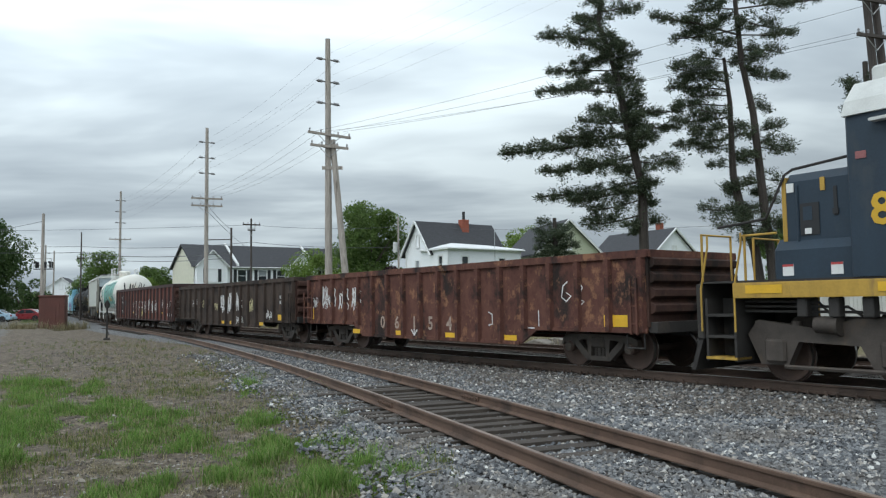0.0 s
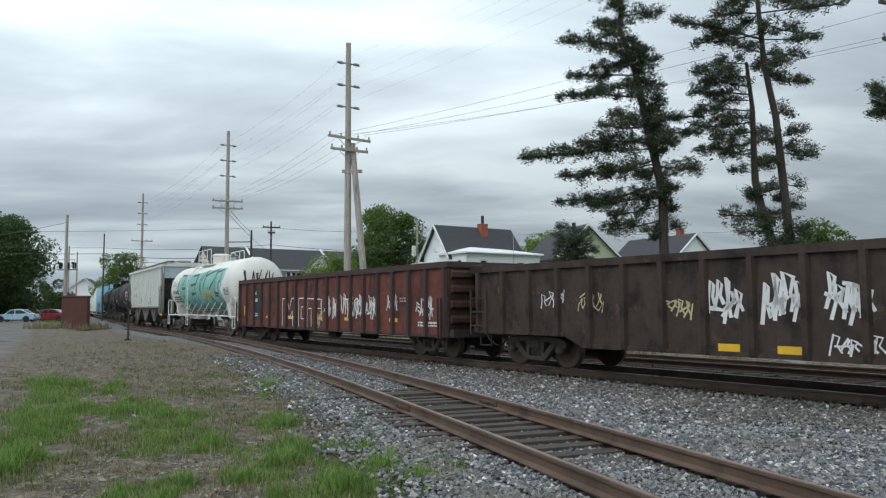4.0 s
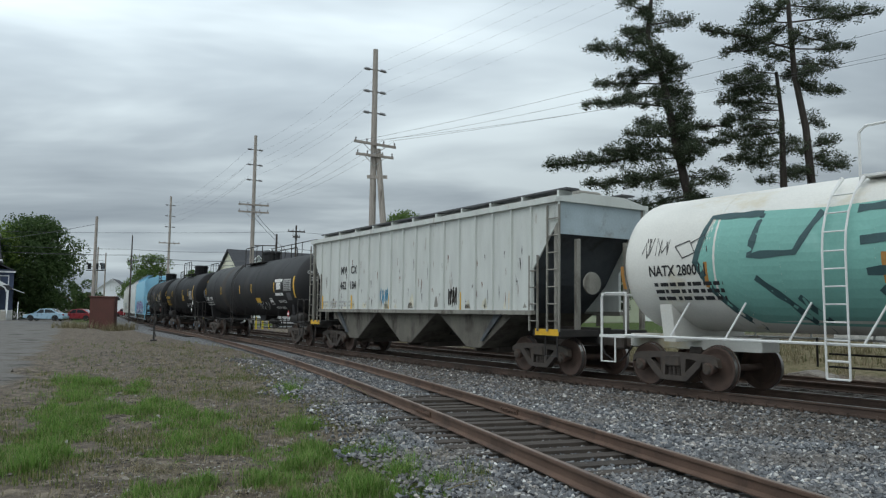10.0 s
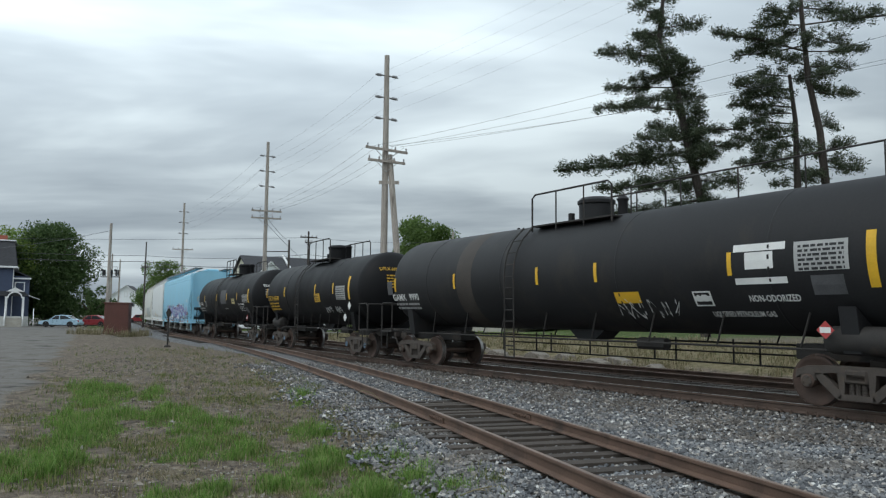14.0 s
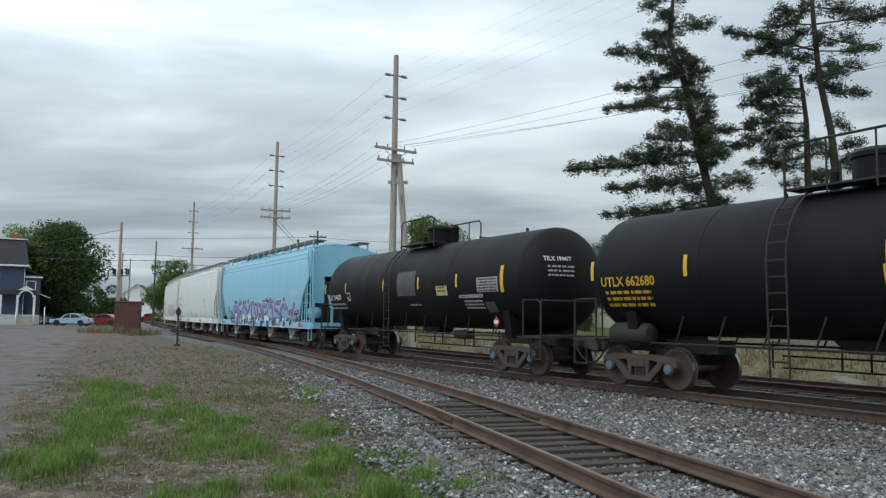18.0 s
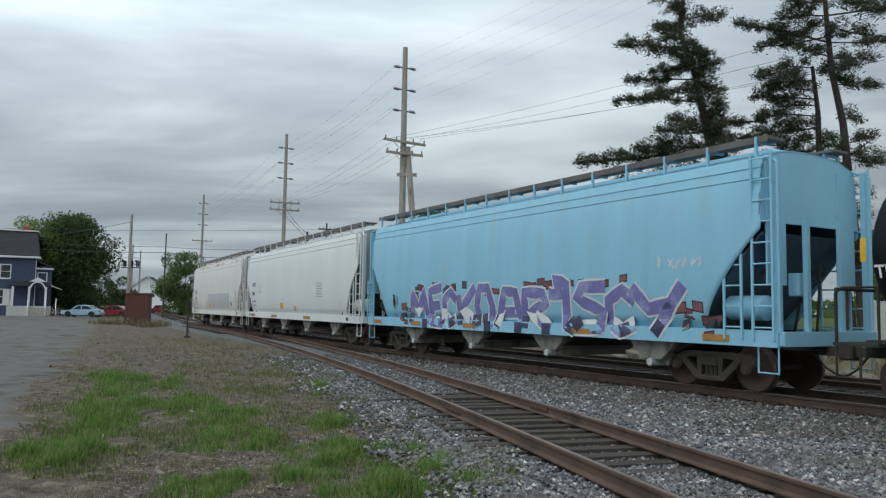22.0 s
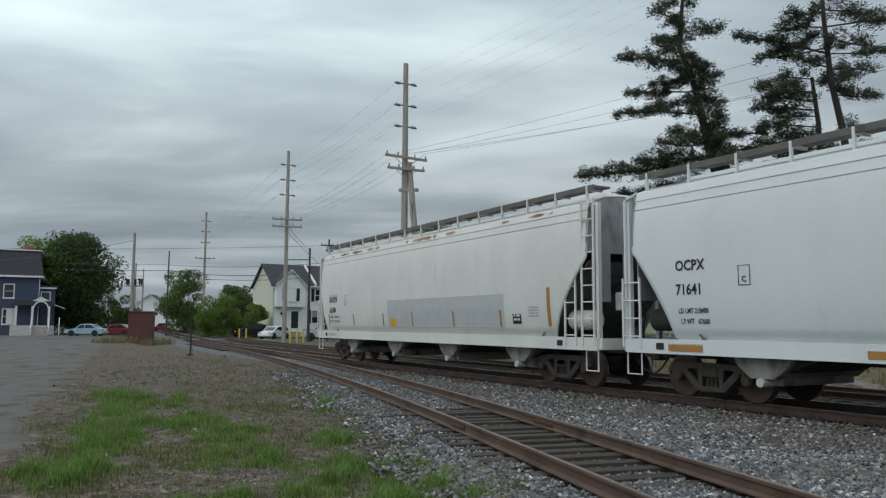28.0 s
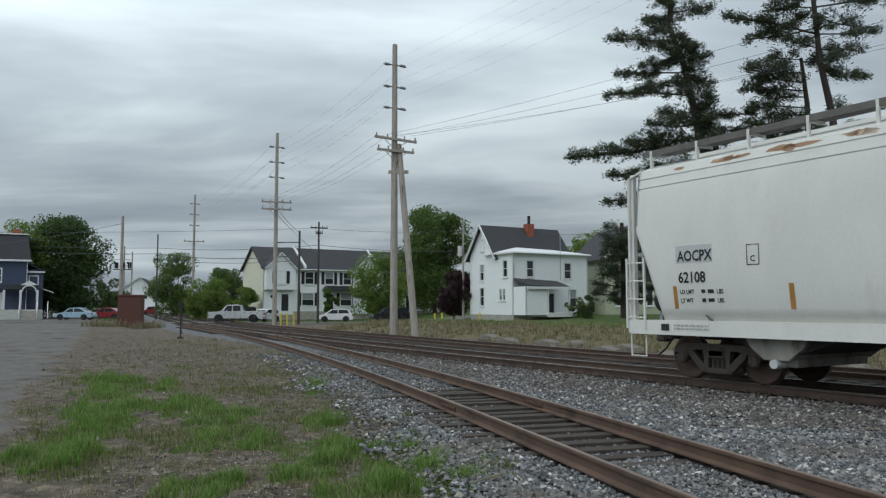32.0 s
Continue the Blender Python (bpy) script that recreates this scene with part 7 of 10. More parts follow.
def round_hopper(label, l, m, sill_m, dark_m, end_m, cut_front=1.35, cut_rear=1.1):
    c = thing("hopper_car", label, "hopper car", "cars of the train")
    h = l / 2 - 0.40
    hs = h - 0.30

    def low(x):
        """Lower edge of the side sheet: cut away in a curve at the ends."""
        d = hs - abs(x)
        cut = cut_front if x > 0 else cut_rear
        if d > cut:
            return 1.22
        return 1.32 + 1.85 * max(0.0, 1 - d / cut) ** 0.72

    xs = sorted(set([-hs, hs] + [s * (hs - k * 0.11) for s in (-1, 1) for k in range(14)] + list(np.linspace(-hs + 2.3, hs - 2.3, 11))))
    prof = HULL + [(-y, z) for y, z in HULL[-2::-1]]
    vs, n = [], len(prof)
    for x in xs:
        lo = low(x)
        for y, z in prof:
            zz = lo + (z - 1.22) * (4.12 - lo) / (4.12 - 1.22) if z < 4.12 else z
            yy = hull_y(zz) if z < 4.12 else abs(y)
            vs.append((x, -math.copysign(yy, y) if y else 0.0, zz))
    fs = [(j * n + i, j * n + i + 1, (j + 1) * n + i + 1, (j + 1) * n + i) for j in range(len(xs) - 1) for i in range(n - 1)]
    hull = part("hull", G().add(vs, fs), m, c, smooth=28)
    sol = hull.modifiers.new("thickness", "SOLIDIFY")
    sol.thickness, sol.offset = 0.03, -1
    for s in (-1, 1):
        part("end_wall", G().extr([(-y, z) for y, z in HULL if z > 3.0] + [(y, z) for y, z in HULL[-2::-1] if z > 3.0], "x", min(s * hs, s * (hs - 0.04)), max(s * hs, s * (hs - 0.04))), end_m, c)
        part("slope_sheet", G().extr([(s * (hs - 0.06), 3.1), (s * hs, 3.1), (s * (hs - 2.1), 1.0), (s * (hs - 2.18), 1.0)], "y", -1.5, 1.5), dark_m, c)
        part("end_sill", G().box(min(s * (hs - 2.4), s * h), max(s * (hs - 2.4), s * h), -0.55, 0.55, 0.85, 1.12, 0.02), M["under"], c)
        part("end_beam", G().box(s * h - 0.1, s * h + 0.1, -1.5, 1.5, 0.95, 1.22, 0.02), sill_m, c)
        for yy in (-1.42, -0.55, 0.55, 1.42):
            part("end_post", G().box(s * (h - 0.06) - 0.05, s * (h - 0.06) + 0.05, yy - 0.05, yy + 0.05, 1.2, 4.5 if abs(yy) > 1 else 3.4), m if abs(yy) > 1 else end_m, c)
        for y0, y1 in ((-1.42, -0.85), (0.85, 1.42)):
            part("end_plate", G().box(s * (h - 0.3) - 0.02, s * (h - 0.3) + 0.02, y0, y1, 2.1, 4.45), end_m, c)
        for yy in (-1, 1):
            ladder(c, s * h - 0.04 - s * 0.02, s * (h - 0.5), yy * 1.58, 1.05, 4.6 if s > 0 else 2.6, 0.40, m)
            if s > 0:
                ladder(c, s * (h - 0.75), s * (h - 1.15), yy * 1.58, 1.05, 2.9, 0.40, m)
            grab(c, [(s * (h - 0.02), yy * 1.5, 0.95), (s * (h - 0.02), yy * 1.5, 0.45), (s * (h - 0.45), yy * 1.5, 0.45), (s * (h - 0.45), yy * 1.5, 0.95)], sill_m, name="stirrup")
        xa, xb = sorted((s * (hs - 0.15), s * (hs - 1.15)))
        part("air_tank", G().rev([(xa, 0), (xa + 0.03, 0.18), (xa + 0.1, 0.25), (xb - 0.1, 0.25), (xb - 0.03, 0.18), (xb, 0)], 18, (0, -1.08, 1.66)), m if s > 0 else M["under"], c, smooth=40)
        part("valve_box", G().box(s * (hs - 0.05) - 0.12, s * (hs - 0.05) + 0.12, -0.55, -0.15, 1.9, 2.35, 0.02), m, c)
        part("brake_pipe", G().tube([(s * (hs - 0.3), -0.2, 1.1), (s * (hs - 0.1), -0.35, 1.6), (s * (hs - 0.05), -0.35, 1.95)], 0.03), M["under"], c)
        part("brake_rod", G().tube([(s * (hs - 0.2), 0.4, 1.1), (s * (hs - 0.15), 0.5, 2.6)], 0.025), M["under"], c)
        part("top_corner", G().tube([(s * hs, -1.4, 4.55), (s * h, -1.5, 4.4), (s * h, -1.5, 1.2)], 0.035).tube([(s * hs, 1.4, 4.55), (s * h, 1.5, 4.4), (s * h, 1.5, 1.2)], 0.035), m, c)
    part("side_sill", G().box(-h, h, -1.56, -1.44, 0.93, 1.24, 0.012).box(-h, h, 1.44, 1.56, 0.93, 1.24, 0.012), sill_m, c)
    wk = part("roof_walk", G().box(-hs, hs, -1.32, -0.8, 4.92, 4.97).box(-hs, hs, 0.8, 1.32, 4.92, 4.97).box(-hs, hs, -1.34, -1.31, 4.86, 4.99), M["roof_walk"], c)
    br = fix(G().extr([(-1.36, 4.56), (-1.30, 4.56), (-1.30, 4.86), (-0.85, 4.86), (-0.85, 4.915), (-1.30, 4.915), (-1.30, 4.98), (-1.36, 4.98)], "x", -0.025, 0.025).mesh("walk_bracket", m))
    k = 15
    for i in range(k):
        part("walk_bracket", br, None, wk, at=pose(-hs + 0.25 + (2 * hs - 0.5) * i / (k - 1), 0, 0))
        part("walk_bracket", br, None, wk, at=pose(-hs + 0.25 + (2 * hs - 0.5) * i / (k - 1), 0, 0, 0, 0, 180))
    part("hatch_cover", G().box(-hs + 0.5, hs - 0.5, -0.4, 0.4, 4.74, 4.93, 0.06), m, c)
    for i in range(4):
        x = (-1.5 + i) * hs * 0.43
        # bay colours hold the shade under the car as well as dirt
        bay = part("hopper_bay", G().extr([(x - 0.85, 1.22), (x + 0.85, 1.22), (x + 0.55, 0.75), (x + 0.26, 0.52), (x - 0.26, 0.52), (x - 0.55, 0.75)], "y", -1.35, 1.35, 0.02), M["hop_dirt_bay_shade"], c)
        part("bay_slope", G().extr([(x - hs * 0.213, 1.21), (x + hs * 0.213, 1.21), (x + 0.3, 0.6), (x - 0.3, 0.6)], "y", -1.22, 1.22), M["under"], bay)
        part("outlet_gate", G().box(x - 0.3, x + 0.3, -1.15, 1.15, 0.40, 0.56, 0.02), M["hop_dirt_bay_shade"], bay)
        part("outlet_cap", G().cyl((x, -1.42, 0.46), (x, -1.05, 0.46), 0.085, n=14), M["patch_grey"], bay, "round pale outlet cap")
    part("centre_sill", G().box(-h, h, -0.22, 0.22, 0.80, 1.15), M["under"], c)
    for s in (-1, 1):
        truck(c, s * (h - 1.95))
    couplers(c, l / 2)
    c["truck_x"] = h - 1.95

    def surf(u, v, lift=0.0):
        return (u, -(hull_y(v) if v > 1.26 else 1.56) - lift, v)

    return c, h, surf


def blue_hopper():
    l = 18.25
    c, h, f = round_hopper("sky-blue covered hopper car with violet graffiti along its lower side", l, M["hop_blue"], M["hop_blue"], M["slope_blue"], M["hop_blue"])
    rng = random.Random(41)
    # letter-like strokes, violet over white, running down over the sill
    forms = {
        "peak": [[(.08, 0), (.2, .95), (.5, .35), (.82, 1), (.95, 0)]],
        "comb": [[(.95, 1), (.2, .9), (.22, .05), (.95, .02)], [(.25, .48), (.8, .52)]],
        "hook": [[(.95, .75), (.6, 1), (.18, .75), (.15, .28), (.5, .02), (.95, .2)]],
        "fork": [[(.15, .9), (.2, 0)], [(1, 1.12), (.3, .5), (.6, .3), (.95, 0)]],
        "loop": [[(.2, 0), (.1, .5), (.3, .95), (.7, .95), (.9, .5), (.8, 0)], [(.5, .3), (.55, .1)]],
        "arch": [[(.02, 0), (.35, .95), (.75, .9), (.95, 0)], [(.25, .38), (.85, .4)]],
        "knee": [[(.1, 0), (.12, .98), (.75, .95), (.85, .65), (.3, .45), (.95, 0)]],
        "mast": [[(.05, .8), (.5, .75), (.3, 1.15), (.7, 1), (.65, .1), (.95, 0)]],
        "wave": [[(.95, .95), (.3, .95), (.12, .7), (.85, .42), (.8, .08), (.05, .05)]],
        "tail": [[(.05, .95), (.35, .5), (.75, .6), (.98, .98)], [(.75, .6), (.45, 0)]],
    }
    row = [("peak", -5.4, -4.15), ("comb", -4.15, -3.2), ("hook", -3.25, -2.35), ("fork", -2.4, -1.3), ("loop", -1.35, -0.35), ("arch", -0.25, 1.0), ("knee", 0.95, 2.2),
           ("mast", 2.1, 3.15), ("wave", 3.05, 4.3), ("hook", 4.15, 5.2), ("tail", 5.0, 6.6)]
    # a course of painted bricks behind the letters
    for k in range(46):
        edge = k > 30
        u = rng.uniform(-5.3, 6.5) if not edge else rng.choice((rng.uniform(-6.6, -5.4), rng.uniform(6.2, 7.2)))
        v = rng.uniform(1.85, 2.22) if not edge else rng.uniform(1.0, 1.6)
        w2, h2, sk = rng.uniform(0.2, 0.4), rng.uniform(0.13, 0.24), rng.uniform(-0.06, 0.06)
        blob(c, f, [(u, v), (u + w2, v + sk), (u + w2, v + sk + h2), (u, v + h2)], M["black_paint"], lift=0.003)
        blob(c, f, [(u + .025, v + .025), (u + w2 - .025, v + sk + .025), (u + w2 - .025, v + sk + h2 - .025), (u + .025, v + h2 - .025)], M["spray_brick"] if rng.random() < 0.8 else M["hatch"], lift=0.0045)
    for k, (name, u0, u1) in enumerate(row):
        v0, v1 = 1.08, 2.14 + 0.1 * math.sin(k * 1.9)
        lines = [[(u0 + (u1 - u0) * p, v0 + (v1 - v0) * q) for p, q in ln] for ln in forms[name]]
        strokes(c, f, lines, 0.40, M["spray_white"], lift=0.006 + 0.0005 * k)
        strokes(c, f, lines, 0.29, M["spray_violet"], label="violet spray-paint letter shape with white outline", lift=0.0125 + 0.0005 * k)
        for ln in lines:
            feet = [(p, q) for p, q in zip(ln, ln[1:] + ln[:-1]) if p[1] < v0 + 0.12]
            for p, q in feet[:2]:
                d = max(0.01, math.dist(p, q))
                e = (p[0] + (q[0] - p[0]) * min(1, 0.32 / d), p[1] + (q[1] - p[1]) * min(1, 0.32 / d))
                strokes(c, f, [[p, e]], 0.29, M["spray_navy"], lift=0.0195)
    strokes(c, f, scrawl(rng, 5.9, 2.5, 1.3, 0.22, 6), 0.035, M["spray_white"], lift=0.008, rng=rng)
    strokes(c, f, scrawl(rng, -6.7, 1.6, 0.4, 0.4, 3), 0.03, M["black_paint"], lift=0.008, rng=rng)
    for u in (-h + 0.5, -h + 3.4, -2.0, 3.0, h - 1.7):
        patch(c, f, u, u + 0.65, 1.0, 1.13, M["orange"], "reflector", lift=0.016)
    return c, l


def white_hopper(label, l, m, letters, number, seed, boxed):
    c, h, f = round_hopper(label, l, m, m, M["slope_shade_dirt"], M["end_shade_dirt"], 1.25, 0.62 if boxed else 1.1)
    rng = random.Random(seed)
    if boxed:
        patch(c, f, -h + 1.43, -h + 2.35, 2.42, 2.78, M["patch_grey"], "paint_patch", lift=0.004)
    lettering(c, f, letters, -h + (1.58 if not boxed else 1.48), 2.68 if not boxed else 2.46, 0.31, M["black_paint"], squash=0.9 if not boxed else 0.82)
    lettering(c, f, number, -h + (1.58 if not boxed else 1.48), 2.18 if not boxed else 2.02, 0.31, M["black_paint"], squash=0.9)
    if boxed:
        for txt, v in (("LD LMT", 1.79), ("LT WT", 1.61)):
            lettering(c, f, txt, -h + 1.50, v, 0.12, M["black_paint"], squash=0.9)
            bars(c, f, -h + 2.05, v + 0.01, 0.3, 1, 0.07, M["black_paint"])
            lettering(c, f, "LBS", -h + 2.42, v, 0.12, M["black_paint"], squash=0.9)
    else:
        lettering(c, f, "LD LMT 218400", -h + 1.62, 1.79, 0.15, M["black_paint"], squash=0.78)
        lettering(c, f, "LT WT   67600", -h + 1.66, 1.57, 0.15, M["black_paint"], squash=0.78)
    for a, b in ((2.32, 2.70),):
        g = [[(-h + 3.16, a), (-h + 3.42, a), (-h + 3.42, b), (-h + 3.16, b), (-h + 3.16, a)]]
        strokes(c, f, g, 0.02, M["black_paint"], "class_mark")
    lettering(c, f, "C", -h + 3.23, 2.38, 0.16, M["black_paint"])
    if boxed:
        for u in (-8.03, -5.35, -2.55, -0.2, 2.6, 5.25):
            patch(c, f, u, u + 0.10, 1.48, 1.95, M["orange"], "reflector")
        patch(c, f, 7.48, 7.62, 1.5, 2.5, M["orange"], "reflector")
    else:
        patch(c, f, 0.4, 0.75, 1.34, 1.6, M["tan"], "reflector", "small tan label")
        patch(c, f, h - 2.45, h - 2.1, 1.5, 1.85, M["spray_white"], "notice", "white paper notice")
    patch(c, f, -1.9, -1.4, 1.45, 1.75, M["yellow"], "warning_panel", "yellow stained label")
    if boxed:
        patch(c, f, 5.9, 6.3, 1.56, 1.83, M["black_paint"], "class_mark")
        bars(c, f, 5.96, 1.76, 0.28, 2, 0.06, M["white_paint"], 1.8)
        bars(c, f, 6.67, 1.98, 0.45, 4, 0.035, M["grey_paint"], 2.2)
    for u in (-h + 0.95, h - 1.5):
        patch(c, f, u, u + 0.22, 1.02, 1.16, M["black_paint"], "class_mark", lift=0.014)
    bars(c, f, -h + 1.3, 1.12, 0.9, 2, 0.035, M["grey_paint"], 2.0)
    return c, h, f, rng


def hopper_ocpx():
    l = 18.9
    c, h, f, rng = white_hopper("clean white covered hopper car with black lettering", l, M["hop_white"], "OCPX", "71641", 51, False)
    patch(c, f, -h + 1.3, -h + 2.2, 1.0, 1.13, M["orange"], "reflector", lift=0.016)
    patch(c, f, -h + 5.6, -h + 6.6, 1.0, 1.13, M["orange"], "reflector", lift=0.016)
    patch(c, f, 2.0, 3.0, 1.0, 1.13, M["orange"], "reflector", lift=0.016)
    bars(c, f, h - 5.2, 2.6, 0.8, 6, 0.045, M["grey_paint"], 2.6)
    return c, l


def hopper_aocpx():
    l = 19.5
    c, h, f, rng = white_hopper("weathered white covered hopper car with grey patches and rust streaks", l, M["hop_white_b"], "AOCPX", "62108", 52, True)
    patch(c, f, -2.1, 5.5, 1.42, 2.40, M["patch_grey"], "paint_patch", "large faded grey paint patch", lift=0.004)
    for _ in range(22):
        u, w2, h2 = rng.uniform(-h + 1.2, h - 1.5), rng.uniform(0.1, 0.6), rng.uniform(0.04, 0.10)
        pts = [(u + w2 * math.cos(k * 0.9) * rng.uniform(0.5, 1.2), 4.45 + h2 * math.sin(k * 0.9) * rng.uniform(0.4, 1.1)) for k in range(7)]
        blob(c, f, pts, M["rust_pale"], "rust_stain", lift=0.003)
    return c, l


# ---- the engine: it trails nose first, its cab over the nose ----
def engine():
    l = 20.6
    c = thing("locomotive", "dark blue diesel locomotive with yellow sill and white cab roof", "locomotive")
    h = l / 2 - 0.55
    part("frame_sill", G().box(-h + 0.72, h - 0.72, -1.5, 1.5, 1.52, 1.80, 0.02), M["loco_yellow"], c)
    part("deck", G().box(-h, h, -1.46, 1.46, 1.802, 1.84), M["under"], c)
    for i in range(5):
        u = -h + 1.0 + i * 2.3
        part("reflector", G().box(u, u + 0.7, -1.512, -1.502, 1.60, 1.75), M["yellow"], c)
    part("skirt", G().extr([(-1.3, 1.84), (1.3, 1.84), (1.3, 2.35), (1.12, 2.55), (-1.12, 2.55), (-1.3, 2.35)], "x", -h + 1.45, -h + 2.95, 0.04), M["loco_blue"], c)
    nose = [(-1.15, 1.84), (1.15, 1.84), (1.15, 3.56), (0.98, 3.72), (-0.98, 3.72), (-1.15, 3.56)]
    nz = part("short_hood", G().extr(nose, "x", -h + 1.58, -h + 2.9, 0.06), M["loco_blue"], c)
    part("hood_door", G().box(-h + 1.84, -h + 1.88, -1.18, -1.15, 2.5, 3.5, 0.01), M["loco_blue"], nz)
    part("door_recess", G().box(-h + 1.90, -h + 2.24, -1.166, -1.152, 2.6, 3.16), M["black_paint"], nz)
    part("recess_plate", G().box(-h + 1.96, -h + 2.12, -1.172, -1.167, 2.86, 3.1), M["loco_blue"], nz)
    part("recess_label", G().box(-h + 1.98, -h + 2.10, -1.174, -1.168, 2.62, 2.72), M["white_paint"], nz)
    part("hood_slot", G().box(-h + 2.05, -h + 2.86, -1.166, -1.151, 2.33, 2.42), M["black_paint"], nz)
    part("hood_vent", G().box(-h + 2.50, -h + 2.56, -1.166, -1.151, 2.9, 3.4), M["black_paint"], nz)
    part("number_plate", G().box(-h + 2.28, -h + 2.36, -1.17, -1.15, 3.35, 3.58), M["loco_yellow"], nz)
    part("hood_latch", G().box(-h + 2.48, -h + 2.58, -1.18, -1.15, 2.92, 3.02), M["black_paint"], nz)
    part("nose_stripe", G().box(-h + 1.56, -h + 1.66, -1.16, 1.16, 2.5, 3.66, 0.02), M["loco_yellow"], nz)
    part("nose_label", G().box(-h + 1.67, -h + 1.80, -1.17, -1.151, 3.38, 3.54), M["white_paint"], nz)
    part("nose_rail", G().tube([(-h + 2.95, -1.18, 3.88), (-h + 1.8, -1.18, 3.78), (-h + 1.65, -1.18, 3.7), (-h + 1.3, -1.25, 2.95), (-h + 0.35, -1.3, 2.86)], 0.025), M["under"], nz)
    cabp = [(-1.48, 1.84), (1.48, 1.84), (1.48, 4.45), (1.1, 4.85), (-1.1, 4.85), (-1.48, 4.45)]
    cb = part("cab", G().extr(cabp, "x", -h + 2.9, -h + 5.3, 0.03), M["loco_blue"], c)
    roof = [(-1.54, 4.46), (-1.42, 4.72), (-1.05, 5.08), (0, 5.18), (1.05, 5.08), (1.42, 4.72), (1.54, 4.46)]
    part("cab_roof", G().extr(roof, "x", -h + 2.86, -h + 5.4, 0.03), M["loco_white"], cb)
    part("roof_box", G().box(-h + 3.0, -h + 3.5, -0.7, -0.2, 5.1, 5.42, 0.04), M["loco_white"], cb, "pale grey box on the roof")
    part("awning", G().box(-h + 3.35, -h + 5.1, -1.66, -1.49, 4.28, 4.33, 0.01), M["loco_white"], cb)
    for a in (-h + 3.65, -h + 4.45):
        part("cab_window", G().box(a, a + 0.7, -1.50, -1.482, 3.45, 4.15), M["window"], cb)
        part("window_head", G().box(a - 0.05, a + 0.75, -1.495, -1.481, 4.15, 4.21), M["loco_blue"], cb)
        part("window_sill", G().box(a - 0.05, a + 0.75, -1.495, -1.481, 3.39, 3.45), M["loco_blue"], cb)
    for yy in (-1.0, 0.35):
        part("front_window", G().box(-h + 2.87, -h + 2.9, yy, yy + 0.65, 3.85, 4.35), M["window"], cb)
    f = flat_side(1.485)
    lettering(c, f, "8", -h + 3.24, 2.66, 0.72, M["yellow_letter"])
    bars(c, f, -h + 3.85, 2.68, 1.1, 1, 0.46, M["yellow_letter"])
    part("flag_decal", G().box(-h + 3.05, -h + 3.22, -1.492, -1.487, 3.74, 3.86), M["spray_brick"], cb, "small faded red and white decal")
    for u in (-h + 1.62, -h + 2.48):
        sign = part("warning_label", G().box(u, u + 0.2, -1.312, -1.302, 1.90, 2.10), M["white_paint"], nz)
        part("warning_band", G().box(u, u + 0.2, -1.316, -1.312, 2.06, 2.10), M["red"], sign)
    lh = [(-1.0, 1.84), (1.0, 1.84), (1.0, 4.2), (0.8, 4.4), (-0.8, 4.4), (-1.0, 4.2)]
    hood = part("long_hood", G().extr(lh, "x", -h + 5.35, h - 1.0, 0.05), M["loco_blue"], c)
    for i in range(8):
        u = -h + 5.9 + i * 1.4
        part("hood_door", G().box(u, u + 1.25, -1.02, -1.002, 2.0, 3.4, 0.01), M["loco_blue"], hood)
        part("roof_fan", G().cyl((u + 0.5, 0, 4.4), (u + 0.5, 0, 4.55), 0.5, n=16) if i > 3 else G().box(u, u + 0.8, -0.5, 0.5, 4.4, 4.5, 0.02), M["loco_blue"], hood)
    part("fuel_tank", G().extr([(-1.35, 1.3), (-1.2, 0.55), (1.2, 0.55), (1.35, 1.3)], "x", -2.6, 2.6, 0.05), M["under"], c)
    # end steps, plough and rails in yellow
    for s in (-1, 1):
        x0, x1 = sorted((s * (h - 0.05), s * (h + 0.1)))
        part("end_sheet", G().box(x0, x1, -1.45, 1.45, 0.75, 1.8, 0.02), M["under"], c)
        part("plough", G().extr([(s * (h + 0.1), 0.75), (s * (h + 0.3), 0.15), (s * (h + 0.2), 0.15), (s * h, 0.75)], "y", -1.4, 1.4), M["under"], c)
        for yy in (-1, 1):
            a, b = sorted((s * (h - 0.1), s * (h - 0.75)))
            st = part("step_well", G().box(a, a + 0.05, yy * 1.2 - 0.25, yy * 1.2 + 0.25, 0.35, 1.52).box(b - 0.05, b, yy * 1.2 - 0.25, yy * 1.2 + 0.25, 0.35, 1.52).box(a, b, yy * 1.2 - yy * 0.27 - 0.02, yy * 1.2 - yy * 0.27 + 0.02, 0.35, 1.52), M["under"], c)
            for z in (0.38, 0.78, 1.18):
                part("step", G().box(a, b, yy * 1.25 - 0.22, yy * 1.25 + 0.25, z, z + 0.05), M["loco_yellow"] if z < 0.5 else M["under"], st)
            for e in (a - 0.06, b):
                part("step_handrail", G().tube([(e, yy * 1.48, 0.9), (e, yy * 1.48, 1.7), (e + 0.16, yy * 1.46, 2.5), (e + 0.16, yy * 1.46, 2.72)], 0.02), M["loco_yellow"], c)
            rail = part("side_handrail", G().tube([(s * (h - 0.92), yy * 1.42, 2.66), (s * (h - 1.6), yy * 1.42, 2.66)], 0.02), M["loco_yellow"], c)
            part("rail_post", G().cyl((s * (h - 0.96), yy * 1.42, 1.82), (s * (h - 0.96), yy * 1.42, 2.68), 0.024, n=8), M["loco_yellow"], rail)
        for e in (-1.35, 0.4):
            part("end_handrail", G().tube([(s * h, e, 1.8), (s * h, e, 2.75), (s * h, e + 0.95, 2.75), (s * h, e + 0.95, 1.8)], 0.02), M["loco_yellow"], c)
    tx = h - 3.35
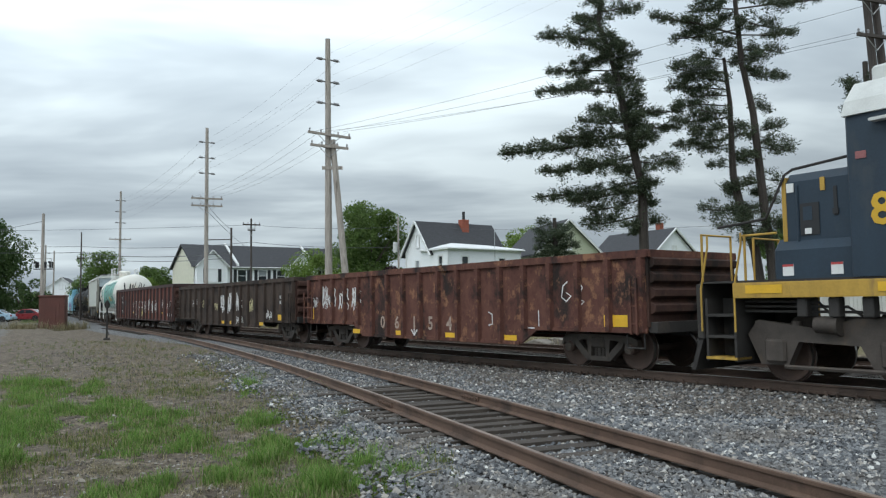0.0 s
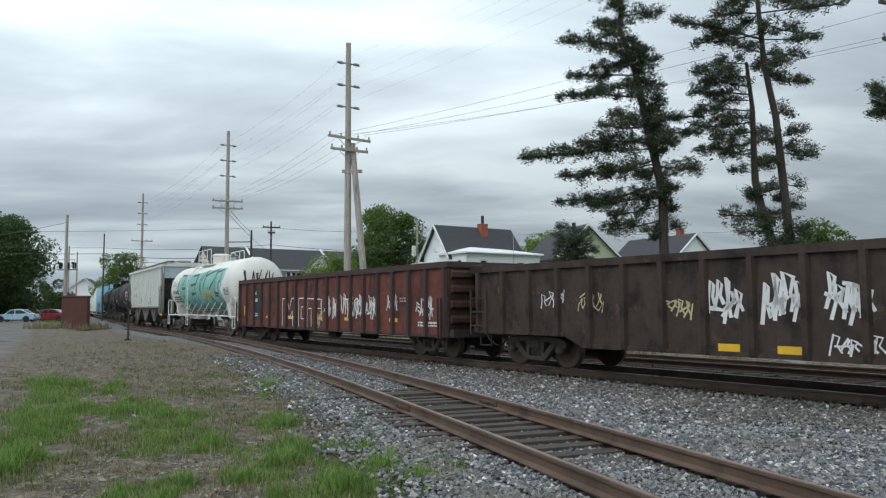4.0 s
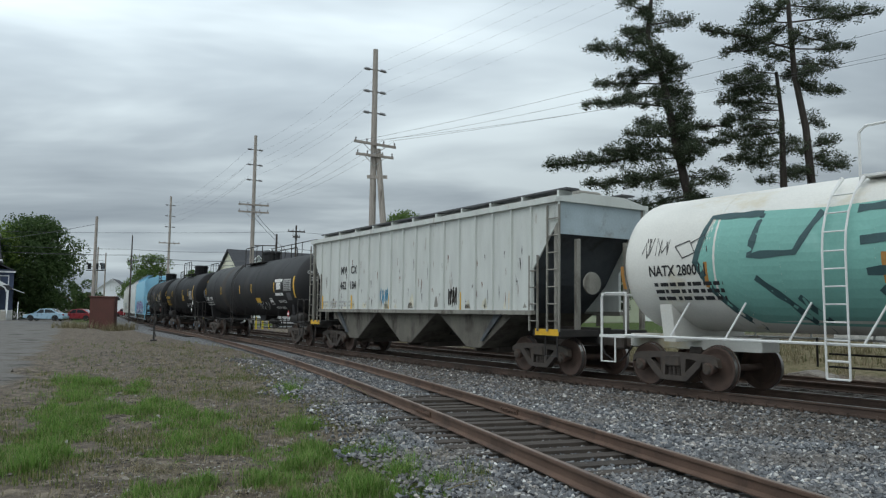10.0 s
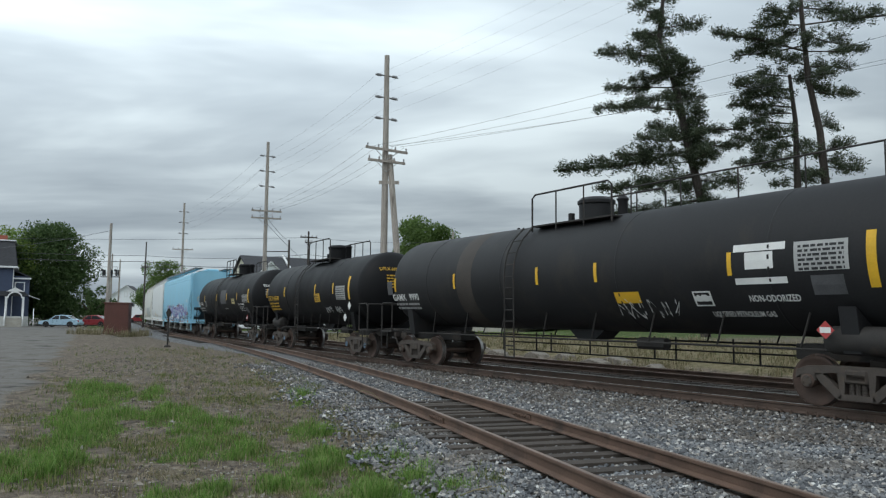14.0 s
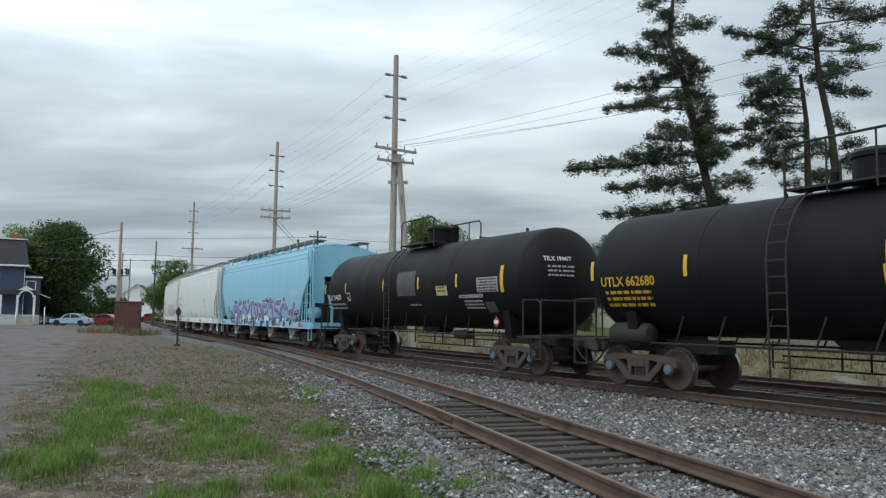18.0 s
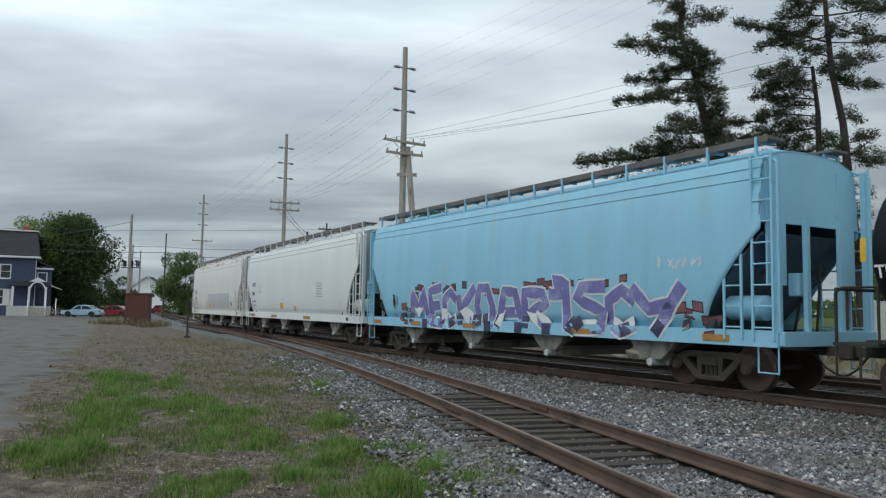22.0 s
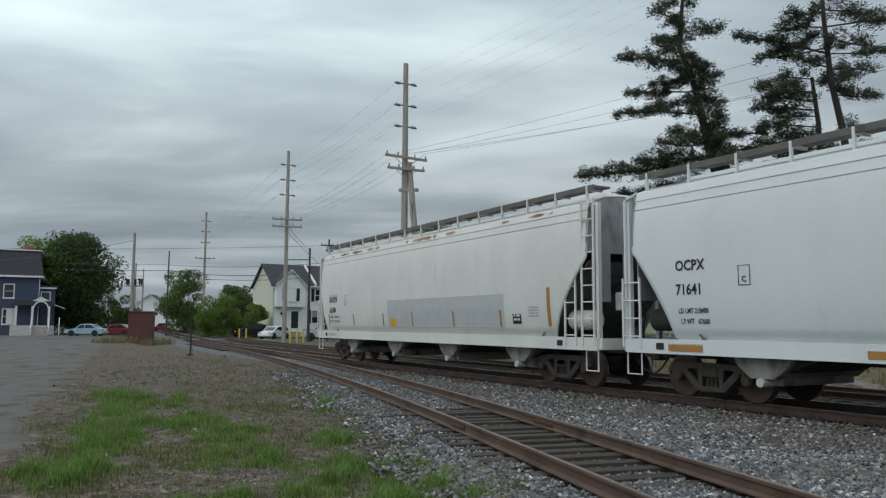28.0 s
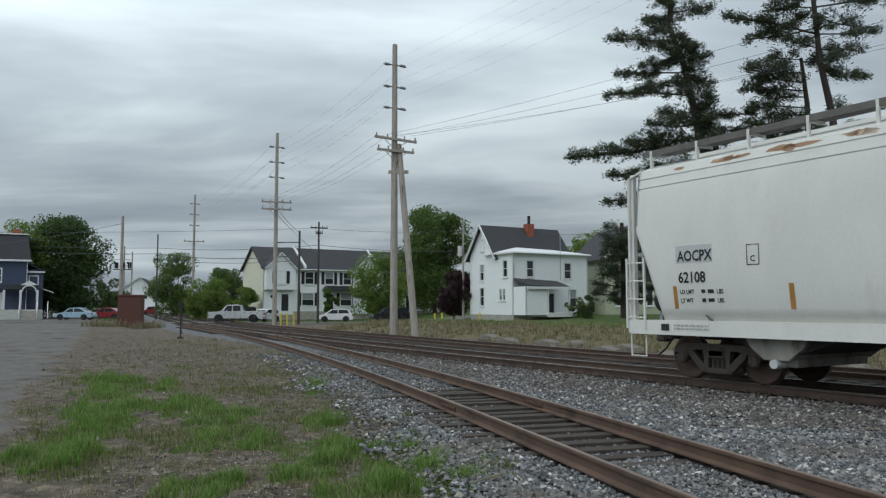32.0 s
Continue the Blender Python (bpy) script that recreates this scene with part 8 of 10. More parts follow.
    for s in (-1, 1):
        t = part("truck", G().box(-2.1, 2.1, -0.5, 0.5, 0.7, 1.15, 0.05), M["truck"], c, at=pose(s * tx, 0, 0))
        for yy in (-1.08, 1.08):
            g = G().extr([(-2.55, 0.85), (-2.35, 1.12), (-1.25, 0.98), (-0.55, 1.16), (0.55, 1.16), (1.25, 0.98), (2.35, 1.12), (2.55, 0.85), (2.3, 0.32), (1.78, 0.32), (1.58, 0.74), (0.52, 0.70), (0.32, 0.32), (-0.32, 0.32), (-0.52, 0.70), (-1.58, 0.74), (-1.78, 0.32), (-2.3, 0.32)], "y", yy - 0.09, yy + 0.09)
            part("sideframe", g, M["truck"], t)
            for dx in (-2.0, 0.0, 2.0):
                jb = part("journal_box", G().box(dx - 0.2, dx + 0.2, yy - 0.16, yy + 0.16, 0.36, 0.78, 0.04), M["truck"], t)
                for e in (dx - 0.35, dx + 0.35):
                    part("spring", G().cyl((e, yy, 0.75), (e, yy, 1.1), 0.09, n=10), M["truck"], t)
            for e in (-1.25, 0.8):
                part("brake_cylinder", G().rev([(e, 0.08), (e + 0.04, 0.14), (e + 0.36, 0.15), (e + 0.42, 0.19), (e + 0.46, 0.19)], 14, (0, yy * 1.14, 1.05)), M["truck"], t, smooth=40)
            part("brake_lever", G().tube([(-1.8, yy * 1.15, 0.3), (1.8, yy * 1.15, 0.3)], 0.04), M["truck"], t)
        for dx in (-2.0, 0.0, 2.0):
            w = part("wheelset", WHEELS["dull"], None, t, at=pose(dx, 0, 0.457))
            ROLLING.append((w, c, dx))
    for k in range(3):
        part("air_pipe", G().tube([(-h + 0.8, -1.2, 1.46 - 0.09 * k), (-h + 2.2 + k * 0.5, -1.25, 1.44 - 0.09 * k), (-h + 2.4 + k * 0.5, -1.2, 1.2)], 0.025), M["under"], c)
    for k in range(4):
        part("hanger", G().box(-h + 1.9 + k * 0.55, -h + 2.08 + k * 0.55, -1.42, -1.2, 1.18, 1.52, 0.02), M["under"], c)
    part("roof_horn", G().cyl((-h + 4.1, 0.2, 5.1), (-h + 4.1, 0.2, 5.35), 0.05).cyl((-h + 3.9, 0.1, 5.32), (-h + 4.4, 0.1, 5.32), 0.07, 0.12), M["steel"], cb)
    couplers(c, l / 2)
    c["truck_x"] = tx
    return c, l


TRAIN = []


def make_train():
    """Cars from the engine backwards; each is coupled to the last."""
    front = 96.4
    c, l = engine()
    TRAIN.append((c, front + l / 2))
    for make in (gondola_one, gondola_two, gondola_three, white_tank, ribbed_hopper, black_tank_long, black_tank_short, black_tank_third, blue_hopper, hopper_ocpx, hopper_aocpx):
        c, l = make()
        TRAIN.append((c, front - l / 2))
        front -= l


make_train()

# ---- beyond the tracks: poles, wires, houses, trees, vehicles ----
B31 = radians(31)
T = dict(
    white_wall=mat("white_clapboard", (0.84, 0.86, 0.88), 0.7, 0, 0.06, 2, 30, 0.05, None, 0, 1, (1, 1, 8)),
    cream_wall=mat("cream_siding", (0.70, 0.69, 0.56), 0.8, 0, 0.08, 2, 30, 0.05),
    green_wall=mat("pale_green_siding", (0.42, 0.45, 0.33), 0.8, 0, 0.08, 2, 30, 0.05),
    blue_wall=mat("dark_blue_siding", (0.060, 0.078, 0.130), 0.75, 0, 0.12, 2, 30, 0.05),
    shingle=mat("dark_grey_shingles", (0.055, 0.056, 0.062), 0.9, 0, 0.3, 3, 20, 0.3, None, 0, 1, (1, 1, 4)),
    white_trim=mat("white_trim_paint", (0.74, 0.75, 0.75), 0.6, 0, 0.05),
    white_roof=mat("white_flat_roofing", (0.78, 0.79, 0.80), 0.6, 0, 0.06),
    shutter=mat("black_shutter_paint", (0.02, 0.022, 0.026), 0.6, 0, 0.1),
    brick=mat("red_chimney_brick", (0.28, 0.085, 0.055), 0.9, 0, 0.25, 6, 40, 0.3),
    door=mat("dark_front_door", (0.03, 0.03, 0.033), 0.5, 0, 0.1),
    curtain=mat("pale_window_blind", (0.30, 0.32, 0.34), 0.7, 0, 0.15, 2, 10, 0),
    cabinet=mat("brown_steel_cabinet", (0.125, 0.052, 0.042), 0.7, 0, 0.15, 1.5, 25, 0.08),
    bark=mat("grey_brown_bark", (0.095, 0.078, 0.062), 0.95, 0, 0.35, 3, 25, 0.6, None, 0, 1, (3, 3, 0.6)),
    pine_bark=mat("dark_pine_bark", (0.052, 0.044, 0.038), 0.95, 0, 0.35, 3, 25, 0.6, None, 0, 1, (3, 3, 0.6)),
    tyre=mat("black_rubber", (0.02, 0.02, 0.021), 0.85, 0, 0.1),
    alloy=mat("silver_wheel", (0.45, 0.46, 0.47), 0.4, 0.7, 0.1),
    silver=mat("silver_car_paint", (0.60, 0.61, 0.62), 0.3, 0.4, 0.05, bump=0),
    skyblue=mat("pale_blue_car_paint", (0.34, 0.49, 0.60), 0.3, 0.2, 0.05, bump=0),
    carred=mat("dark_red_car_paint", (0.24, 0.03, 0.035), 0.3, 0.1, 0.05, bump=0),
    carwhite=mat("white_car_paint", (0.72, 0.73, 0.74), 0.3, 0, 0.05, bump=0),
    carblack=mat("black_car_paint", (0.02, 0.021, 0.024), 0.25, 0, 0.05, bump=0),
    road=mat("grey_asphalt_road", (0.14, 0.135, 0.13), 0.9, 0, 0.15, 1.5, 40, 0.2),
    yellow_post=mat("yellow_bollard_paint", (0.62, 0.48, 0.05), 0.6, 0, 0.15),
    board=mat("grey_white_fence_board", (0.46, 0.46, 0.43), 0.85, 0, 0.2, 2, 30, 0.15, None, 0, 1, (1, 1, 0.3), per_object=0.12),
    lamp_glass=mat("clear_lamp_glass", (0.55, 0.55, 0.52), 0.2, 0, 0.05, bump=0),
    tail_glass=mat("red_lamp_glass", (0.30, 0.02, 0.02), 0.25, 0, 0.05, bump=0),
)


def red_glow():
    m = bpy.data.materials.new("lit_red_signal_lens")
    m.use_nodes = True
    b = m.node_tree.nodes["Principled BSDF"]
    b.inputs["Base Color"].default_value = (0.5, 0.02, 0.02, 1)
    b.inputs["Emission Color"].default_value = (1.0, 0.06, 0.05, 1)
    b.inputs["Emission Strength"].default_value = 6.0
    return m


# ---- poles ----
ARM_TURN = radians(20)


def pole(label, x, y, z1, r=0.17, m=None, arms=(), short=(), brace=None, lean=0.0, group="utility poles"):
    """arms: (height, width) of crossarms with insulators. short: heights of paired stand-off insulators."""
    z0 = height(x, y)
    p = thing("utility_pole", label, "utility pole", group, pose(x, y, z0, 0, lean, 0))
    hgt = z1 - z0
    m = m or M["pole_wood"]
    part("shaft", G().cyl((0, 0, -0.4), (0, 0, hgt), r, r * 0.62, 12), m, p)
    c, s = math.cos(ARM_TURN), math.sin(ARM_TURN)
    for h, w, tilt in arms:
        a = h - z0
        at = Matrix.Translation((0, 0, a)) @ Matrix.Rotation(ARM_TURN, 4, "Z") @ Matrix.Rotation(radians(tilt), 4, "Y")
        arm = part("crossarm", G().box(-w / 2, w / 2, -r - 0.10, -r + 0.02, -0.07, 0.07, 0.01), m, p, at=at)
        part("arm_brace", G().tube([(-w * 0.28, -r - 0.05, -0.05), (0, -r - 0.02, -0.62), (w * 0.28, -r - 0.05, -0.05)], 0.02), M["steel"], arm)
        for k in (-0.46, -0.2, 0.2, 0.46):
            part("insulator", G().rev([(0.06, 0.02), (0.10, 0.055), (0.15, 0.035), (0.2, 0.06), (0.27, 0.025), (0.28, 0)], 8, (k * w, -r - 0.04, 0), "z"), M["porcelain"], arm)
    for h in short:
        a = h - z0
        for k in (-1, 1):
            q = part("standoff", G().cyl((k * 0.1, 0, 0), (k * 0.72, 0, -0.04 * k - 0.02), 0.05, 0.035, 8).cyl((k * 0.34, 0, 0), (k * 0.64, 0, -0.03 * k), 0.085, 0.085, 10), M["porcelain"], p, at=Matrix.Translation((0, 0, a)) @ Matrix.Rotation(ARM_TURN, 4, "Z"))
    if brace:
        bx, by, zb, zt = brace
        part("brace_pole", G().cyl((bx - x, by - y, height(bx, by) - z0 - 0.4), (0.25, 0.05, zt - z0), r * 0.92, r * 0.7, 12), m, p)
        part("brace_bolt_plate", G().box(-0.35, 0.85, -0.2, -0.13, zt - z0 - 1.8, zt - z0 - 1.6).box(-0.3, 0.6, -0.2, -0.13, zt - z0 - 0.5, zt - z0 - 0.32), m, p)
    return p


P1 = pole("tall weathered wooden pole with stacked insulators and leaning brace", -2.9, 45, 17.3, 0.24, None, ((11.45, 2.6, 4), (10.75, 2.3, 2)), (16.05, 14.7, 13.4), (-1.55, 44.2, 0, 11.2))
P2 = pole("tall weathered wooden pole with stacked insulators", -15.2, 69, 17.4, 0.22, None, ((11.0, 2.7, 0), (10.35, 2.7, 0)), (16.1, 14.7, 13.3))
P3 = pole("tall weathered wooden pole with stacked insulators", -36.7, 112, 18.0, 0.22, None, ((11.1, 2.9, 0),), (16.7, 15.1, 13.5))
pole("plain bare wooden pole beside a brown cabinet", -30.4, 72, 10.1, 0.19)
pole("thin dark wooden pole", -39.4, 105, 11.5, 0.13, M["pole_dark"], ((8.0, 0.9, 0),))
pole("dark wooden pole with a short crossarm", -13.9, 85, 11.0, 0.15, M["pole_dark"], ((10.3, 1.9, 0), (9.7, 0.8, 0)))
P6 = pole("dark wooden pole carrying a side bracket", -15.1, 80, 9.5, 0.16, M["pole_dark"])
part("side_bracket", G().tube([(0, 0, 8.6), (-2.6, 0.2, 8.6)], 0.05), M["pole_dark"], P6)
pole("far wooden pole with crossarms", -58.6, 140, 12.6, 0.2, M["pole_wood"], ((9.0, 2.4, 0),), (11.2,))
pole("far bare wooden utility pole", -59.6, 146, 12.0, 0.18, M["pole_wood"])
P8 = pole("wooden pole with a pale transformer can", 2.2, 83, 10.9, 0.14)
part("transformer", G().rev([(7.2, 0.22), (7.25, 0.25), (8.2, 0.25), (8.3, 0.2)], 14, (-0.35, -0.2, 0), "z"), M["loco_white"], P8, "pale grey transformer can")
PR = pole("leaning double wooden pole with insulators near the tracks", 22.2, 31.0, 15.5, 0.24, M["pole_dark"], ((12.8, 2.4, 0), (14.4, 2.4, 0)), lean=-3)
part("second_shaft", G().cyl((0.75, 0.2, -0.4), (0.45, 0.1, 14.6), 0.22, 0.15, 12), M["pole_dark"], PR)


def wire(a, b, sag, r=0.012, name="overhead_wire", label="thin dark overhead wire"):
    n = 14
    pts = [(a[0] + (b[0] - a[0]) * i / n, a[1] + (b[1] - a[1]) * i / n, a[2] + (b[2] - a[2]) * i / n - 4 * sag * (i / n) * (1 - i / n)) for i in range(n + 1)]
    w = thing(name, label, "wire", "overhead wires", g=G().tube(pts, r, 4), material=M["wire"])
    return w


for hz, k in ((16.05, -0.7), (14.7, -0.7), (13.4, -0.7), (16.05, 0.7), (14.7, 0.7)):
    wire((-36.7 + k, 112, hz + 0.5), (-15.2 + k, 69, hz), 0.8, 0.006)
    wire((-15.2 + k, 69, hz), (-2.9 + k, 45, hz), 0.45, 0.004)
    wire((-2.9 + k, 45, hz), (21 + k, 18, hz + 3.5), 0.5, 0.0025)
for k in (-1.2, -0.5, 0.5, 1.2):
    wire((-15.2 + k, 69, 11.2), (-2.9 + k, 45, 11.7), 0.5, 0.006)
for k, dz in ((-0.9, 15.0), (0.3, 14.4), (0.9, 13.4), (-0.3, 12.9)):
    wire((-2.9 + k, 45, 11.7), (21.6 + k, 31, dz), 0.35, 0.008)
for (a, b, s, r) in (
        ((-75, 100, 10.6), (-39.4, 105, 9.6), 0.4, 0.03), ((-39.4, 105, 9.6), (-13.9, 85, 8.4), 0.4, 0.03),
        ((-75, 100, 10.0), (-39.4, 105, 8.8), 0.5, 0.045), ((-39.4, 105, 8.8), (-15.1, 80, 6.9), 0.5, 0.045),
        ((-39.4, 105, 8.2), (-15.1, 80, 6.4), 0.5, 0.035), ((-80, 100, 11.8), (-13.9, 85, 10.3), 0.5, 0.02),
        ((-13.9, 85, 10.3), (2.2, 83, 9.8), 0.3, 0.02), ((2.2, 83, 9.8), (40, 78, 9.4), 0.5, 0.02), ((-13.9, 85, 8.4), (2.2, 83, 7.6), 0.3, 0.03),
        ((-30.4, 72, 9.4), (-56, 92, 9.0), 0.3, 0.02), ((-15.2, 69, 10.0), (-13.9, 85, 7.4), 0.2, 0.02), ((-15.2, 69, 10.6), (-15.1, 80, 9.3), 0.2, 0.02)):
    wire(a, b, s, r, label="dark cable strung across the street")


# ---- houses ----
def wall_panel(g, w, h, holes, thick, z0=0.0):
    """A wall w wide in x from 0, h high, its outer face at y = 0, with openings (x0, x1, z0, z1) cut through it."""
    xs = sorted({0.0, w} | {v for q in holes for v in q[:2]})
    zs = sorted({z0, h} | {v for q in holes for v in q[2:]})
    for a, b in zip(xs[:-1], xs[1:]):
        run = None
        for c, d in zip(zs[:-1], zs[1:]):
            mx, mz = (a + b) / 2, (c + d) / 2
            if any(q[0] < mx < q[1] and q[2] < mz < q[3] for q in holes):
                if run:
                    g.box(a, b, 0, thick, *run)
                run = None
            else:
                run = (run[0] if run else c, d)
        if run:
            g.box(a, b, 0, thick, *run)


def window_in(house, at, q, shutters=False, trim=None, bars_v=1):
    trim = trim or T["white_trim"]
    x0, x1, z0, z1 = q
    fr = G()
    ring(fr, [(x0 - 0.1, z0 - 0.1), (x1 + 0.1, z0 - 0.1), (x1 + 0.1, z1 + 0.1), (x0 - 0.1, z1 + 0.1)], [(x0 + 0.03, z0 + 0.03), (x1 - 0.03, z0 + 0.03), (x1 - 0.03, z1 - 0.03), (x0 + 0.03, z1 - 0.03)], "y", -0.05, 0.06)
    w = part("window", fr, trim, house, at=at)
    part("pane", G().box(x0, x1, 0.07, 0.085, z0, z1), M["window"], w)
    if int(x0 * 10 + z0 * 7) % 3 == 0:
        part("blind", G().box(x0 + 0.02, x1 - 0.02, 0.058, 0.066, (z0 + z1) / 2 + 0.05, z1 - 0.02), T["curtain"], w)
    part("meeting_rail", G().box(x0, x1, 0.03, 0.06, (z0 + z1) / 2 - 0.03, (z0 + z1) / 2 + 0.03), trim, w)
    part("sill", G().box(x0 - 0.14, x1 + 0.14, -0.1, 0.02, z0 - 0.16, z0 - 0.1), trim, w)
    if shutters:
        for a, b in ((x0 - 0.55, x0 - 0.12), (x1 + 0.12, x1 + 0.55)):
            part("shutter", G().box(a, b, -0.035, -0.005, z0 - 0.05, z1 + 0.05, 0.01), T["shutter"], w)


def frame_at(x, y, z, turn):
    return Matrix.Translation((x, y, z)) @ Matrix.Rotation(turn, 4, "Z")


def gable_roof(g, l, w, z, rise, over=0.35, th=0.16):
    """Ridge along x from 0 to l, span w in y from 0."""
    for s in (0, 1):
        y0, y1 = (-over, w / 2) if s == 0 else (w + over, w / 2)
        k = rise / (w / 2)
        za = z - over * k
        g.add([(-over, y0, za), (l + over, y0, za), (l + over, y1, z + rise), (-over, y1, z + rise),
               (-over, y0, za + th), (l + over, y0, za + th), (l + over, y1, z + rise + th), (-over, y1, z + rise + th)],
              [(0, 1, 2, 3), (7, 6, 5, 4), (0, 4, 5, 1), (1, 5, 6, 2), (2, 6, 7, 3), (3, 7, 4, 0)])


def white_house():
    """Clapboard house: a steep gabled wing, a flat-hipped addition at its corner and a small porch."""
    x, y, z = 6.98, 76.0, 0.70
    hs = thing("house", "white two-storey clapboard house with dark gabled roof and small porch", "house", "houses", frame_at(x, y, z, B31))
    # local x runs along the front to the right and back, local y back along the gable side
    hh = 6.15
    front = [(1.7, 2.55, 3.85, 5.45), (6.6, 7.5, 3.75, 5.35), (7.3, 8.2, 0.85, 2.6), (0.7, 1.1, 1.1, 2.5), (4.2, 5.2, 0.1, 2.15)]
    g = G()
    wall_panel(g, 9.6, hh, front, 0.2)
    part("front_wall", g, T["white_wall"], hs)
    for q in front[:4]:
        window_in(hs, Matrix(), q)
    part("porch_door", G().box(4.22, 5.18, 0.08, 0.13, 0.12, 2.13, 0.01), T["door"], hs)
    # the side wall to the left: local frame turned a quarter
    side = Matrix.Translation((0, 7.85, 0)) @ Matrix.Rotation(radians(-90), 4, "Z")
    sw = [(2.0, 2.7, 3.6, 5.25), (6.2, 6.9, 3.85, 5.5), (2.0, 2.7, 0.95, 2.8), (5.55, 5.95, 1.5, 2.6), (6.15, 6.55, 1.5, 2.6)]
    g = G()
    wall_panel(g, 7.85, hh, sw, 0.2)
    part("side_wall", g, T["white_wall"], hs, at=side)
    for q in sw:
        window_in(hs, side, q)
    part("gable", G().extr([(0.0, hh), (4.9, hh), (2.45, 9.35)], "y", 0.0, 0.2), T["white_wall"], hs, at=side)
    window_in(hs, side @ Matrix.Translation((0, -0.02, 0)), (2.2, 2.7, 6.75, 7.9))
    part("back_walls", G().box(0.2, 9.6, 7.65, 7.85, 0, hh).box(9.4, 9.6, 0.2, 7.65, 0, hh), T["white_wall"], hs)
    g = G()
    gable_roof(g, 9.8, 4.9, hh, 3.15, 0.4)
    part("gable_roof", g, T["shingle"], hs, at=Matrix.Translation((0, 2.95, 0)))
    for yy, s in ((2.95, -1), (7.85, 1)):
        a, b = (-0.45, yy + s * 0.4, hh - 0.5), (-0.45, 5.4, hh + 3.25)
        part("rake_board", G().tube([a, b], 0.11, 4), T["white_trim"], hs)
    e = 0.35
    part("flat_roof", G().add([(-e, -e, hh), (9.6 + e, -e, hh), (9.6 + e, 4.8, hh), (-e, 4.8, hh), (-e, -e, hh + 0.18), (9.6 + e, -e, hh + 0.18), (9.6 + e, 4.8, hh + 0.18), (-e, 4.8, hh + 0.18), (2.4, 2.6, hh + 0.85), (7.2, 2.6, hh + 0.75)],
                              [(0, 1, 2, 3), (0, 4, 5, 1), (1, 5, 6, 2), (2, 6, 7, 3), (3, 7, 4, 0), (4, 8, 9, 5), (5, 9, 6), (6, 9, 8, 7), (7, 8, 4)]), T["white_roof"], hs)
    part("gutter", G().tube([(-e, -e - 0.06, hh + 0.06), (9.6 + e, -e - 0.06, hh + 0.06)], 0.07), T["white_trim"], hs)
    for px, py in ((-0.06, -0.06), (9.62, -0.06), (-0.06, 7.6)):
        part("downpipe", G().tube([(px, py, hh), (px, py, 0.1)], 0.05), T["white_trim"], hs)
    ch = part("chimney", G().box(5.4, 6.3, 4.6, 5.4, hh + 2.1, hh + 3.7, 0.02), T["brick"], hs, "red brick chimney")
    part("chimney_pot", G().cyl((5.85, 5.0, hh + 3.7), (5.85, 5.0, hh + 4.6), 0.16, n=10), M["black_paint"], ch)
    part("mast_pipe", G().tube([(6.0, -0.1, 3.6), (6.0, -0.1, hh + 2.3)], 0.03), M["steel"], hs)
    # porch on the front near the corner
    pr = part("porch_roof", G().add([(0.0, -2.3, 2.85), (5.6, -2.3, 2.65), (5.6, 0.0, 3.35), (0.0, 0.0, 3.55), (0.0, -2.3, 2.97), (5.6, -2.3, 2.77), (5.6, 0.0, 3.47), (0.0, 0.0, 3.67)],
                                    [(0, 1, 2, 3), (7, 6, 5, 4), (0, 4, 5, 1), (1, 5, 6, 2), (2, 6, 7, 3), (3, 7, 4, 0)]), T["shingle"], hs)
    part("porch_fascia", G().box(0.0, 5.65, -2.36, -2.3, 2.55, 2.8), T["white_trim"], pr)
    part("porch_wall", G().box(0.02, 2.6, -2.1, -1.95, 0, 2.7).box(0.02, 0.14, -2.1, 0, 0, 2.8), T["white_wall"], pr)
    for px in (2.7, 5.4):
        part("porch_post", G().box(px - 0.07, px + 0.07, -2.2, -2.06, 0, 2.65), T["white_trim"], pr)
    part("porch_floor", G().box(2.6, 6.2, -2.4, 0, -0.2, 0.22), T["white_trim"], pr)
    part("foundation", G().box(0.03, 9.55, 0.03, 7.8, -0.8, 0.0), M["concrete"], hs)
    return hs


white_house()


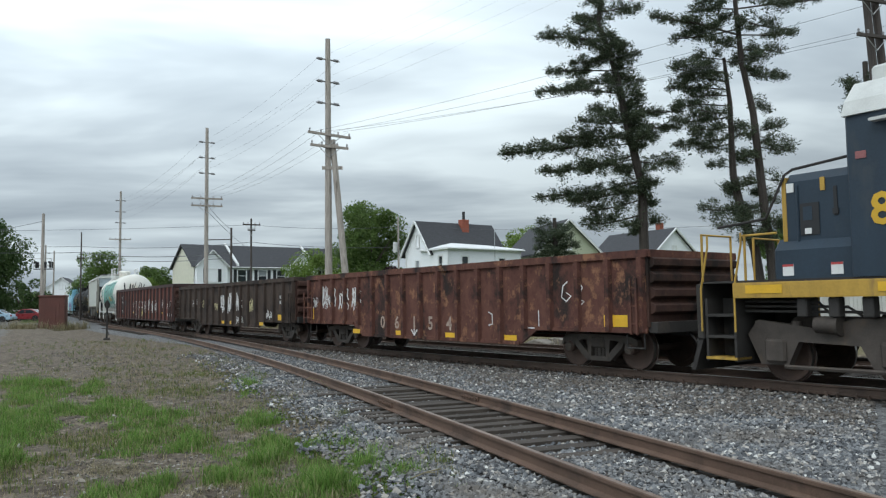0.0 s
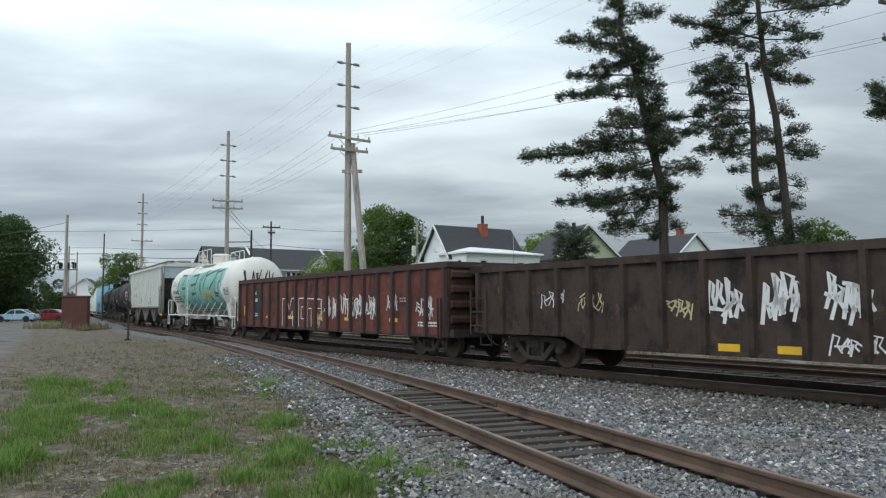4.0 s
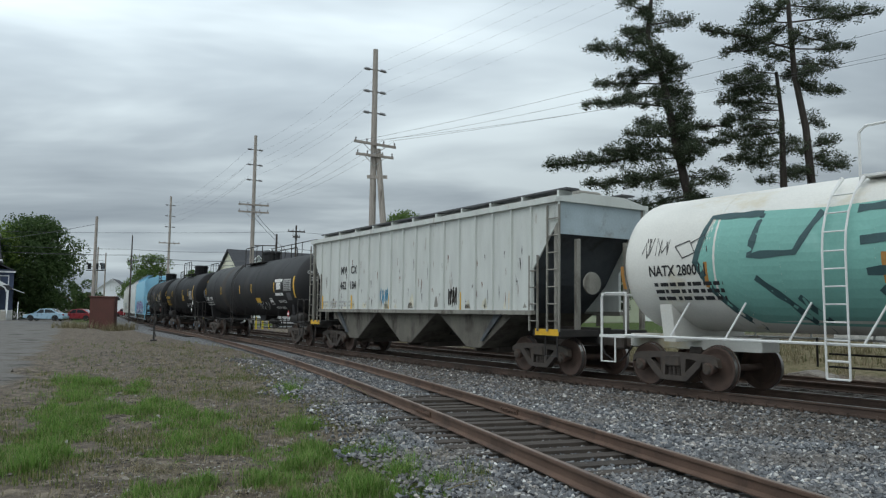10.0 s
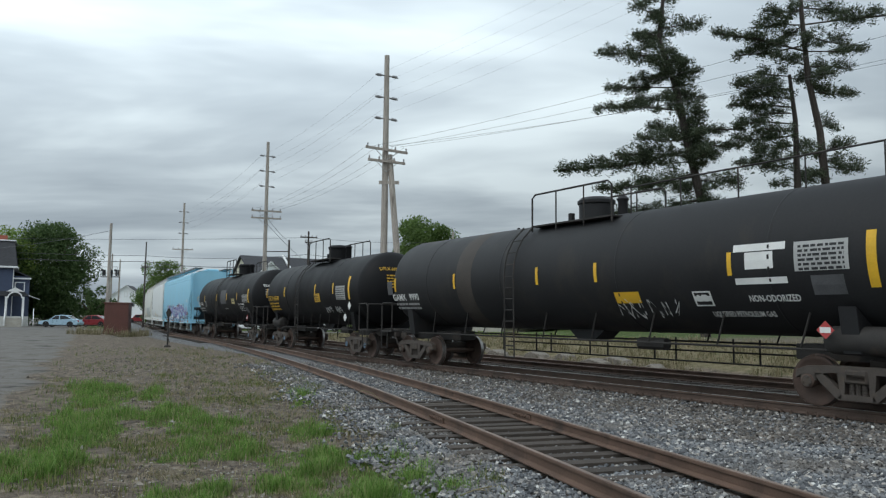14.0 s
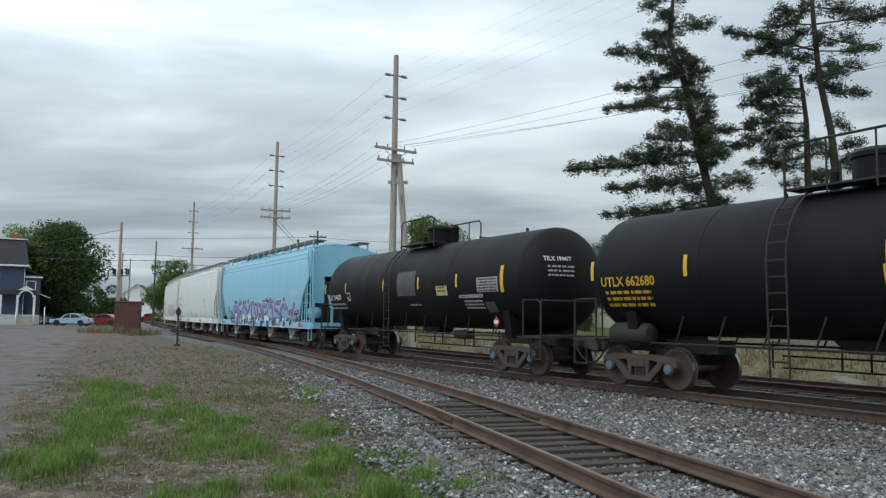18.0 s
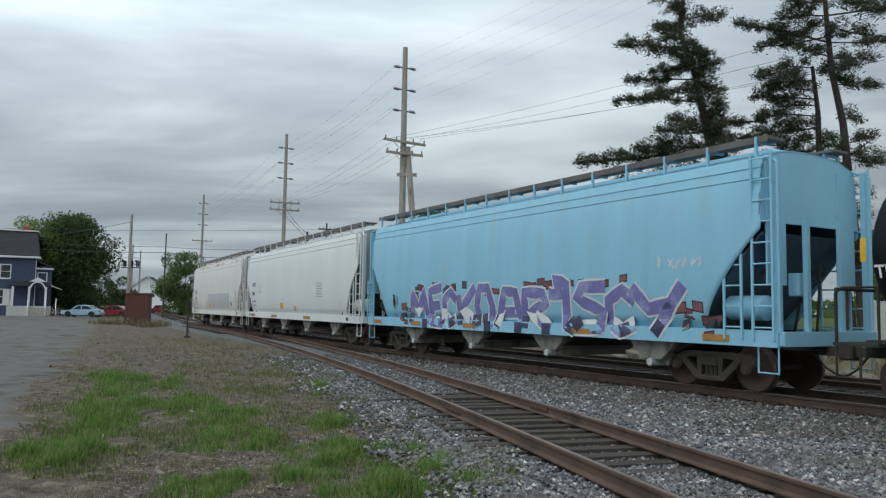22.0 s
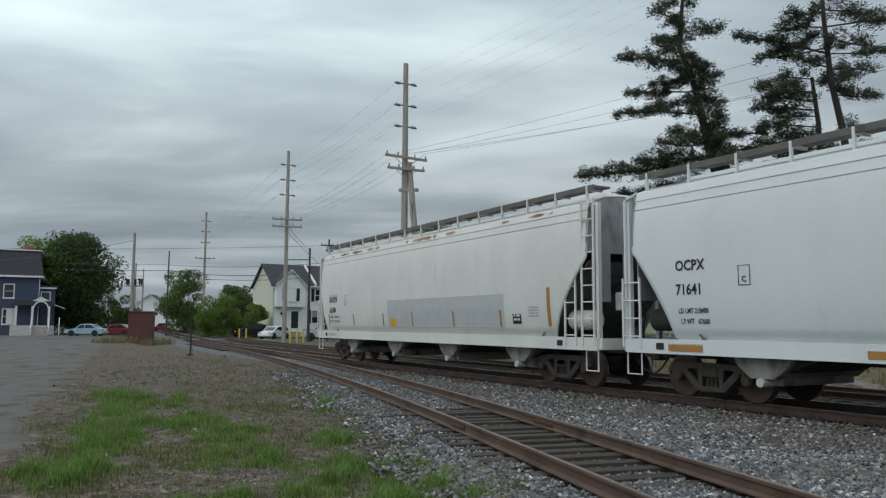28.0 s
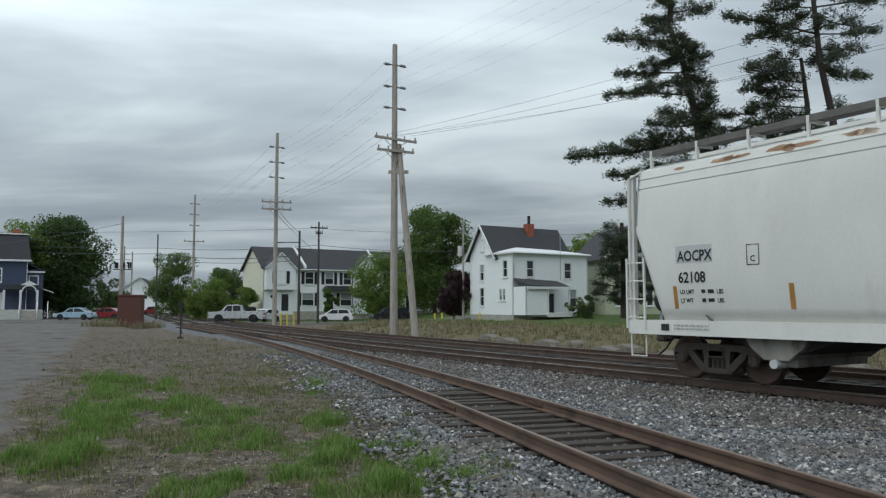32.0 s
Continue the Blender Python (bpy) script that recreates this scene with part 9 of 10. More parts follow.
def town_row():
    """Row of attached two-storey houses with front gables."""
    x, y, z = -25.6, 105.0, 0.85
    hs = thing("townhouse_row", "row of white two-storey townhouses with black shutters and dark roof", "house", "houses", frame_at(x + 0.9, y, z, B31) @ Matrix.Diagonal((1.08, 1.08, 1.1, 1)))
    l, d, hh = 26.0, 9.0, 5.55
    wins = []
    for u in (5.6, 8.4, 11.0, 17.6, 20.4):
        wins.append((u, u + 1.15, 3.55, 5.05))
    for u in (5.2, 10.6, 17.6):
        wins.append((u, u + 1.6, 0.75, 2.35))
    doors = ((8.6, 9.6, 0.1, 2.2), (20.6, 21.6, 0.1, 2.2))
    g = G()
    wall_panel(g, l, hh, wins + list(doors), 0.2)
    part("front_wall", g, T["white_wall"], hs)
    for q in wins:
        window_in(hs, Matrix(), q, True)
    for q in doors:
        part("front_door", G().box(q[0] + 0.02, q[1] - 0.02, 0.06, 0.11, q[2], q[3]), T["door"], hs)
    side = Matrix.Translation((0, d, 0)) @ Matrix.Rotation(radians(-90), 4, "Z")
    part("side_wall", G().extr([(0, -0.5), (d, -0.5), (d, hh), (d / 2, hh + 2.75), (0, hh)], "y", 0, 0.2), T["cream_wall"], hs, "cream siding on the end wall", at=side)
    part("back_wall", G().box(0.2, l, d - 0.2, d, 0, hh).box(l - 0.2, l, 0.2, d - 0.2, 0, hh), T["white_wall"], hs)
    g = G()
    gable_roof(g, l, d, hh, 2.75, 0.35)
    rf = part("roof", g, T["shingle"], hs)
    for u in (5.4, 16.4):
        part("roof_divider", G().add([(u, -0.3, hh - 0.05), (u + 0.28, -0.3, hh - 0.05), (u + 0.28, d / 2, hh + 3.05), (u, d / 2, hh + 3.05), (u, -0.3, hh + 0.25), (u + 0.28, -0.3, hh + 0.25), (u + 0.28, d / 2, hh + 3.2), (u, d / 2, hh + 3.2)],
                                     [(0, 1, 2, 3), (7, 6, 5, 4), (0, 4, 5, 1), (1, 5, 6, 2), (2, 6, 7, 3), (3, 7, 4, 0)]), T["white_trim"], rf, "white party-wall strip on the roof")
    for u in (0.1, 12.4):
        w = 3.9
        bay = part("gabled_bay", G().extr([(u, 2.75), (u + w, 2.75), (u + w, hh), (u + w / 2, hh + 1.75), (u, hh)], "y", -0.75, 0.02), T["white_wall"], hs)
        window_in(hs, Matrix.Translation((0, -0.76, 0)), (u + 1.35, u + 2.55, 3.55, 5.05), True)
        part("bay_lower", G().box(u, u + w, -0.04, -0.004, -0.4, 2.75), T["white_wall"], hs)
        part("front_door", G().box(u + 2.3, u + 3.2, -0.09, -0.045, 0.1, 2.2), T["door"], hs)
        for s in (0, 1):
            a = (u - 0.2, -1.0, hh - 0.2) if s == 0 else (u + w + 0.2, -1.0, hh - 0.2)
            b = (u + w / 2, -1.0, hh + 1.85)
            part("rake_board", G().tube([a, b], 0.1, 4), T["white_trim"], bay)
            c = [(a[0], -1.0, a[2] + 0.06), (b[0], -1.0, b[2] + 0.06), (b[0], 2.8, b[2] + 0.06), (a[0], 1.0, a[2] + 0.06)]
            part("bay_roof", G().add(c + [(p[0], p[1], p[2] + 0.1) for p in c], [(0, 1, 2, 3), (7, 6, 5, 4), (0, 4, 5, 1), (1, 5, 6, 2), (2, 6, 7, 3), (3, 7, 4, 0)]), T["shingle"], bay)
        part("wall_lamp", G().rev([(-0.12, 0.1), (0.0, 0.2), (0.12, 0.1)], 10, (u + 1.0, -0.1, 1.9), "y"), T["shutter"], hs)
    part("porch_hood", G().box(8.0, 12.2, -1.1, 0.02, 2.65, 2.85, 0.03).extr([(8.0, 2.85), (12.2, 2.85), (11.8, 3.3), (8.4, 3.3)], "y", -1.0, 0.0), T["shingle"], hs)
    part("eaves_gutter", G().tube([(0, -0.4, hh - 0.2), (l, -0.4, hh - 0.2)], 0.08), T["white_trim"], hs)
    part("foundation", G().box(0.02, l, 0.02, d - 0.02, -1.2, 0), M["concrete"], hs)


town_row()


def gable_house(label, x, y, z, turn, l, d, hh, rise, m, wins, chimney=None):
    """A plain house with its gable end towards the tracks; the gable wall is local y = 0."""
    hs = thing("house", label, "house", "houses", frame_at(x, y, z, turn))
    g = G()
    wall_panel(g, d, hh, wins, 0.2)
    part("gable_wall", g, m, hs)
    part("gable", G().extr([(0, hh), (d, hh), (d / 2, hh + rise)], "y", 0, 0.2), m, hs)
    for q in wins:
        window_in(hs, Matrix(), q)
    window_in(hs, Matrix.Translation((0, -0.02, 0)), (d / 2 - 0.3, d / 2 + 0.3, hh + 0.3, hh + 1.5))
    part("other_walls", G().box(0, 0.2, 0.2, l, 0, hh).box(d - 0.2, d, 0.2, l, 0, hh).box(0.2, d - 0.2, l - 0.2, l, 0, hh), m, hs)
    g = G()
    gable_roof(g, l, d, hh, rise, 0.4)
    part("roof", g, T["shingle"], hs, at=Matrix.Translation((d, 0, 0)) @ Matrix.Rotation(radians(90), 4, "Z"))
    for s in (0, 1):
        a = (-0.4, -0.42, hh - 0.3) if s == 0 else (d + 0.4, -0.42, hh - 0.3)
        part("rake_board", G().tube([a, (d / 2, -0.42, hh + rise + 0.05)], 0.12, 4), T["white_trim"], hs)
    if chimney:
        part("chimney", G().box(chimney[0], chimney[0] + 0.7, chimney[1], chimney[1] + 0.7, hh + rise - 0.9, hh + rise + 1.0, 0.02), T["brick"], hs)
    part("foundation", G().box(0.02, d - 0.02, 0.02, l - 0.02, -1.5, 0), M["concrete"], hs)


gable_house("pale green two-storey house with dark gabled roof", 17.0, 80.0, 0.75, radians(10), 11, 7.0, 6.0, 3.4, T["green_wall"], [(1.2, 1.9, 0.9, 2.6), (4.6, 5.3, 0.9, 2.6)])
gable_house("white house with dark steep roof and small chimney", 32.0, 88.0, 0.8, radians(25), 11, 8.5, 5.6, 3.6, T["white_wall"], [(1.5, 2.3, 3.4, 4.8), (5.5, 6.3, 3.4, 4.8)], (4.4, 2.4))
gable_house("grey house among trees far down the street", -80.0, 190.0, 0.3, radians(12), 10, 8, 5.4, 3.0, T["white_wall"], [(1.5, 2.3, 3.2, 4.6), (5.3, 6.1, 3.2, 4.6)])
gable_house("low cream house behind the bushes", -47.5, 152.0, 0.9, radians(-20), 9, 6, 3.4, 2.6, T["cream_wall"], [(1.5, 2.3, 1.0, 2.2)])


def blue_house():
    hs = thing("house", "dark blue house with slate mansard roof and white arched porch", "house", "houses", frame_at(-64.9, 94.7, -0.15, radians(27)))
    w, d, hh = 11.6, 9.0, 7.55
    wins = [(7.6, 8.7, 4.9, 6.6), (7.6, 8.8, 1.5, 3.4), (2.0, 3.0, 5.0, 6.6), (2.0, 3.0, 1.5, 3.3)]
    g = G()
    wall_panel(g, w, hh, wins, 0.2)
    part("front_wall", g, T["blue_wall"], hs)
    for q in wins:
        window_in(hs, Matrix(), q)
    part("other_walls", G().box(0, 0.2, 0.2, d, 0, hh).box(w - 0.2, w, 0.2, d, 0, hh).box(0.2, w - 0.2, d - 0.2, d, 0, hh), T["blue_wall"], hs)
    a, b = 0.4, 1.1
    part("mansard_roof", G().add([(-a, -a, hh + 0.25), (w + a, -a, hh + 0.25), (w + a, d + a, hh + 0.25), (-a, d + a, hh + 0.25), (b, b, hh + 3.6), (w - 0.1, b, hh + 3.6), (w - 0.1, d - b, hh + 3.6), (b, d - b, hh + 3.6)],
                                 [(3, 2, 1, 0), (0, 1, 5, 4), (1, 2, 6, 5), (2, 3, 7, 6), (3, 0, 4, 7), (4, 5, 6, 7)]), T["shingle"], hs)
    part("cornice", G().box(-0.5, w + 0.5, -0.5, d + 0.5, hh, hh + 0.24, 0.03), T["white_trim"], hs)
    part("roof_curb", G().box(b - 0.2, w + 0.1, b - 0.2, d - b + 0.2, hh + 3.6, hh + 3.75, 0.03), T["white_trim"], hs)
    part("chimney", G().box(w - 1.9, w - 1.0, 3, 3.8, hh + 2.0, hh + 4.5, 0.02), T["brick"], hs)
    part("corner_board", G().box(w - 0.02, w + 0.06, -0.06, 0.1, 0, hh), T["white_trim"], hs)
    wing = part("side_wing", G().box(w, w + 1.9, 0.8, d - 1, 0, 6.6), T["blue_wall"], hs)
    part("wing_roof", G().extr([(w - 0.1, 7.3), (w + 2.1, 6.3), (w + 2.1, 6.45), (w - 0.1, 7.5)], "y", 0.5, d - 0.7), T["shingle"], wing)
    part("wing_fascia", G().box(w, w + 2.1, 0.38, 0.49, 6.15, 6.35), T["white_trim"], wing)
    window_in(hs, Matrix.Translation((w, 0.78, 0)), (0.3, 1.3, 4.5, 5.7))
    # porch, its arch, the stairs and white railings
    pr = part("porch_roof", G().extr([(8.6, 3.9), (w + 2.0, 3.9), (w + 1.4, 4.5), (9.2, 4.5)], "y", -2.2, 0.0), T["shingle"], hs)
    part("arched_hood", G().extr(arc(w + 0.4, 3.6, 0.88, 0, 180, 12) + arc(w + 0.4, 3.6, 0.72, 180, 0, 12), "y", -2.5, -2.2), T["white_trim"], pr)
    part("hood_gable", G().extr([(w - 0.6, 4.45), (w + 1.4, 4.45), (w + 0.4, 5.0)], "y", -2.48, -2.22), T["white_trim"], pr)
    for px in (w - 2.4, w - 0.55, w + 1.35):
        part("porch_post", G().box(px - 0.13, px + 0.13, -2.45, -2.2, 1.3, 3.8), T["white_trim"], pr)
    part("porch_deck", G().box(8.6, w + 2.0, -2.3, 0.0, -0.2, 1.3), M["loco_white"], hs)
    part("front_door", G().box(w - 3.6, w - 2.5, -0.05, -0.005, 1.35, 3.5), T["white_trim"], hs)
    part("entry_door", G().box(w + 0.1, w + 1.0, 0.74, 0.795, 1.35, 3.5), T["blue_wall"], hs)
    for i in range(7):
        part("stair", G().box(w - 0.5, w + 1.3, -2.3 - 0.28 * (i + 1), -2.3 - 0.28 * i, -0.1, 1.3 - 0.18 * (i + 1)), M["concrete"], hs)
    for px in (w - 0.6, w + 1.4, w + 2.6):
        y1 = -4.4
        rl = part("stair_railing", G().tube([(px, -2.3, 2.3), (px, y1, 0.95)], 0.06, 4).tube([(px, -2.3, 1.5), (px, y1, 0.15)], 0.05, 4), T["white_trim"], hs)
        for i in range(9):
            t = i / 8
            part("baluster", G().box(px - 0.04, px + 0.04, -2.34 + (y1 + 2.3) * t, -2.26 + (y1 + 2.3) * t, 1.5 - 1.35 * t, 2.3 - 1.35 * t), T["white_trim"], rl)
    part("lean_to_roof", G().extr([(w + 1.6, 4.1), (w + 3.2, 3.5), (w + 3.2, 3.58), (w + 1.6, 4.2)], "y", 0.0, 0.8), T["white_trim"], hs)
    part("foundation", G().box(0, w, 0.02, d, -0.8, 0.0), M["concrete"], hs)


blue_house()


# ---- trees ----
def leaf_cloud(name, parent, material, blobs, per, size, seed, flat=1.0):
    """Small leaf faces strewn through the blobs (x, y, z, rx, ry, rz), uneven at their rims."""
    rng = np.random.default_rng(seed)
    vs, fs = [], []
    for bx, by, bz, rx, ry, rz in blobs:
        d = rng.normal(size=(per, 3))
        d /= np.linalg.norm(d, axis=1)[:, None]
        r = 0.55 + 0.5 * rng.random(per) ** 0.6
        p = d * r[:, None] * (rx, ry, rz) + (bx, by, bz)
        e1 = rng.normal(size=(per, 3)); e1 /= np.linalg.norm(e1, axis=1)[:, None]
        e2 = rng.normal(size=(per, 3)); e2 /= np.linalg.norm(e2, axis=1)[:, None]
        sz = size * rng.uniform(0.6, 1.4, (per, 1))
        e1, e2 = e1 * sz, e2 * sz * 0.8
        e1[:, 2] *= flat
        e2[:, 2] *= flat
        o = len(vs)
        q = np.stack([p - e1 - e2, p + e1 - e2 * 0.6, p + e1 + e2, p - e1 * 0.7 + e2], 1).reshape(-1, 3)
        vs.extend(map(tuple, q.tolist()))
        fs.extend((o + 4 * i, o + 4 * i + 1, o + 4 * i + 2, o + 4 * i + 3) for i in range(per))
    me = bpy.data.meshes.new(name)
    me.from_pydata(vs, [], fs)
    me.materials.append(material)
    ob = new(name, me)
    ob.parent = parent
    return ob


def broad_tree(label, x, y, h, w, leaf, seed, trunk=0.25, clear=0.22, per=150, size=0.17, blobs=46, material=None):
    rng = random.Random(seed)
    z0 = height(x, y)
    t = thing("tree", label, "tree", "trees", pose(x, y, z0))
    g = G().cyl((0, 0, -0.3), (0, 0, h * 0.45), trunk, trunk * 0.6, 9)
    tops = []
    for i in range(7):
        a = i * 0.9 + rng.uniform(-0.3, 0.3)
        s = (0, 0, h * rng.uniform(clear, 0.45))
        e = (math.cos(a) * w * 0.33, math.sin(a) * w * 0.33, h * rng.uniform(0.55, 0.85))
        m = tuple((s[k] + e[k]) / 2 + rng.uniform(-0.2, 0.2) for k in range(3))
        g.cyl(s, m, trunk * 0.45, trunk * 0.3, 6).cyl(m, e, trunk * 0.3, trunk * 0.1, 6)
    part("trunk", g, material or T["bark"], t)
    bl = []
    for i in range(blobs):
        a, k = rng.uniform(0, 6.28), math.sqrt(rng.random())
        zz = rng.random()
        rad = w / 2 * (0.35 + 0.65 * math.sin(math.pi * (0.12 + 0.8 * zz))) * 0.82
        r = rng.uniform(0.10, 0.19) * w
        bl.append((math.cos(a) * k * rad, math.sin(a) * k * rad, h * (clear + 0.06 + (0.90 - clear) * zz), r, r, r * 0.75))
    leaf_cloud("crown", t, leaf, bl, int(per * 1.9), size * 0.62, seed)
    return t


def needle_cloud(name, parent, tufts, per, seed):
    """Brushes of thin needles at the tufts (x, y, z, size, way), swept upwards and along the shoot's way."""
    rng = np.random.default_rng(seed)
    p = np.array(tufts)
    n = len(p)
    d = rng.normal(size=(n, per, 3)) * (1, 1, 0.75)
    d[..., 0] += 0.75 * np.cos(p[:, 4])[:, None]
    d[..., 1] += 0.75 * np.sin(p[:, 4])[:, None]
    d[..., 2] += 0.45
    d /= np.linalg.norm(d, axis=2)[..., None]
    size = p[:, 3, None, None]
    root = rng.normal(size=(n, per, 3)) * size * (0.34, 0.34, 0.24) + p[:, None, :3]
    l = (0.07 + 0.20 * size) * rng.uniform(0.6, 1.3, (n, per, 1))
    w = rng.normal(size=(n, per, 3)) * 0.0155 * (0.6 + size)
    v = np.stack([root - w, root + w, root + d * l + w * 0.3, root + d * l - w * 0.3], 2).reshape(-1, 3)
    me = bpy.data.meshes.new(name)
    me.from_pydata(v.tolist(), [], np.arange(len(v)).reshape(-1, 4).tolist())
    me.materials.append(LEAF["pine"])
    ob = new(name, me)
    ob.parent = parent
    return ob


def pine_tree(label, x, y, seed, stems, limbs, filler=0.5, per=46, stubs=0.0):
    """stems: points of each trunk (aside, height over the track). limbs: for each stem its boughs as (height, reach along x, rise, fullness);
    each bough carries clumps of needle brushes, thin at the tip; filler adds shorter boughs in the depth."""
    rng = random.Random(seed)
    z0 = height(x, y)
    t = thing("pine_tree", label, "tree", "trees", pose(x, y, z0))
    tufts = []
    for k, (st, lst) in enumerate(zip(stems, limbs)):
        g = G()
        n = len(st)
        line = [(px + 0.06 * rng.uniform(-1, 1), 0.5 * k + 0.1 * rng.uniform(-1, 1), pz - z0) for px, pz in st]
        for i, (a, b) in enumerate(zip(line[:-1], line[1:])):
            g.cyl(a, b, 0.30 * (1 - i / n) ** 0.8 + 0.04, 0.30 * (1 - (i + 1) / n) ** 0.8 + 0.04, 9)
        trunk = part("trunk", g, T["pine_bark"], t)
        zs = [p[2] for p in line]
        todo = [(z - z0, dx, rng.uniform(-0.45, 0.45) * (0.6 + abs(dx)) ** 0.7, up, full) for z, dx, up, full in lst]
        for z, dx, up, full in lst:
            if rng.random() < filler:
                todo.append((z - z0 + rng.uniform(-0.4, 0.4), rng.uniform(-0.35, 0.4) * max(1.6, abs(dx)), rng.choice((-1, 1)) * rng.uniform(0.8, 2.4), rng.uniform(-0.2, 0.5), full * 0.8))
        top = zs[-1] + 0.3
        for i in range(int((top - 10) / 0.5) if stubs else 0):
            z = top - 0.5 * i - rng.uniform(0, 0.3)
            if rng.random() < stubs:
                todo.append((min(z, zs[-1]), rng.choice((-1, 1)) * rng.uniform(0.3, 1.0), rng.uniform(-0.8, 0.8), rng.uniform(0.0, 0.5), 0.7))
        for z, dx, dy, up, full in todo:
            cx, cy = float(np.interp(z, zs, [p[0] for p in line])), float(np.interp(z, zs, [p[1] for p in line]))
            root, tip = (cx, cy, z), (cx + dx, cy + dy, z + up)
            l = math.hypot(dx, dy)
            sag = -0.05 * l if up < 0 else 0.03 * l
            mid = (cx + dx * 0.5 + rng.uniform(-0.1, 0.1), cy + dy * 0.5 + rng.uniform(-0.2, 0.2), z + up * 0.45 + sag)
            bg = G().tube([root, mid, tip], 0.022 + 0.007 * l, 5)

            def on(f):
                a, b, h = (root, mid, f * 2) if f < 0.5 else (mid, tip, f * 2 - 1)
                return [a[q] + (b[q] - a[q]) * h for q in range(3)]

            head = math.atan2(dy, dx)
            m = max(2, int(l / 0.52))
            for j in range(m):
                f = 0.22 + 0.78 * (j + rng.random()) / m
                if l > 3 and f < 0.4 and rng.random() < 0.55:
                    continue
                bulk = full * (0.55 + 0.55 * math.sin(math.pi * min(1.0, 0.25 + 0.72 * f))) * rng.uniform(0.6, 1.15)
                c = on(f)
                side = rng.uniform(-1, 1)
                c[0] += -math.sin(head) * side * 0.45 * bulk
                c[1] += math.cos(head) * side * 0.9 * bulk
                c[2] += rng.uniform(-0.22, 0.34) * bulk
                bg.tube([on(max(0.1, f - 0.16)), c], 0.013, 4)
                for _ in range(int(5 + 7 * bulk)):
                    r = 0.62 * bulk
                    tufts.append((c[0] + rng.gauss(0, 0.52) * r, c[1] + rng.gauss(0, 0.6) * r, c[2] + rng.gauss(0.10, 0.46) * r, rng.uniform(0.28, 0.62), head + rng.uniform(-0.9, 0.9)))
            tufts.append((*tip, 0.4, head))
            part("bough", bg, T["pine_bark"], trunk)
    needle_cloud("needles", t, tufts, per, seed)
    return t


CROWN_TOP = [(20.4, 2.8, 0.5, 1.0), (21.2, -1.8, 0.8, 0.8), (22.3, 1.4, 0.6, 0.6), (23.0, -0.6, 0.6, 0.5), (19.9, -1.5, 0.4, 0.6), (18.4, -4.4, 0.4, 1.0), (19.0, -2.0, 0.6, 0.7),
             (17.8, -1.7, 0.2, 0.9), (18.1, 1.2, 0.4, 0.5), (17.1, 1.7, 0.5, 0.7), (17.3, -2.6, -0.1, 0.6), (16.5, -4.1, 0.2, 0.7), (16.2, 1.9, -0.2, 0.9), (15.6, -3.2, 0.1, 0.7),
             (15.0, -5.4, 0.0, 0.45), (15.2, 1.6, -0.2, 0.9)]
CROWN_LOW = [(14.1, 1.2, 0.4, 1.0), (13.7, 1.4, -0.4, 1.0), (13.5, -2.2, 0.6, 0.8), (13.1, -3.4, -0.1, 1.0), (13.6, 3.5, 0.0, 0.5), (13.0, 3.2, -0.4, 0.6), (12.4, -8.1, -1.0, 1.0),
             (12.0, -5.0, 0.0, 0.9), (11.7, -3.0, -0.1, 1.0), (11.8, 1.6, 0.3, 0.8), (10.9, -6.3, -1.1, 0.8), (10.7, -3.9, -0.7, 1.0), (10.5, 2.8, -0.1, 0.9), (9.6, -1.5, 0.4, 0.7),
             (9.6, 1.1, -0.6, 0.5)]
CROWN_FOOT = [(9.2, -6.3, -0.8, 0.8), (8.9, -4.7, -0.9, 1.0), (8.5, -1.3, 0.0, 0.6), (8.0, -3.3, -0.6, 1.1), (7.0, -3.7, -0.5, 0.9), (6.3, 1.5, 0.4, 0.9), (6.3, -1.4, 0.0, 0.8), (7.6, 0.9, 0.2, 0.4)]
pine_tree("tall dark pine with long uneven boughs and a leaning trunk", 17.35, 48, 3,
          [[(-0.1, 0.0), (-0.18, 5.0), (-0.24, 8.9), (-0.98, 13.0), (-1.54, 15.6), (-2.05, 17.5), (-2.83, 19.6), (-2.62, 21.3), (-2.4, 23.4)]],
          [CROWN_TOP + CROWN_LOW + CROWN_FOOT], 0.35, stubs=0.7)
FORK_TOP = [(22.3, -1.8, 0.4, 0.6), (22.0, 2.0, 0.4, 0.6), (20.9, -2.6, -0.2, 0.9), (21.1, 3.4, 0.0, 0.9), (20.0, -2.9, 0.0, 0.9), (20.0, 4.9, 0.3, 1.0), (19.4, 2.9, -0.4, 0.8), (18.3, -6.1, 0.6, 0.5),
            (18.7, -4.1, -0.6, 0.9), (18.3, 3.2, -0.1, 0.7), (17.4, -2.5, 0.3, 0.7), (17.3, 2.9, 0.2, 0.8), (16.6, 1.5, 0.2, 0.8), (15.7, 2.4, -0.2, 0.5), (16.2, 1.2, -0.4, 0.5)]
FORK_LOW = [(13.6, 1.4, 0.0, 0.6), (12.0, 1.6, 0.4, 0.6), (11.6, -1.0, 0.4, 0.8), (11.1, 2.3, -0.2, 0.9), (11.3, 0.8, 0.2, 0.8), (10.2, -1.3, 0.4, 0.5), (8.9, -1.8, -0.4, 0.9), (9.1, 1.3, -0.1, 0.9),
            (8.0, 1.3, -0.2, 0.6), (7.3, -3.6, -0.1, 0.9), (6.9, -1.6, 0.0, 1.0), (6.0, -3.2, 0.0, 1.0), (5.8, 1.0, 0.5, 0.8), (5.3, -2.2, -0.2, 1.1), (5.1, -0.4, 0.2, 0.9)]
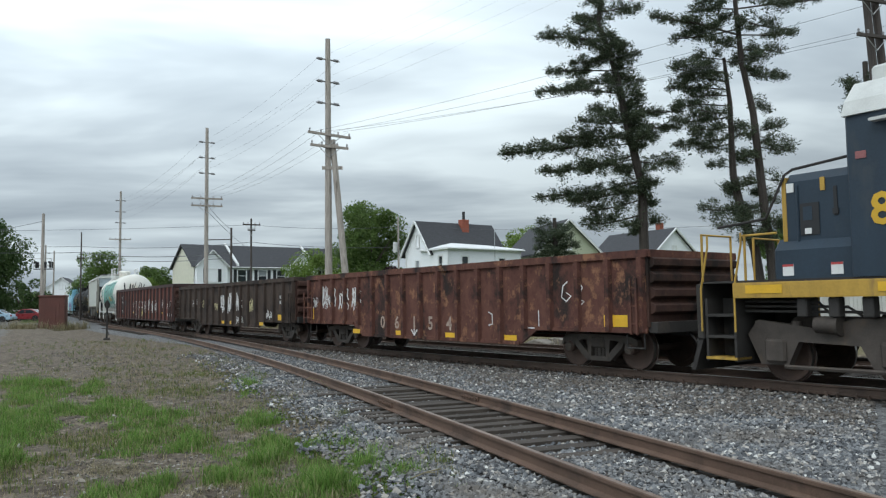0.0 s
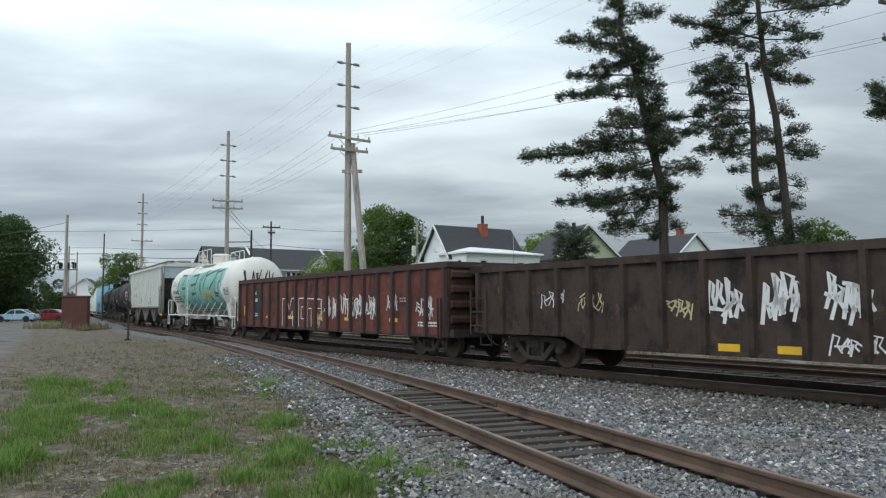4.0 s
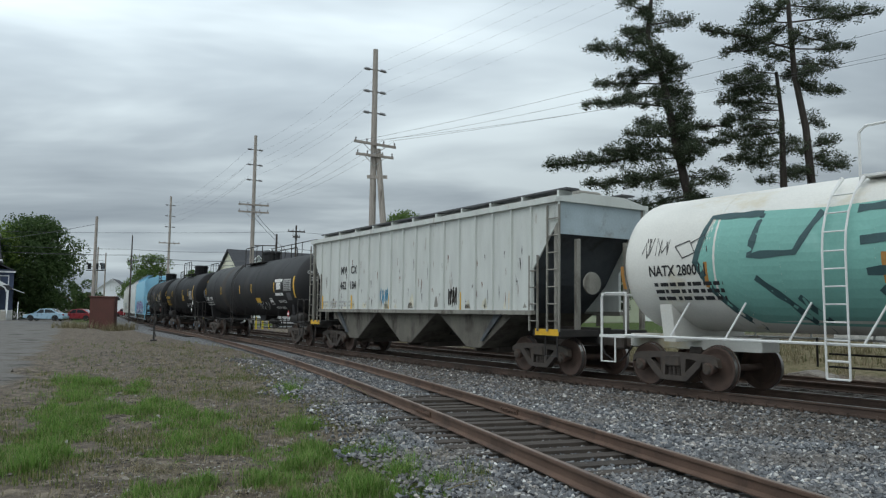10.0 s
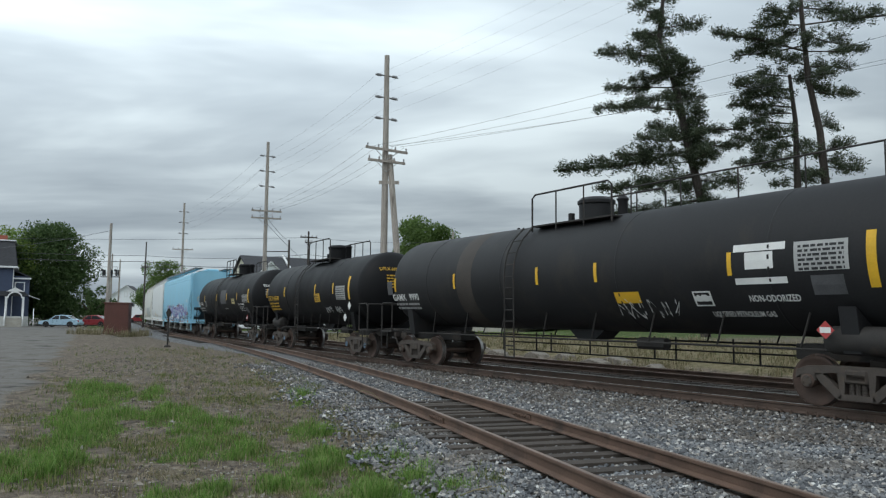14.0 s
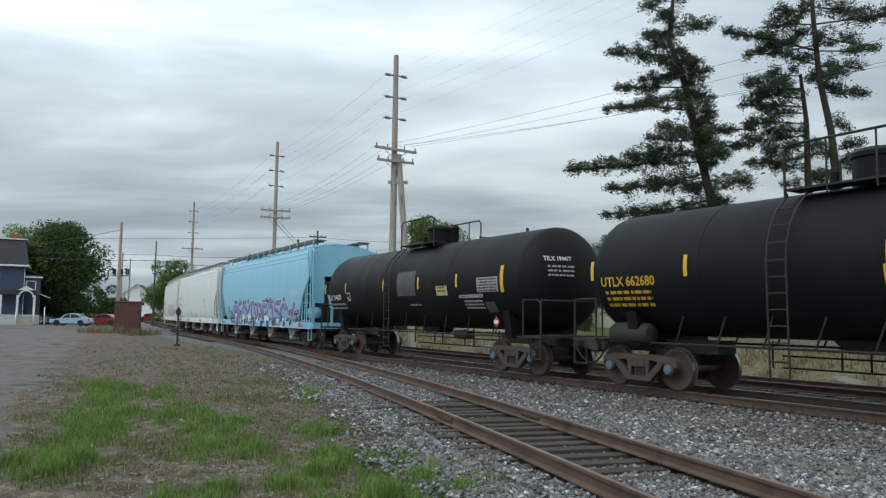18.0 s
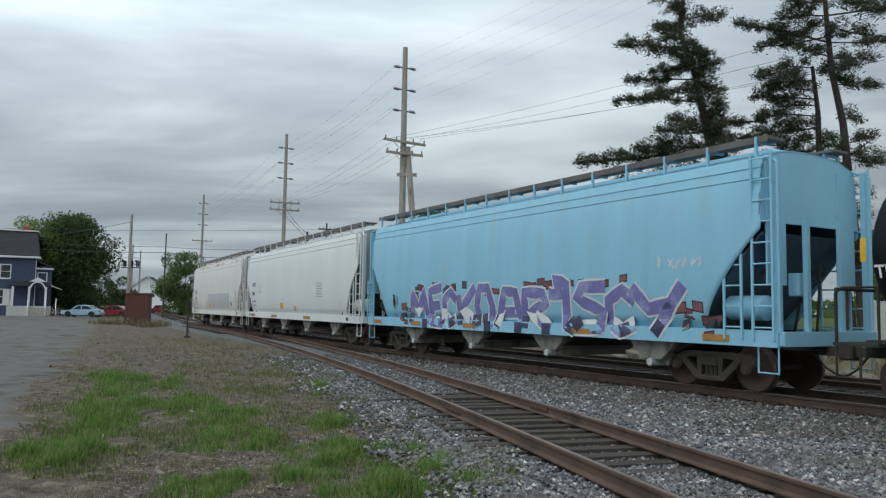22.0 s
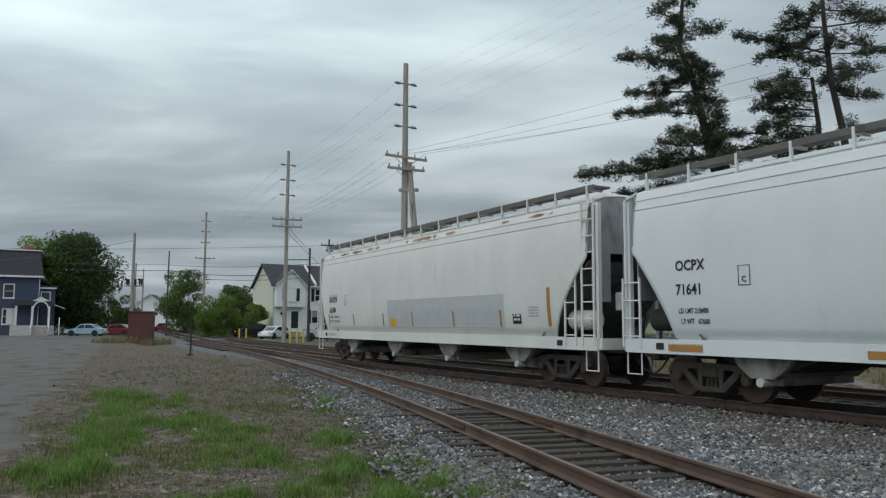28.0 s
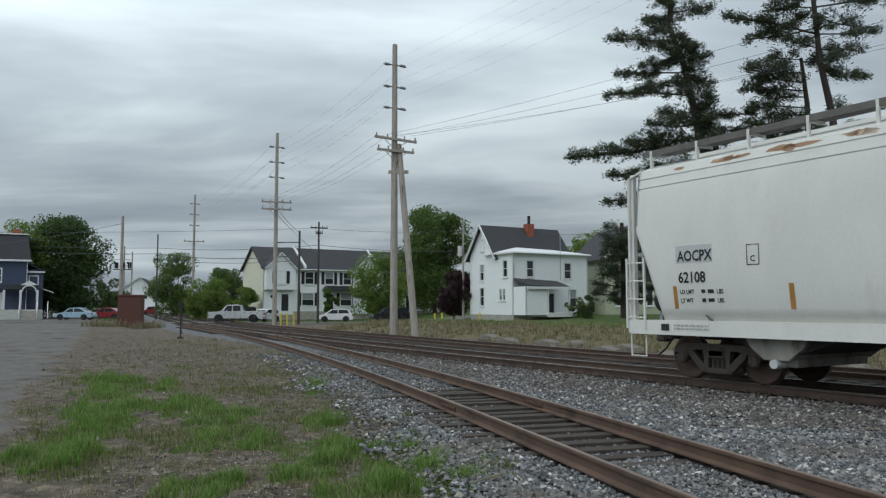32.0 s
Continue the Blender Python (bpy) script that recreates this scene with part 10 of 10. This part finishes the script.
FORK_SIDE = [(16.9, -2.2, 0.0, 0.8), (16.8, 1.6, 0.2, 0.7), (16.1, -4.1, -0.1, 0.8), (15.4, -3.4, 0.2, 0.8), (14.9, -4.0, 0.0, 0.8), (14.5, -2.4, 0.0, 0.9), (13.8, -3.6, 0.0, 0.7), (13.4, -2.3, -0.1, 0.9),
             (13.1, -3.8, -0.2, 0.7), (12.5, -2.7, -0.3, 0.9), (11.8, -3.5, -0.4, 0.9), (11.4, -2.2, -0.4, 0.9), (12.3, 1.2, 0.4, 0.5), (9.8, -1.3, 0.3, 0.5), (8.2, -0.8, 0.5, 0.5)]
pine_tree("tall dark pine with two bare stems and a bushy top", 24.0, 46, 5,
          [[(0.8, 0.0), (0.65, 4.3), (0.43, 6.0), (0.16, 10.0), (-0.18, 13.3), (-0.86, 16.6), (-1.06, 20.6), (-1.1, 22.9)],
           [(0.3, 0.0), (-0.08, 4.6), (-0.97, 7.1), (-1.32, 9.3), (-1.45, 11.4), (-1.49, 14.0), (-1.7, 17.0)]],
          [FORK_TOP + FORK_LOW, FORK_SIDE], 0.2, 42)
pine_tree("dark pine with a small high crown", 32.2, 47, 7, [[(0, 0.0), (0.1, 7), (0, 17.0)]],
          [[(13.4 + 0.3 * i, (-1) ** i * (1.5 - 0.06 * i), 0.2, 0.7) for i in range(9)]], 0.5)
pine_tree("low dark pine beside a green house", 15.6, 66, 9, [[(0, 0.0), (0.1, 4), (0, 8.8)]],
          [[(1.9 + 0.42 * i, (-1) ** i * (2.7 - 0.10 * i), 0.3, 1.0) for i in range(16)]], 0.7)

broad_tree("big dark green maple behind a blue house", -56.0, 112, 14.4, 14.0, LEAF["dark"], 11, 0.4, 0.03, 210, 0.21, 95)
broad_tree("light green tree behind a blue roof", -59.5, 108.5, 13.6, 10.0, LEAF["bright"], 12, 0.3, 0.15, 130, 0.2, 52)
broad_tree("dark green shrub beside parked cars", -47.8, 108, 5.4, 6.5, LEAF["dark"], 13, 0.2, 0.02, 130, 0.16, 30)
broad_tree("green tree by the road", -50.0, 142, 11.4, 10.5, LEAF["broad"], 14, 0.3, 0.0, 150, 0.2, 54)
broad_tree("green tree by the road", -43.0, 150, 9.4, 9.0, LEAF["broad"], 15, 0.3, 0.08, 130, 0.2, 36)
broad_tree("green tree far along the road", -36.0, 150, 10.0, 8.0, LEAF["broad"], 16, 0.3, 0.1, 120, 0.2, 34)
broad_tree("bright green overgrown bush near the crossing", -30.5, 100, 5.0, 7.0, LEAF["bright"], 17, 0.15, 0.0, 160, 0.15, 40)
broad_tree("bright green overgrown bush near the crossing", -27.2, 104, 4.4, 4.5, LEAF["bright"], 18, 0.15, 0.0, 150, 0.15, 28)
broad_tree("tall green tree behind the white house", -1.2, 112, 15.2, 12.5, LEAF["broad"], 19, 0.35, 0.06, 200, 0.22, 84)
broad_tree("spring green tree in front of the townhouses", -8.2, 98, 8.4, 9.0, LEAF["bright"], 20, 0.2, 0.08, 170, 0.15, 46)
broad_tree("purple-leaved tree beside the white house", 1.2, 84, 5.8, 4.6, LEAF["purple"], 21, 0.15, 0.12, 150, 0.14, 30)
broad_tree("small green street tree", -14.9, 101, 4.4, 2.4, LEAF["broad"], 22, 0.07, 0.25, 120, 0.12, 18)
broad_tree("green tree behind the houses", 21.0, 108, 11.0, 9.0, LEAF["bright"], 23, 0.3, 0.1, 140, 0.2, 40)
broad_tree("green tree behind the houses", 14.5, 118, 10.5, 6.0, LEAF["broad"], 24, 0.25, 0.1, 120, 0.2, 28)
broad_tree("green tree behind the train", 46.0, 80, 10.0, 9.0, LEAF["broad"], 25, 0.3, 0.1, 140, 0.2, 40)
broad_tree("dark shrub by the porch", 13.6, 77.2, 1.9, 2.6, LEAF["broad"], 26, 0.05, 0.0, 110, 0.09, 16)
broad_tree("round clipped shrub by a front wall", -9.6, 111.5, 1.9, 1.9, LEAF["dark"], 27, 0.05, 0.0, 120, 0.09, 14)
broad_tree("dark green shrub at a side wall", 14.2, 73.8, 2.2, 1.9, LEAF["dark"], 28, 0.05, 0.0, 110, 0.09, 14)


def far_woods():
    """A low uneven belt of trees at the horizon."""
    rng = random.Random(8)
    bl = []
    for i in range(420):
        a = radians(rng.uniform(20, 160))
        r = rng.uniform(230, 420)
        k = rng.uniform(3, 6)
        bl.append((r * math.cos(a), r * math.sin(a), rng.uniform(1, 5.5), k, k, k * 0.9))
    e = thing("far_woods", "hazy distant belt of green trees", "woods", kind="stuff")
    ob = leaf_cloud("foliage", e, LEAF["broad"], bl, 60, 0.8, 8)


far_woods()


# ---- street, vehicles, small things ----
def strip(name, label, pts, width, lift, material):
    g = G()
    n = len(pts)
    for i, (x, y) in enumerate(pts):
        a, b = pts[max(i - 1, 0)], pts[min(i + 1, n - 1)]
        l = math.hypot(b[0] - a[0], b[1] - a[1])
        nx, ny = -(b[1] - a[1]) / l * width / 2, (b[0] - a[0]) / l * width / 2
        for k in range(7):
            f = -1 + k / 3
            px, py = x + nx * f, y + ny * f
            g.v.append((px, py, max(height(px, py), height(x, y)) + lift))
    for i in range(n - 1):
        g.f += [(i * 7 + k, i * 7 + k + 1, (i + 1) * 7 + k + 1, (i + 1) * 7 + k) for k in range(6)]
    return thing(name, label, "road", kind="structure", g=g, material=material)


def fill(a, b, n):
    return [(a[0] + (b[0] - a[0]) * i / n, a[1] + (b[1] - a[1]) * i / n) for i in range(n + 1)]


strip("road", "grey asphalt street over the level crossing", fill((-70, 84), (-40, 82.5), 12) + fill((-38, 82.5), (-16, 86), 22)[0:] + fill((-14, 87), (40, 112), 30), 6.5, 0.03, T["road"])


def wheel_meshes(r, w):
    t = fix(G().rev([(-w / 2, r * 0.62), (-w / 2, r * 0.93), (-w * 0.36, r), (w * 0.36, r), (w / 2, r * 0.93), (w / 2, r * 0.62)], 20, axis="y").mesh("wheel", T["tyre"], 40))
    g = G().rev([(-w / 2 + 0.01, 0.0), (-w / 2 + 0.005, r * 0.2), (-w / 2 + 0.04, r * 0.3), (-w / 2 + 0.03, r * 0.55), (-w / 2 - 0.004, r * 0.63), (w / 2, r * 0.63)], 16, axis="y")
    return t, fix(g.mesh("rim", T["alloy"], 40))


def vehicle(name, label, x, y, turn, l, w, prof, glass_prof, paint, r=0.33, axles=(0.19, 0.80), bed=None):
    """prof: side outline (along, up) as shares of l and metres. glass_prof: the greenhouse, narrower."""
    z = height(x, y) + 0.045
    v = thing(name, label, "car", "parked cars", frame_at(x, y, z, turn))
    pts = [(p * l - l / 2, q) for p, q in prof]
    part("body", G().extr(pts, "y", -w / 2, w / 2, 0.07), paint, v)
    gp = [(p * l - l / 2, q) for p, q in glass_prof]
    (ax, az), (bx, bz), (cx, cz), (dx, dz) = gp
    top = part("cabin", G().extr([(ax, az), (bx, bz), ((bx + cx) / 2, max(bz, cz) + 0.05), (cx, cz), (dx, dz)], "y", -w / 2 + 0.13, w / 2 - 0.13, 0.06), paint, v)
    xm = bx + (cx - bx) * 0.42
    for s in (-1, 1):
        y0, y1 = sorted((s * (w / 2 - 0.131), s * (w / 2 - 0.122)))
        part("side_window", G().extr([(ax + 0.30, az + 0.05), (bx + 0.10, bz - 0.06), (xm - 0.05, bz - 0.03), (xm - 0.05, az + 0.05)], "y", y0, y1), M["window"], top)
        part("side_window", G().extr([(xm + 0.05, az + 0.05), (xm + 0.05, bz - 0.03), (cx - 0.06, cz - 0.06), (dx - 0.34, dz + 0.05)], "y", y0, y1), M["window"], top)
    for name, (px, pz), (qx, qz), s in (("windscreen", (ax, az), (bx, bz), -1), ("rear_window", (dx, dz), (cx, cz), 1)):
        part(name, G().extr([(px + (qx - px) * 0.12 + s * 0.012, pz + (qz - pz) * 0.12), (px + (qx - px) * 0.9 + s * 0.012, pz + (qz - pz) * 0.9), (px + (qx - px) * 0.9 - s * 0.02, pz + (qz - pz) * 0.9), (px + (qx - px) * 0.12 - s * 0.02, pz + (qz - pz) * 0.12)], "y", -w / 2 + 0.24, w / 2 - 0.24), M["window"], top)
    part("rocker_panel", G().box(-l * 0.3, l * 0.3, -w / 2 + 0.02, w / 2 - 0.02, 0.2, 0.34), M["black_paint"], v)
    tyre, rim = wheel_meshes(r, 0.22)
    for a in axles:
        for s in (-1, 1):
            wh = part("wheel", tyre, None, v, at=pose(a * l - l / 2, s * (w / 2 - 0.09), r, 0, 0, 0 if s < 0 else 180))
            part("rim", rim, None, wh)
        part("wheel_arch", G().extr(arc(a * l - l / 2, r, r * 1.2, 0, 180, 10), "y", -w / 2 - 0.004, w / 2 + 0.004), T["tyre"], v)
    hz = max(q for _, q in prof) * 0.72
    for s in (-1, 1):
        part("headlight", G().box(-l / 2 - 0.01, -l / 2 + 0.25, s * w * 0.36 - 0.16, s * w * 0.36 + 0.16, hz - 0.08, hz + 0.08, 0.02), T["lamp_glass"], v)
        part("tail_light", G().box(l / 2 - 0.2, l / 2 + 0.01, s * w * 0.40 - 0.12, s * w * 0.40 + 0.12, hz - 0.05, hz + 0.16, 0.02), T["tail_glass"], v)
        part("mirror", G().cyl((-l * 0.17, s * w / 2, gp[0][1] + 0.08), (-l * 0.17, s * (w / 2 + 0.16), gp[0][1] + 0.08), 0.07, n=8), paint, v)
    if bed:
        part("cargo_bed", G().box(bed[0] * l - l / 2, bed[1] * l - l / 2, -w / 2 + 0.12, w / 2 - 0.12, 1.05, 1.17), M["black_paint"], v)
    part("bumper", G().box(-l / 2 - 0.04, -l / 2 + 0.1, -w / 2 + 0.05, w / 2 - 0.05, 0.35, 0.55, 0.03).box(l / 2 - 0.1, l / 2 + 0.04, -w / 2 + 0.05, w / 2 - 0.05, 0.38, 0.58, 0.03), M["steel"] if bed else paint, v)
    return v


SEDAN = [(0.0, 0.35), (0.01, 0.68), (0.08, 0.78), (0.27, 0.92), (0.80, 0.98), (0.97, 0.92), (1.0, 0.6), (0.99, 0.3), (0.5, 0.22)]
SEDAN_G = [(0.24, 0.90), (0.40, 1.42), (0.68, 1.44), (0.88, 0.95)]
HATCH = [(0.0, 0.35), (0.01, 0.70), (0.06, 0.82), (0.24, 0.98), (0.97, 1.02), (1.0, 0.6), (0.99, 0.3), (0.5, 0.22)]
HATCH_G = [(0.18, 0.95), (0.38, 1.48), (0.84, 1.50), (0.97, 1.0)]
TRUCK = [(0.0, 0.55), (0.0, 1.12), (0.24, 1.20), (0.98, 1.22), (1.0, 0.6), (0.96, 0.5), (0.5, 0.42), (0.05, 0.45)]
TRUCK_G = [(0.22, 1.18), (0.32, 1.86), (0.58, 1.88), (0.63, 1.2)]
SUV = [(0.0, 0.4), (0.01, 0.85), (0.22, 1.05), (0.99, 1.08), (1.0, 0.6), (0.98, 0.35), (0.5, 0.28)]
SUV_G = [(0.20, 1.03), (0.32, 1.68), (0.90, 1.70), (0.98, 1.1)]
pickup = vehicle("pickup_truck", "silver crew-cab pickup truck driving over the crossing", -22.3, 83.0, radians(8), 5.9, 2.0, TRUCK, TRUCK_G, T["silver"], 0.41, (0.19, 0.80), (0.64, 0.97))
vehicle("car", "pale blue parked sedan", -44.9, 93.5, radians(2), 4.65, 1.8, SEDAN, SEDAN_G, T["skyblue"])
vehicle("car", "dark red parked sedan behind a blue one", -43.0, 98.0, radians(-4), 4.6, 1.8, SEDAN, SEDAN_G, T["carred"])
vehicle("car", "white hatchback in the street", -12.7, 90.6, radians(6), 4.1, 1.72, HATCH, HATCH_G, T["carwhite"])
vehicle("car", "white car at the kerb behind the pickup", -21.4, 92.0, radians(70), 4.5, 1.8, HATCH, HATCH_G, T["carwhite"])
vehicle("car", "black parked car under the trees", -6.4, 92.5, radians(20), 4.7, 1.85, SUV, SUV_G, T["carblack"])
vehicle("car", "dark parked car near the townhouses", -26.6, 100.0, radians(40), 4.6, 1.85, SUV, SUV_G, T["carblack"])
vehicle("car", "red car far along the road", -63.0, 166.0, radians(10), 4.5, 1.8, SUV, SUV_G, T["carred"])
vehicle("car", "white van far along the road", -57.5, 160.0, radians(10), 4.9, 1.9, SUV, SUV_G, T["carwhite"])


def relay_cabinet():
    x, y = -26.7, 65.5
    z = height(x, y)
    c = thing("relay_cabinet", "brown steel railway equipment cabinet beside the track", "cabinet", at=frame_at(x, y, z, radians(14)))
    part("body", G().box(-0.95, 0.95, -0.9, 0.9, 0.12, 2.75, 0.02), T["cabinet"], c)
    part("roof", G().box(-1.03, 1.03, -0.98, 0.98, 2.75, 2.88, 0.03), T["cabinet"], c)
    part("plinth", G().box(-1.0, 1.0, -0.95, 0.95, -0.3, 0.118), M["concrete"], c)
    for i in range(7):
        u = -0.82 + i * 0.273
        part("seam", G().box(u - 0.015, u + 0.015, -0.925, -0.902, 0.15, 2.5), T["cabinet"], c)
    part("door", G().box(0.952, 0.975, -0.45, 0.45, 0.25, 2.35), T["cabinet"], c)


relay_cabinet()


def switch_stand():
    x, y = -15.4, 45.0
    z = height(x, y)
    s = thing("switch_stand", "dark steel switch stand with arrow-shaped target", "switch stand", at=frame_at(x, y, z, radians(20)))
    part("post", G().cyl((0, 0, 0), (0, 0, 2.1), 0.05, 0.045, 8), M["under"], s)
    part("base", G().box(-0.18, 0.18, -0.2, 0.2, -0.05, 0.10, 0.03), M["under"], s)
    part("target", G().extr([(-0.16, 2.0), (0, 2.3), (0.16, 2.0), (0.1, 1.8), (0, 1.75), (-0.1, 1.8)], "y", -0.012, 0.012), M["under"], s)
    part("lever", G().tube([(0, -0.1, 0.6), (0.1, -0.45, 0.3)], 0.025), M["under"], s)


switch_stand()


def signal_mast():
    x, y = -34.5, 82.0
    z = height(x, y)
    s = thing("signal_mast", "steel railway signal mast with dark heads and lit red lamp", "signal", at=frame_at(x, y, z, radians(-8)))
    part("mast", G().cyl((0, 0, -0.2), (0, 0, 7.2), 0.09, 0.07, 10), M["steel"], s)
    arm = part("platform", G().box(-0.9, 1.0, -0.3, 0.3, 5.6, 5.68), M["under"], s)
    for k in (-0.7, 0.1, 0.8):
        hd = part("signal_head", G().box(k - 0.16, k + 0.16, -0.1, 0.15, 5.75, 6.4, 0.03), M["black_paint"], s)
        part("hood", G().cyl((k, -0.4, 6.32), (k, -0.15, 6.32), 0.12, n=12), M["black_paint"], hd)
    part("guard_rail", G().tube([(-0.9, -0.3, 5.68), (-0.9, -0.3, 6.7), (1.0, -0.3, 6.7), (1.0, -0.3, 5.68)], 0.025), M["steel"], arm)
    lp = part("lamp_head", G().cyl((0.0, -0.2, 3.0), (0.0, -0.05, 3.0), 0.26, n=16), M["black_paint"], s)
    part("red_lens", G().cyl((0.0, -0.23, 3.0), (0.0, -0.2, 3.0), 0.08, n=12), red_glow(), lp, "glowing red lens")


signal_mast()


def bollards():
    for x, y in ((-15.9, 75.0), (-15.3, 75.2), (-14.7, 75.4), (-0.8, 74), (-0.1, 74.2), (3.6, 75), (-24.0, 86.0), (-23.3, 86.3)):
        b = thing("bollard", "short yellow steel bollard in the grass", "bollard", "yellow bollards", pose(x, y, height(x, y)))
        part("post", G().cyl((0, 0, -0.1), (0, 0, 1.15), 0.09, n=12).rev([(1.15, 0.09), (1.2, 0.06), (1.215, 0)], 12, axis="z"), T["yellow_post"], b)


bollards()


def board_fence():
    f = thing("board_fence", "weathered pale board fence behind the tracks", "fence")
    bd = fix(G().box(-0.07, 0.07, -0.012, 0.012, 0, 1.75, 0.004).mesh("board", T["board"]))
    u = -14.0
    while u < 3.0:
        x, y, a = line_at(u, 17.0)
        ob = new("board", bd)
        ob.parent = f
        ob.matrix_local = frame_at(x, y, height(x, y), a)
        u += 0.155
    for k in range(7):
        x, y, a = line_at(-14.0 + k * 2.8, 17.06)
        part("post", G().box(-0.05, 0.05, 0, 0.1, -0.2, 1.8), T["board"], f, at=frame_at(x, y, height(x, y), a))


board_fence()


RUBBLE = mat("earthy_broken_concrete", (0.20, 0.18, 0.155), 0.95, 0, 0.4, 4, 30, 0.5, (0.10, 0.085, 0.068), 0.5, 3)


def ground_bits():
    """Loose rubble, sticks and a bent stem by the siding."""
    rng = random.Random(17)
    for _ in range(9):
        s, d = rng.uniform(-30, -8), rng.uniform(6.8, 8.2)
        x, y, a = line_at(s, d)
        z = height(x, y)
        g = G()
        w = rng.uniform(0.3, 0.8)
        g.extr([(-w, 0), (-w * 0.7, 0.2), (0, 0.33), (w * 0.8, 0.2), (w, -0.02)], "y", -0.35, 0.3, 0.05)
        thing("concrete_rubble", "earthy broken concrete lump on the bank", "rubble", "rubble lumps", frame_at(x, y, z - 0.04, a), g=g, material=RUBBLE)
    x, y = 0.42, 7.75
    thing("stick", "thin pale broken stick on gravel", "stick", g=G().tube([(x - 0.12, y - 0.1, -0.2), (x + 0.02, y, -0.17), (x + 0.2, y + 0.1, -0.155)], 0.008).tube([(x + 0.02, y, -0.17), (x + 0.13, y + 0.0, -0.17)], 0.006), material=LEAF["straw"])
    q = siding_at(9.5, -1.4)
    pts = [(q[0] - 0.05, q[1], -0.26), (q[0] - 0.02, q[1], 0.0), (q[0] + 0.1, q[1], 0.08), (q[0] + 0.3, q[1] + 0.05, 0.02), (q[0] + 0.5, q[1] + 0.05, -0.16)]
    thing("weed_stem", "bent dry weed stem beside the siding", "weed", g=G().tube(pts, 0.007), material=LEAF["straw"])


ground_bits()


# ---- the train runs past and slows a little ----
def run_at(t):
    """Metres the train has run since 16 s."""
    u = t - 16.0
    return 6.0 * (u - 0.00982468 * u * u / 2 - 0.00031706 * u ** 3 / 6)


def car_pose(mid, half):
    xa, ya, _ = line_at(mid + half)
    xb, yb, _ = line_at(mid - half)
    return Matrix.LocRotScale(((xa + xb) / 2, (ya + yb) / 2, 0.004), Euler((0, 0, math.atan2(ya - yb, xa - xb))), None)


# the pickup waits for the train to clear the crossing and then drives off over it: seconds, place along x
PICKUP = [(28.0, -13.5), (28.8, -14.1), (29.2, -15.2), (29.6, -16.4), (30.0, -17.4), (30.8, -19.3), (31.2, -20.3), (31.6, -21.2), (32.0, -22.3)]


def pickup_x(t):
    return float(np.interp(t, [p[0] for p in PICKUP], [p[1] for p in PICKUP]))


def drive(van, radius):
    """Move the pickup along the street, its wheels turning with it."""
    turn = radians(8)
    walk(van, [(t, frame_at(pickup_x(t), 83.0, height(pickup_x(t), 83.0) + 0.045, turn)) for t in (0.0, *(p[0] for p in PICKUP))])
    times = [0.0] + [28.0 + 0.1 * i for i in range(41)]
    for ob in van.children:
        if ob.name.startswith("wheel") and not ob.name.startswith("wheel_arch"):
            x, y, z = ob.location
            far = y > 0
            rows = []
            for t in times:
                a = math.degrees((pickup_x(t) + 13.5) / radius)
                rows.append((t, pose(x, y, z, 0, a, 0) @ pose(0, 0, 0, 0, 0, 180 if far else 0)))
            walk(ob, rows)


def motions():
    times = [i * 0.5 for i in range(65)]
    for car, mid in TRAIN:
        walk(car, [(t, car_pose(mid + run_at(t), car["truck_x"])) for t in times])
    fine = [i * 0.1 for i in range(321)]
    for w, car, dx in ROLLING:
        walk(w, [(t, pose(dx, 0, 0.457, 0, math.degrees((run_at(t)) / 0.457), 0)) for t in fine])
    drive(pickup, 0.41)


motions()
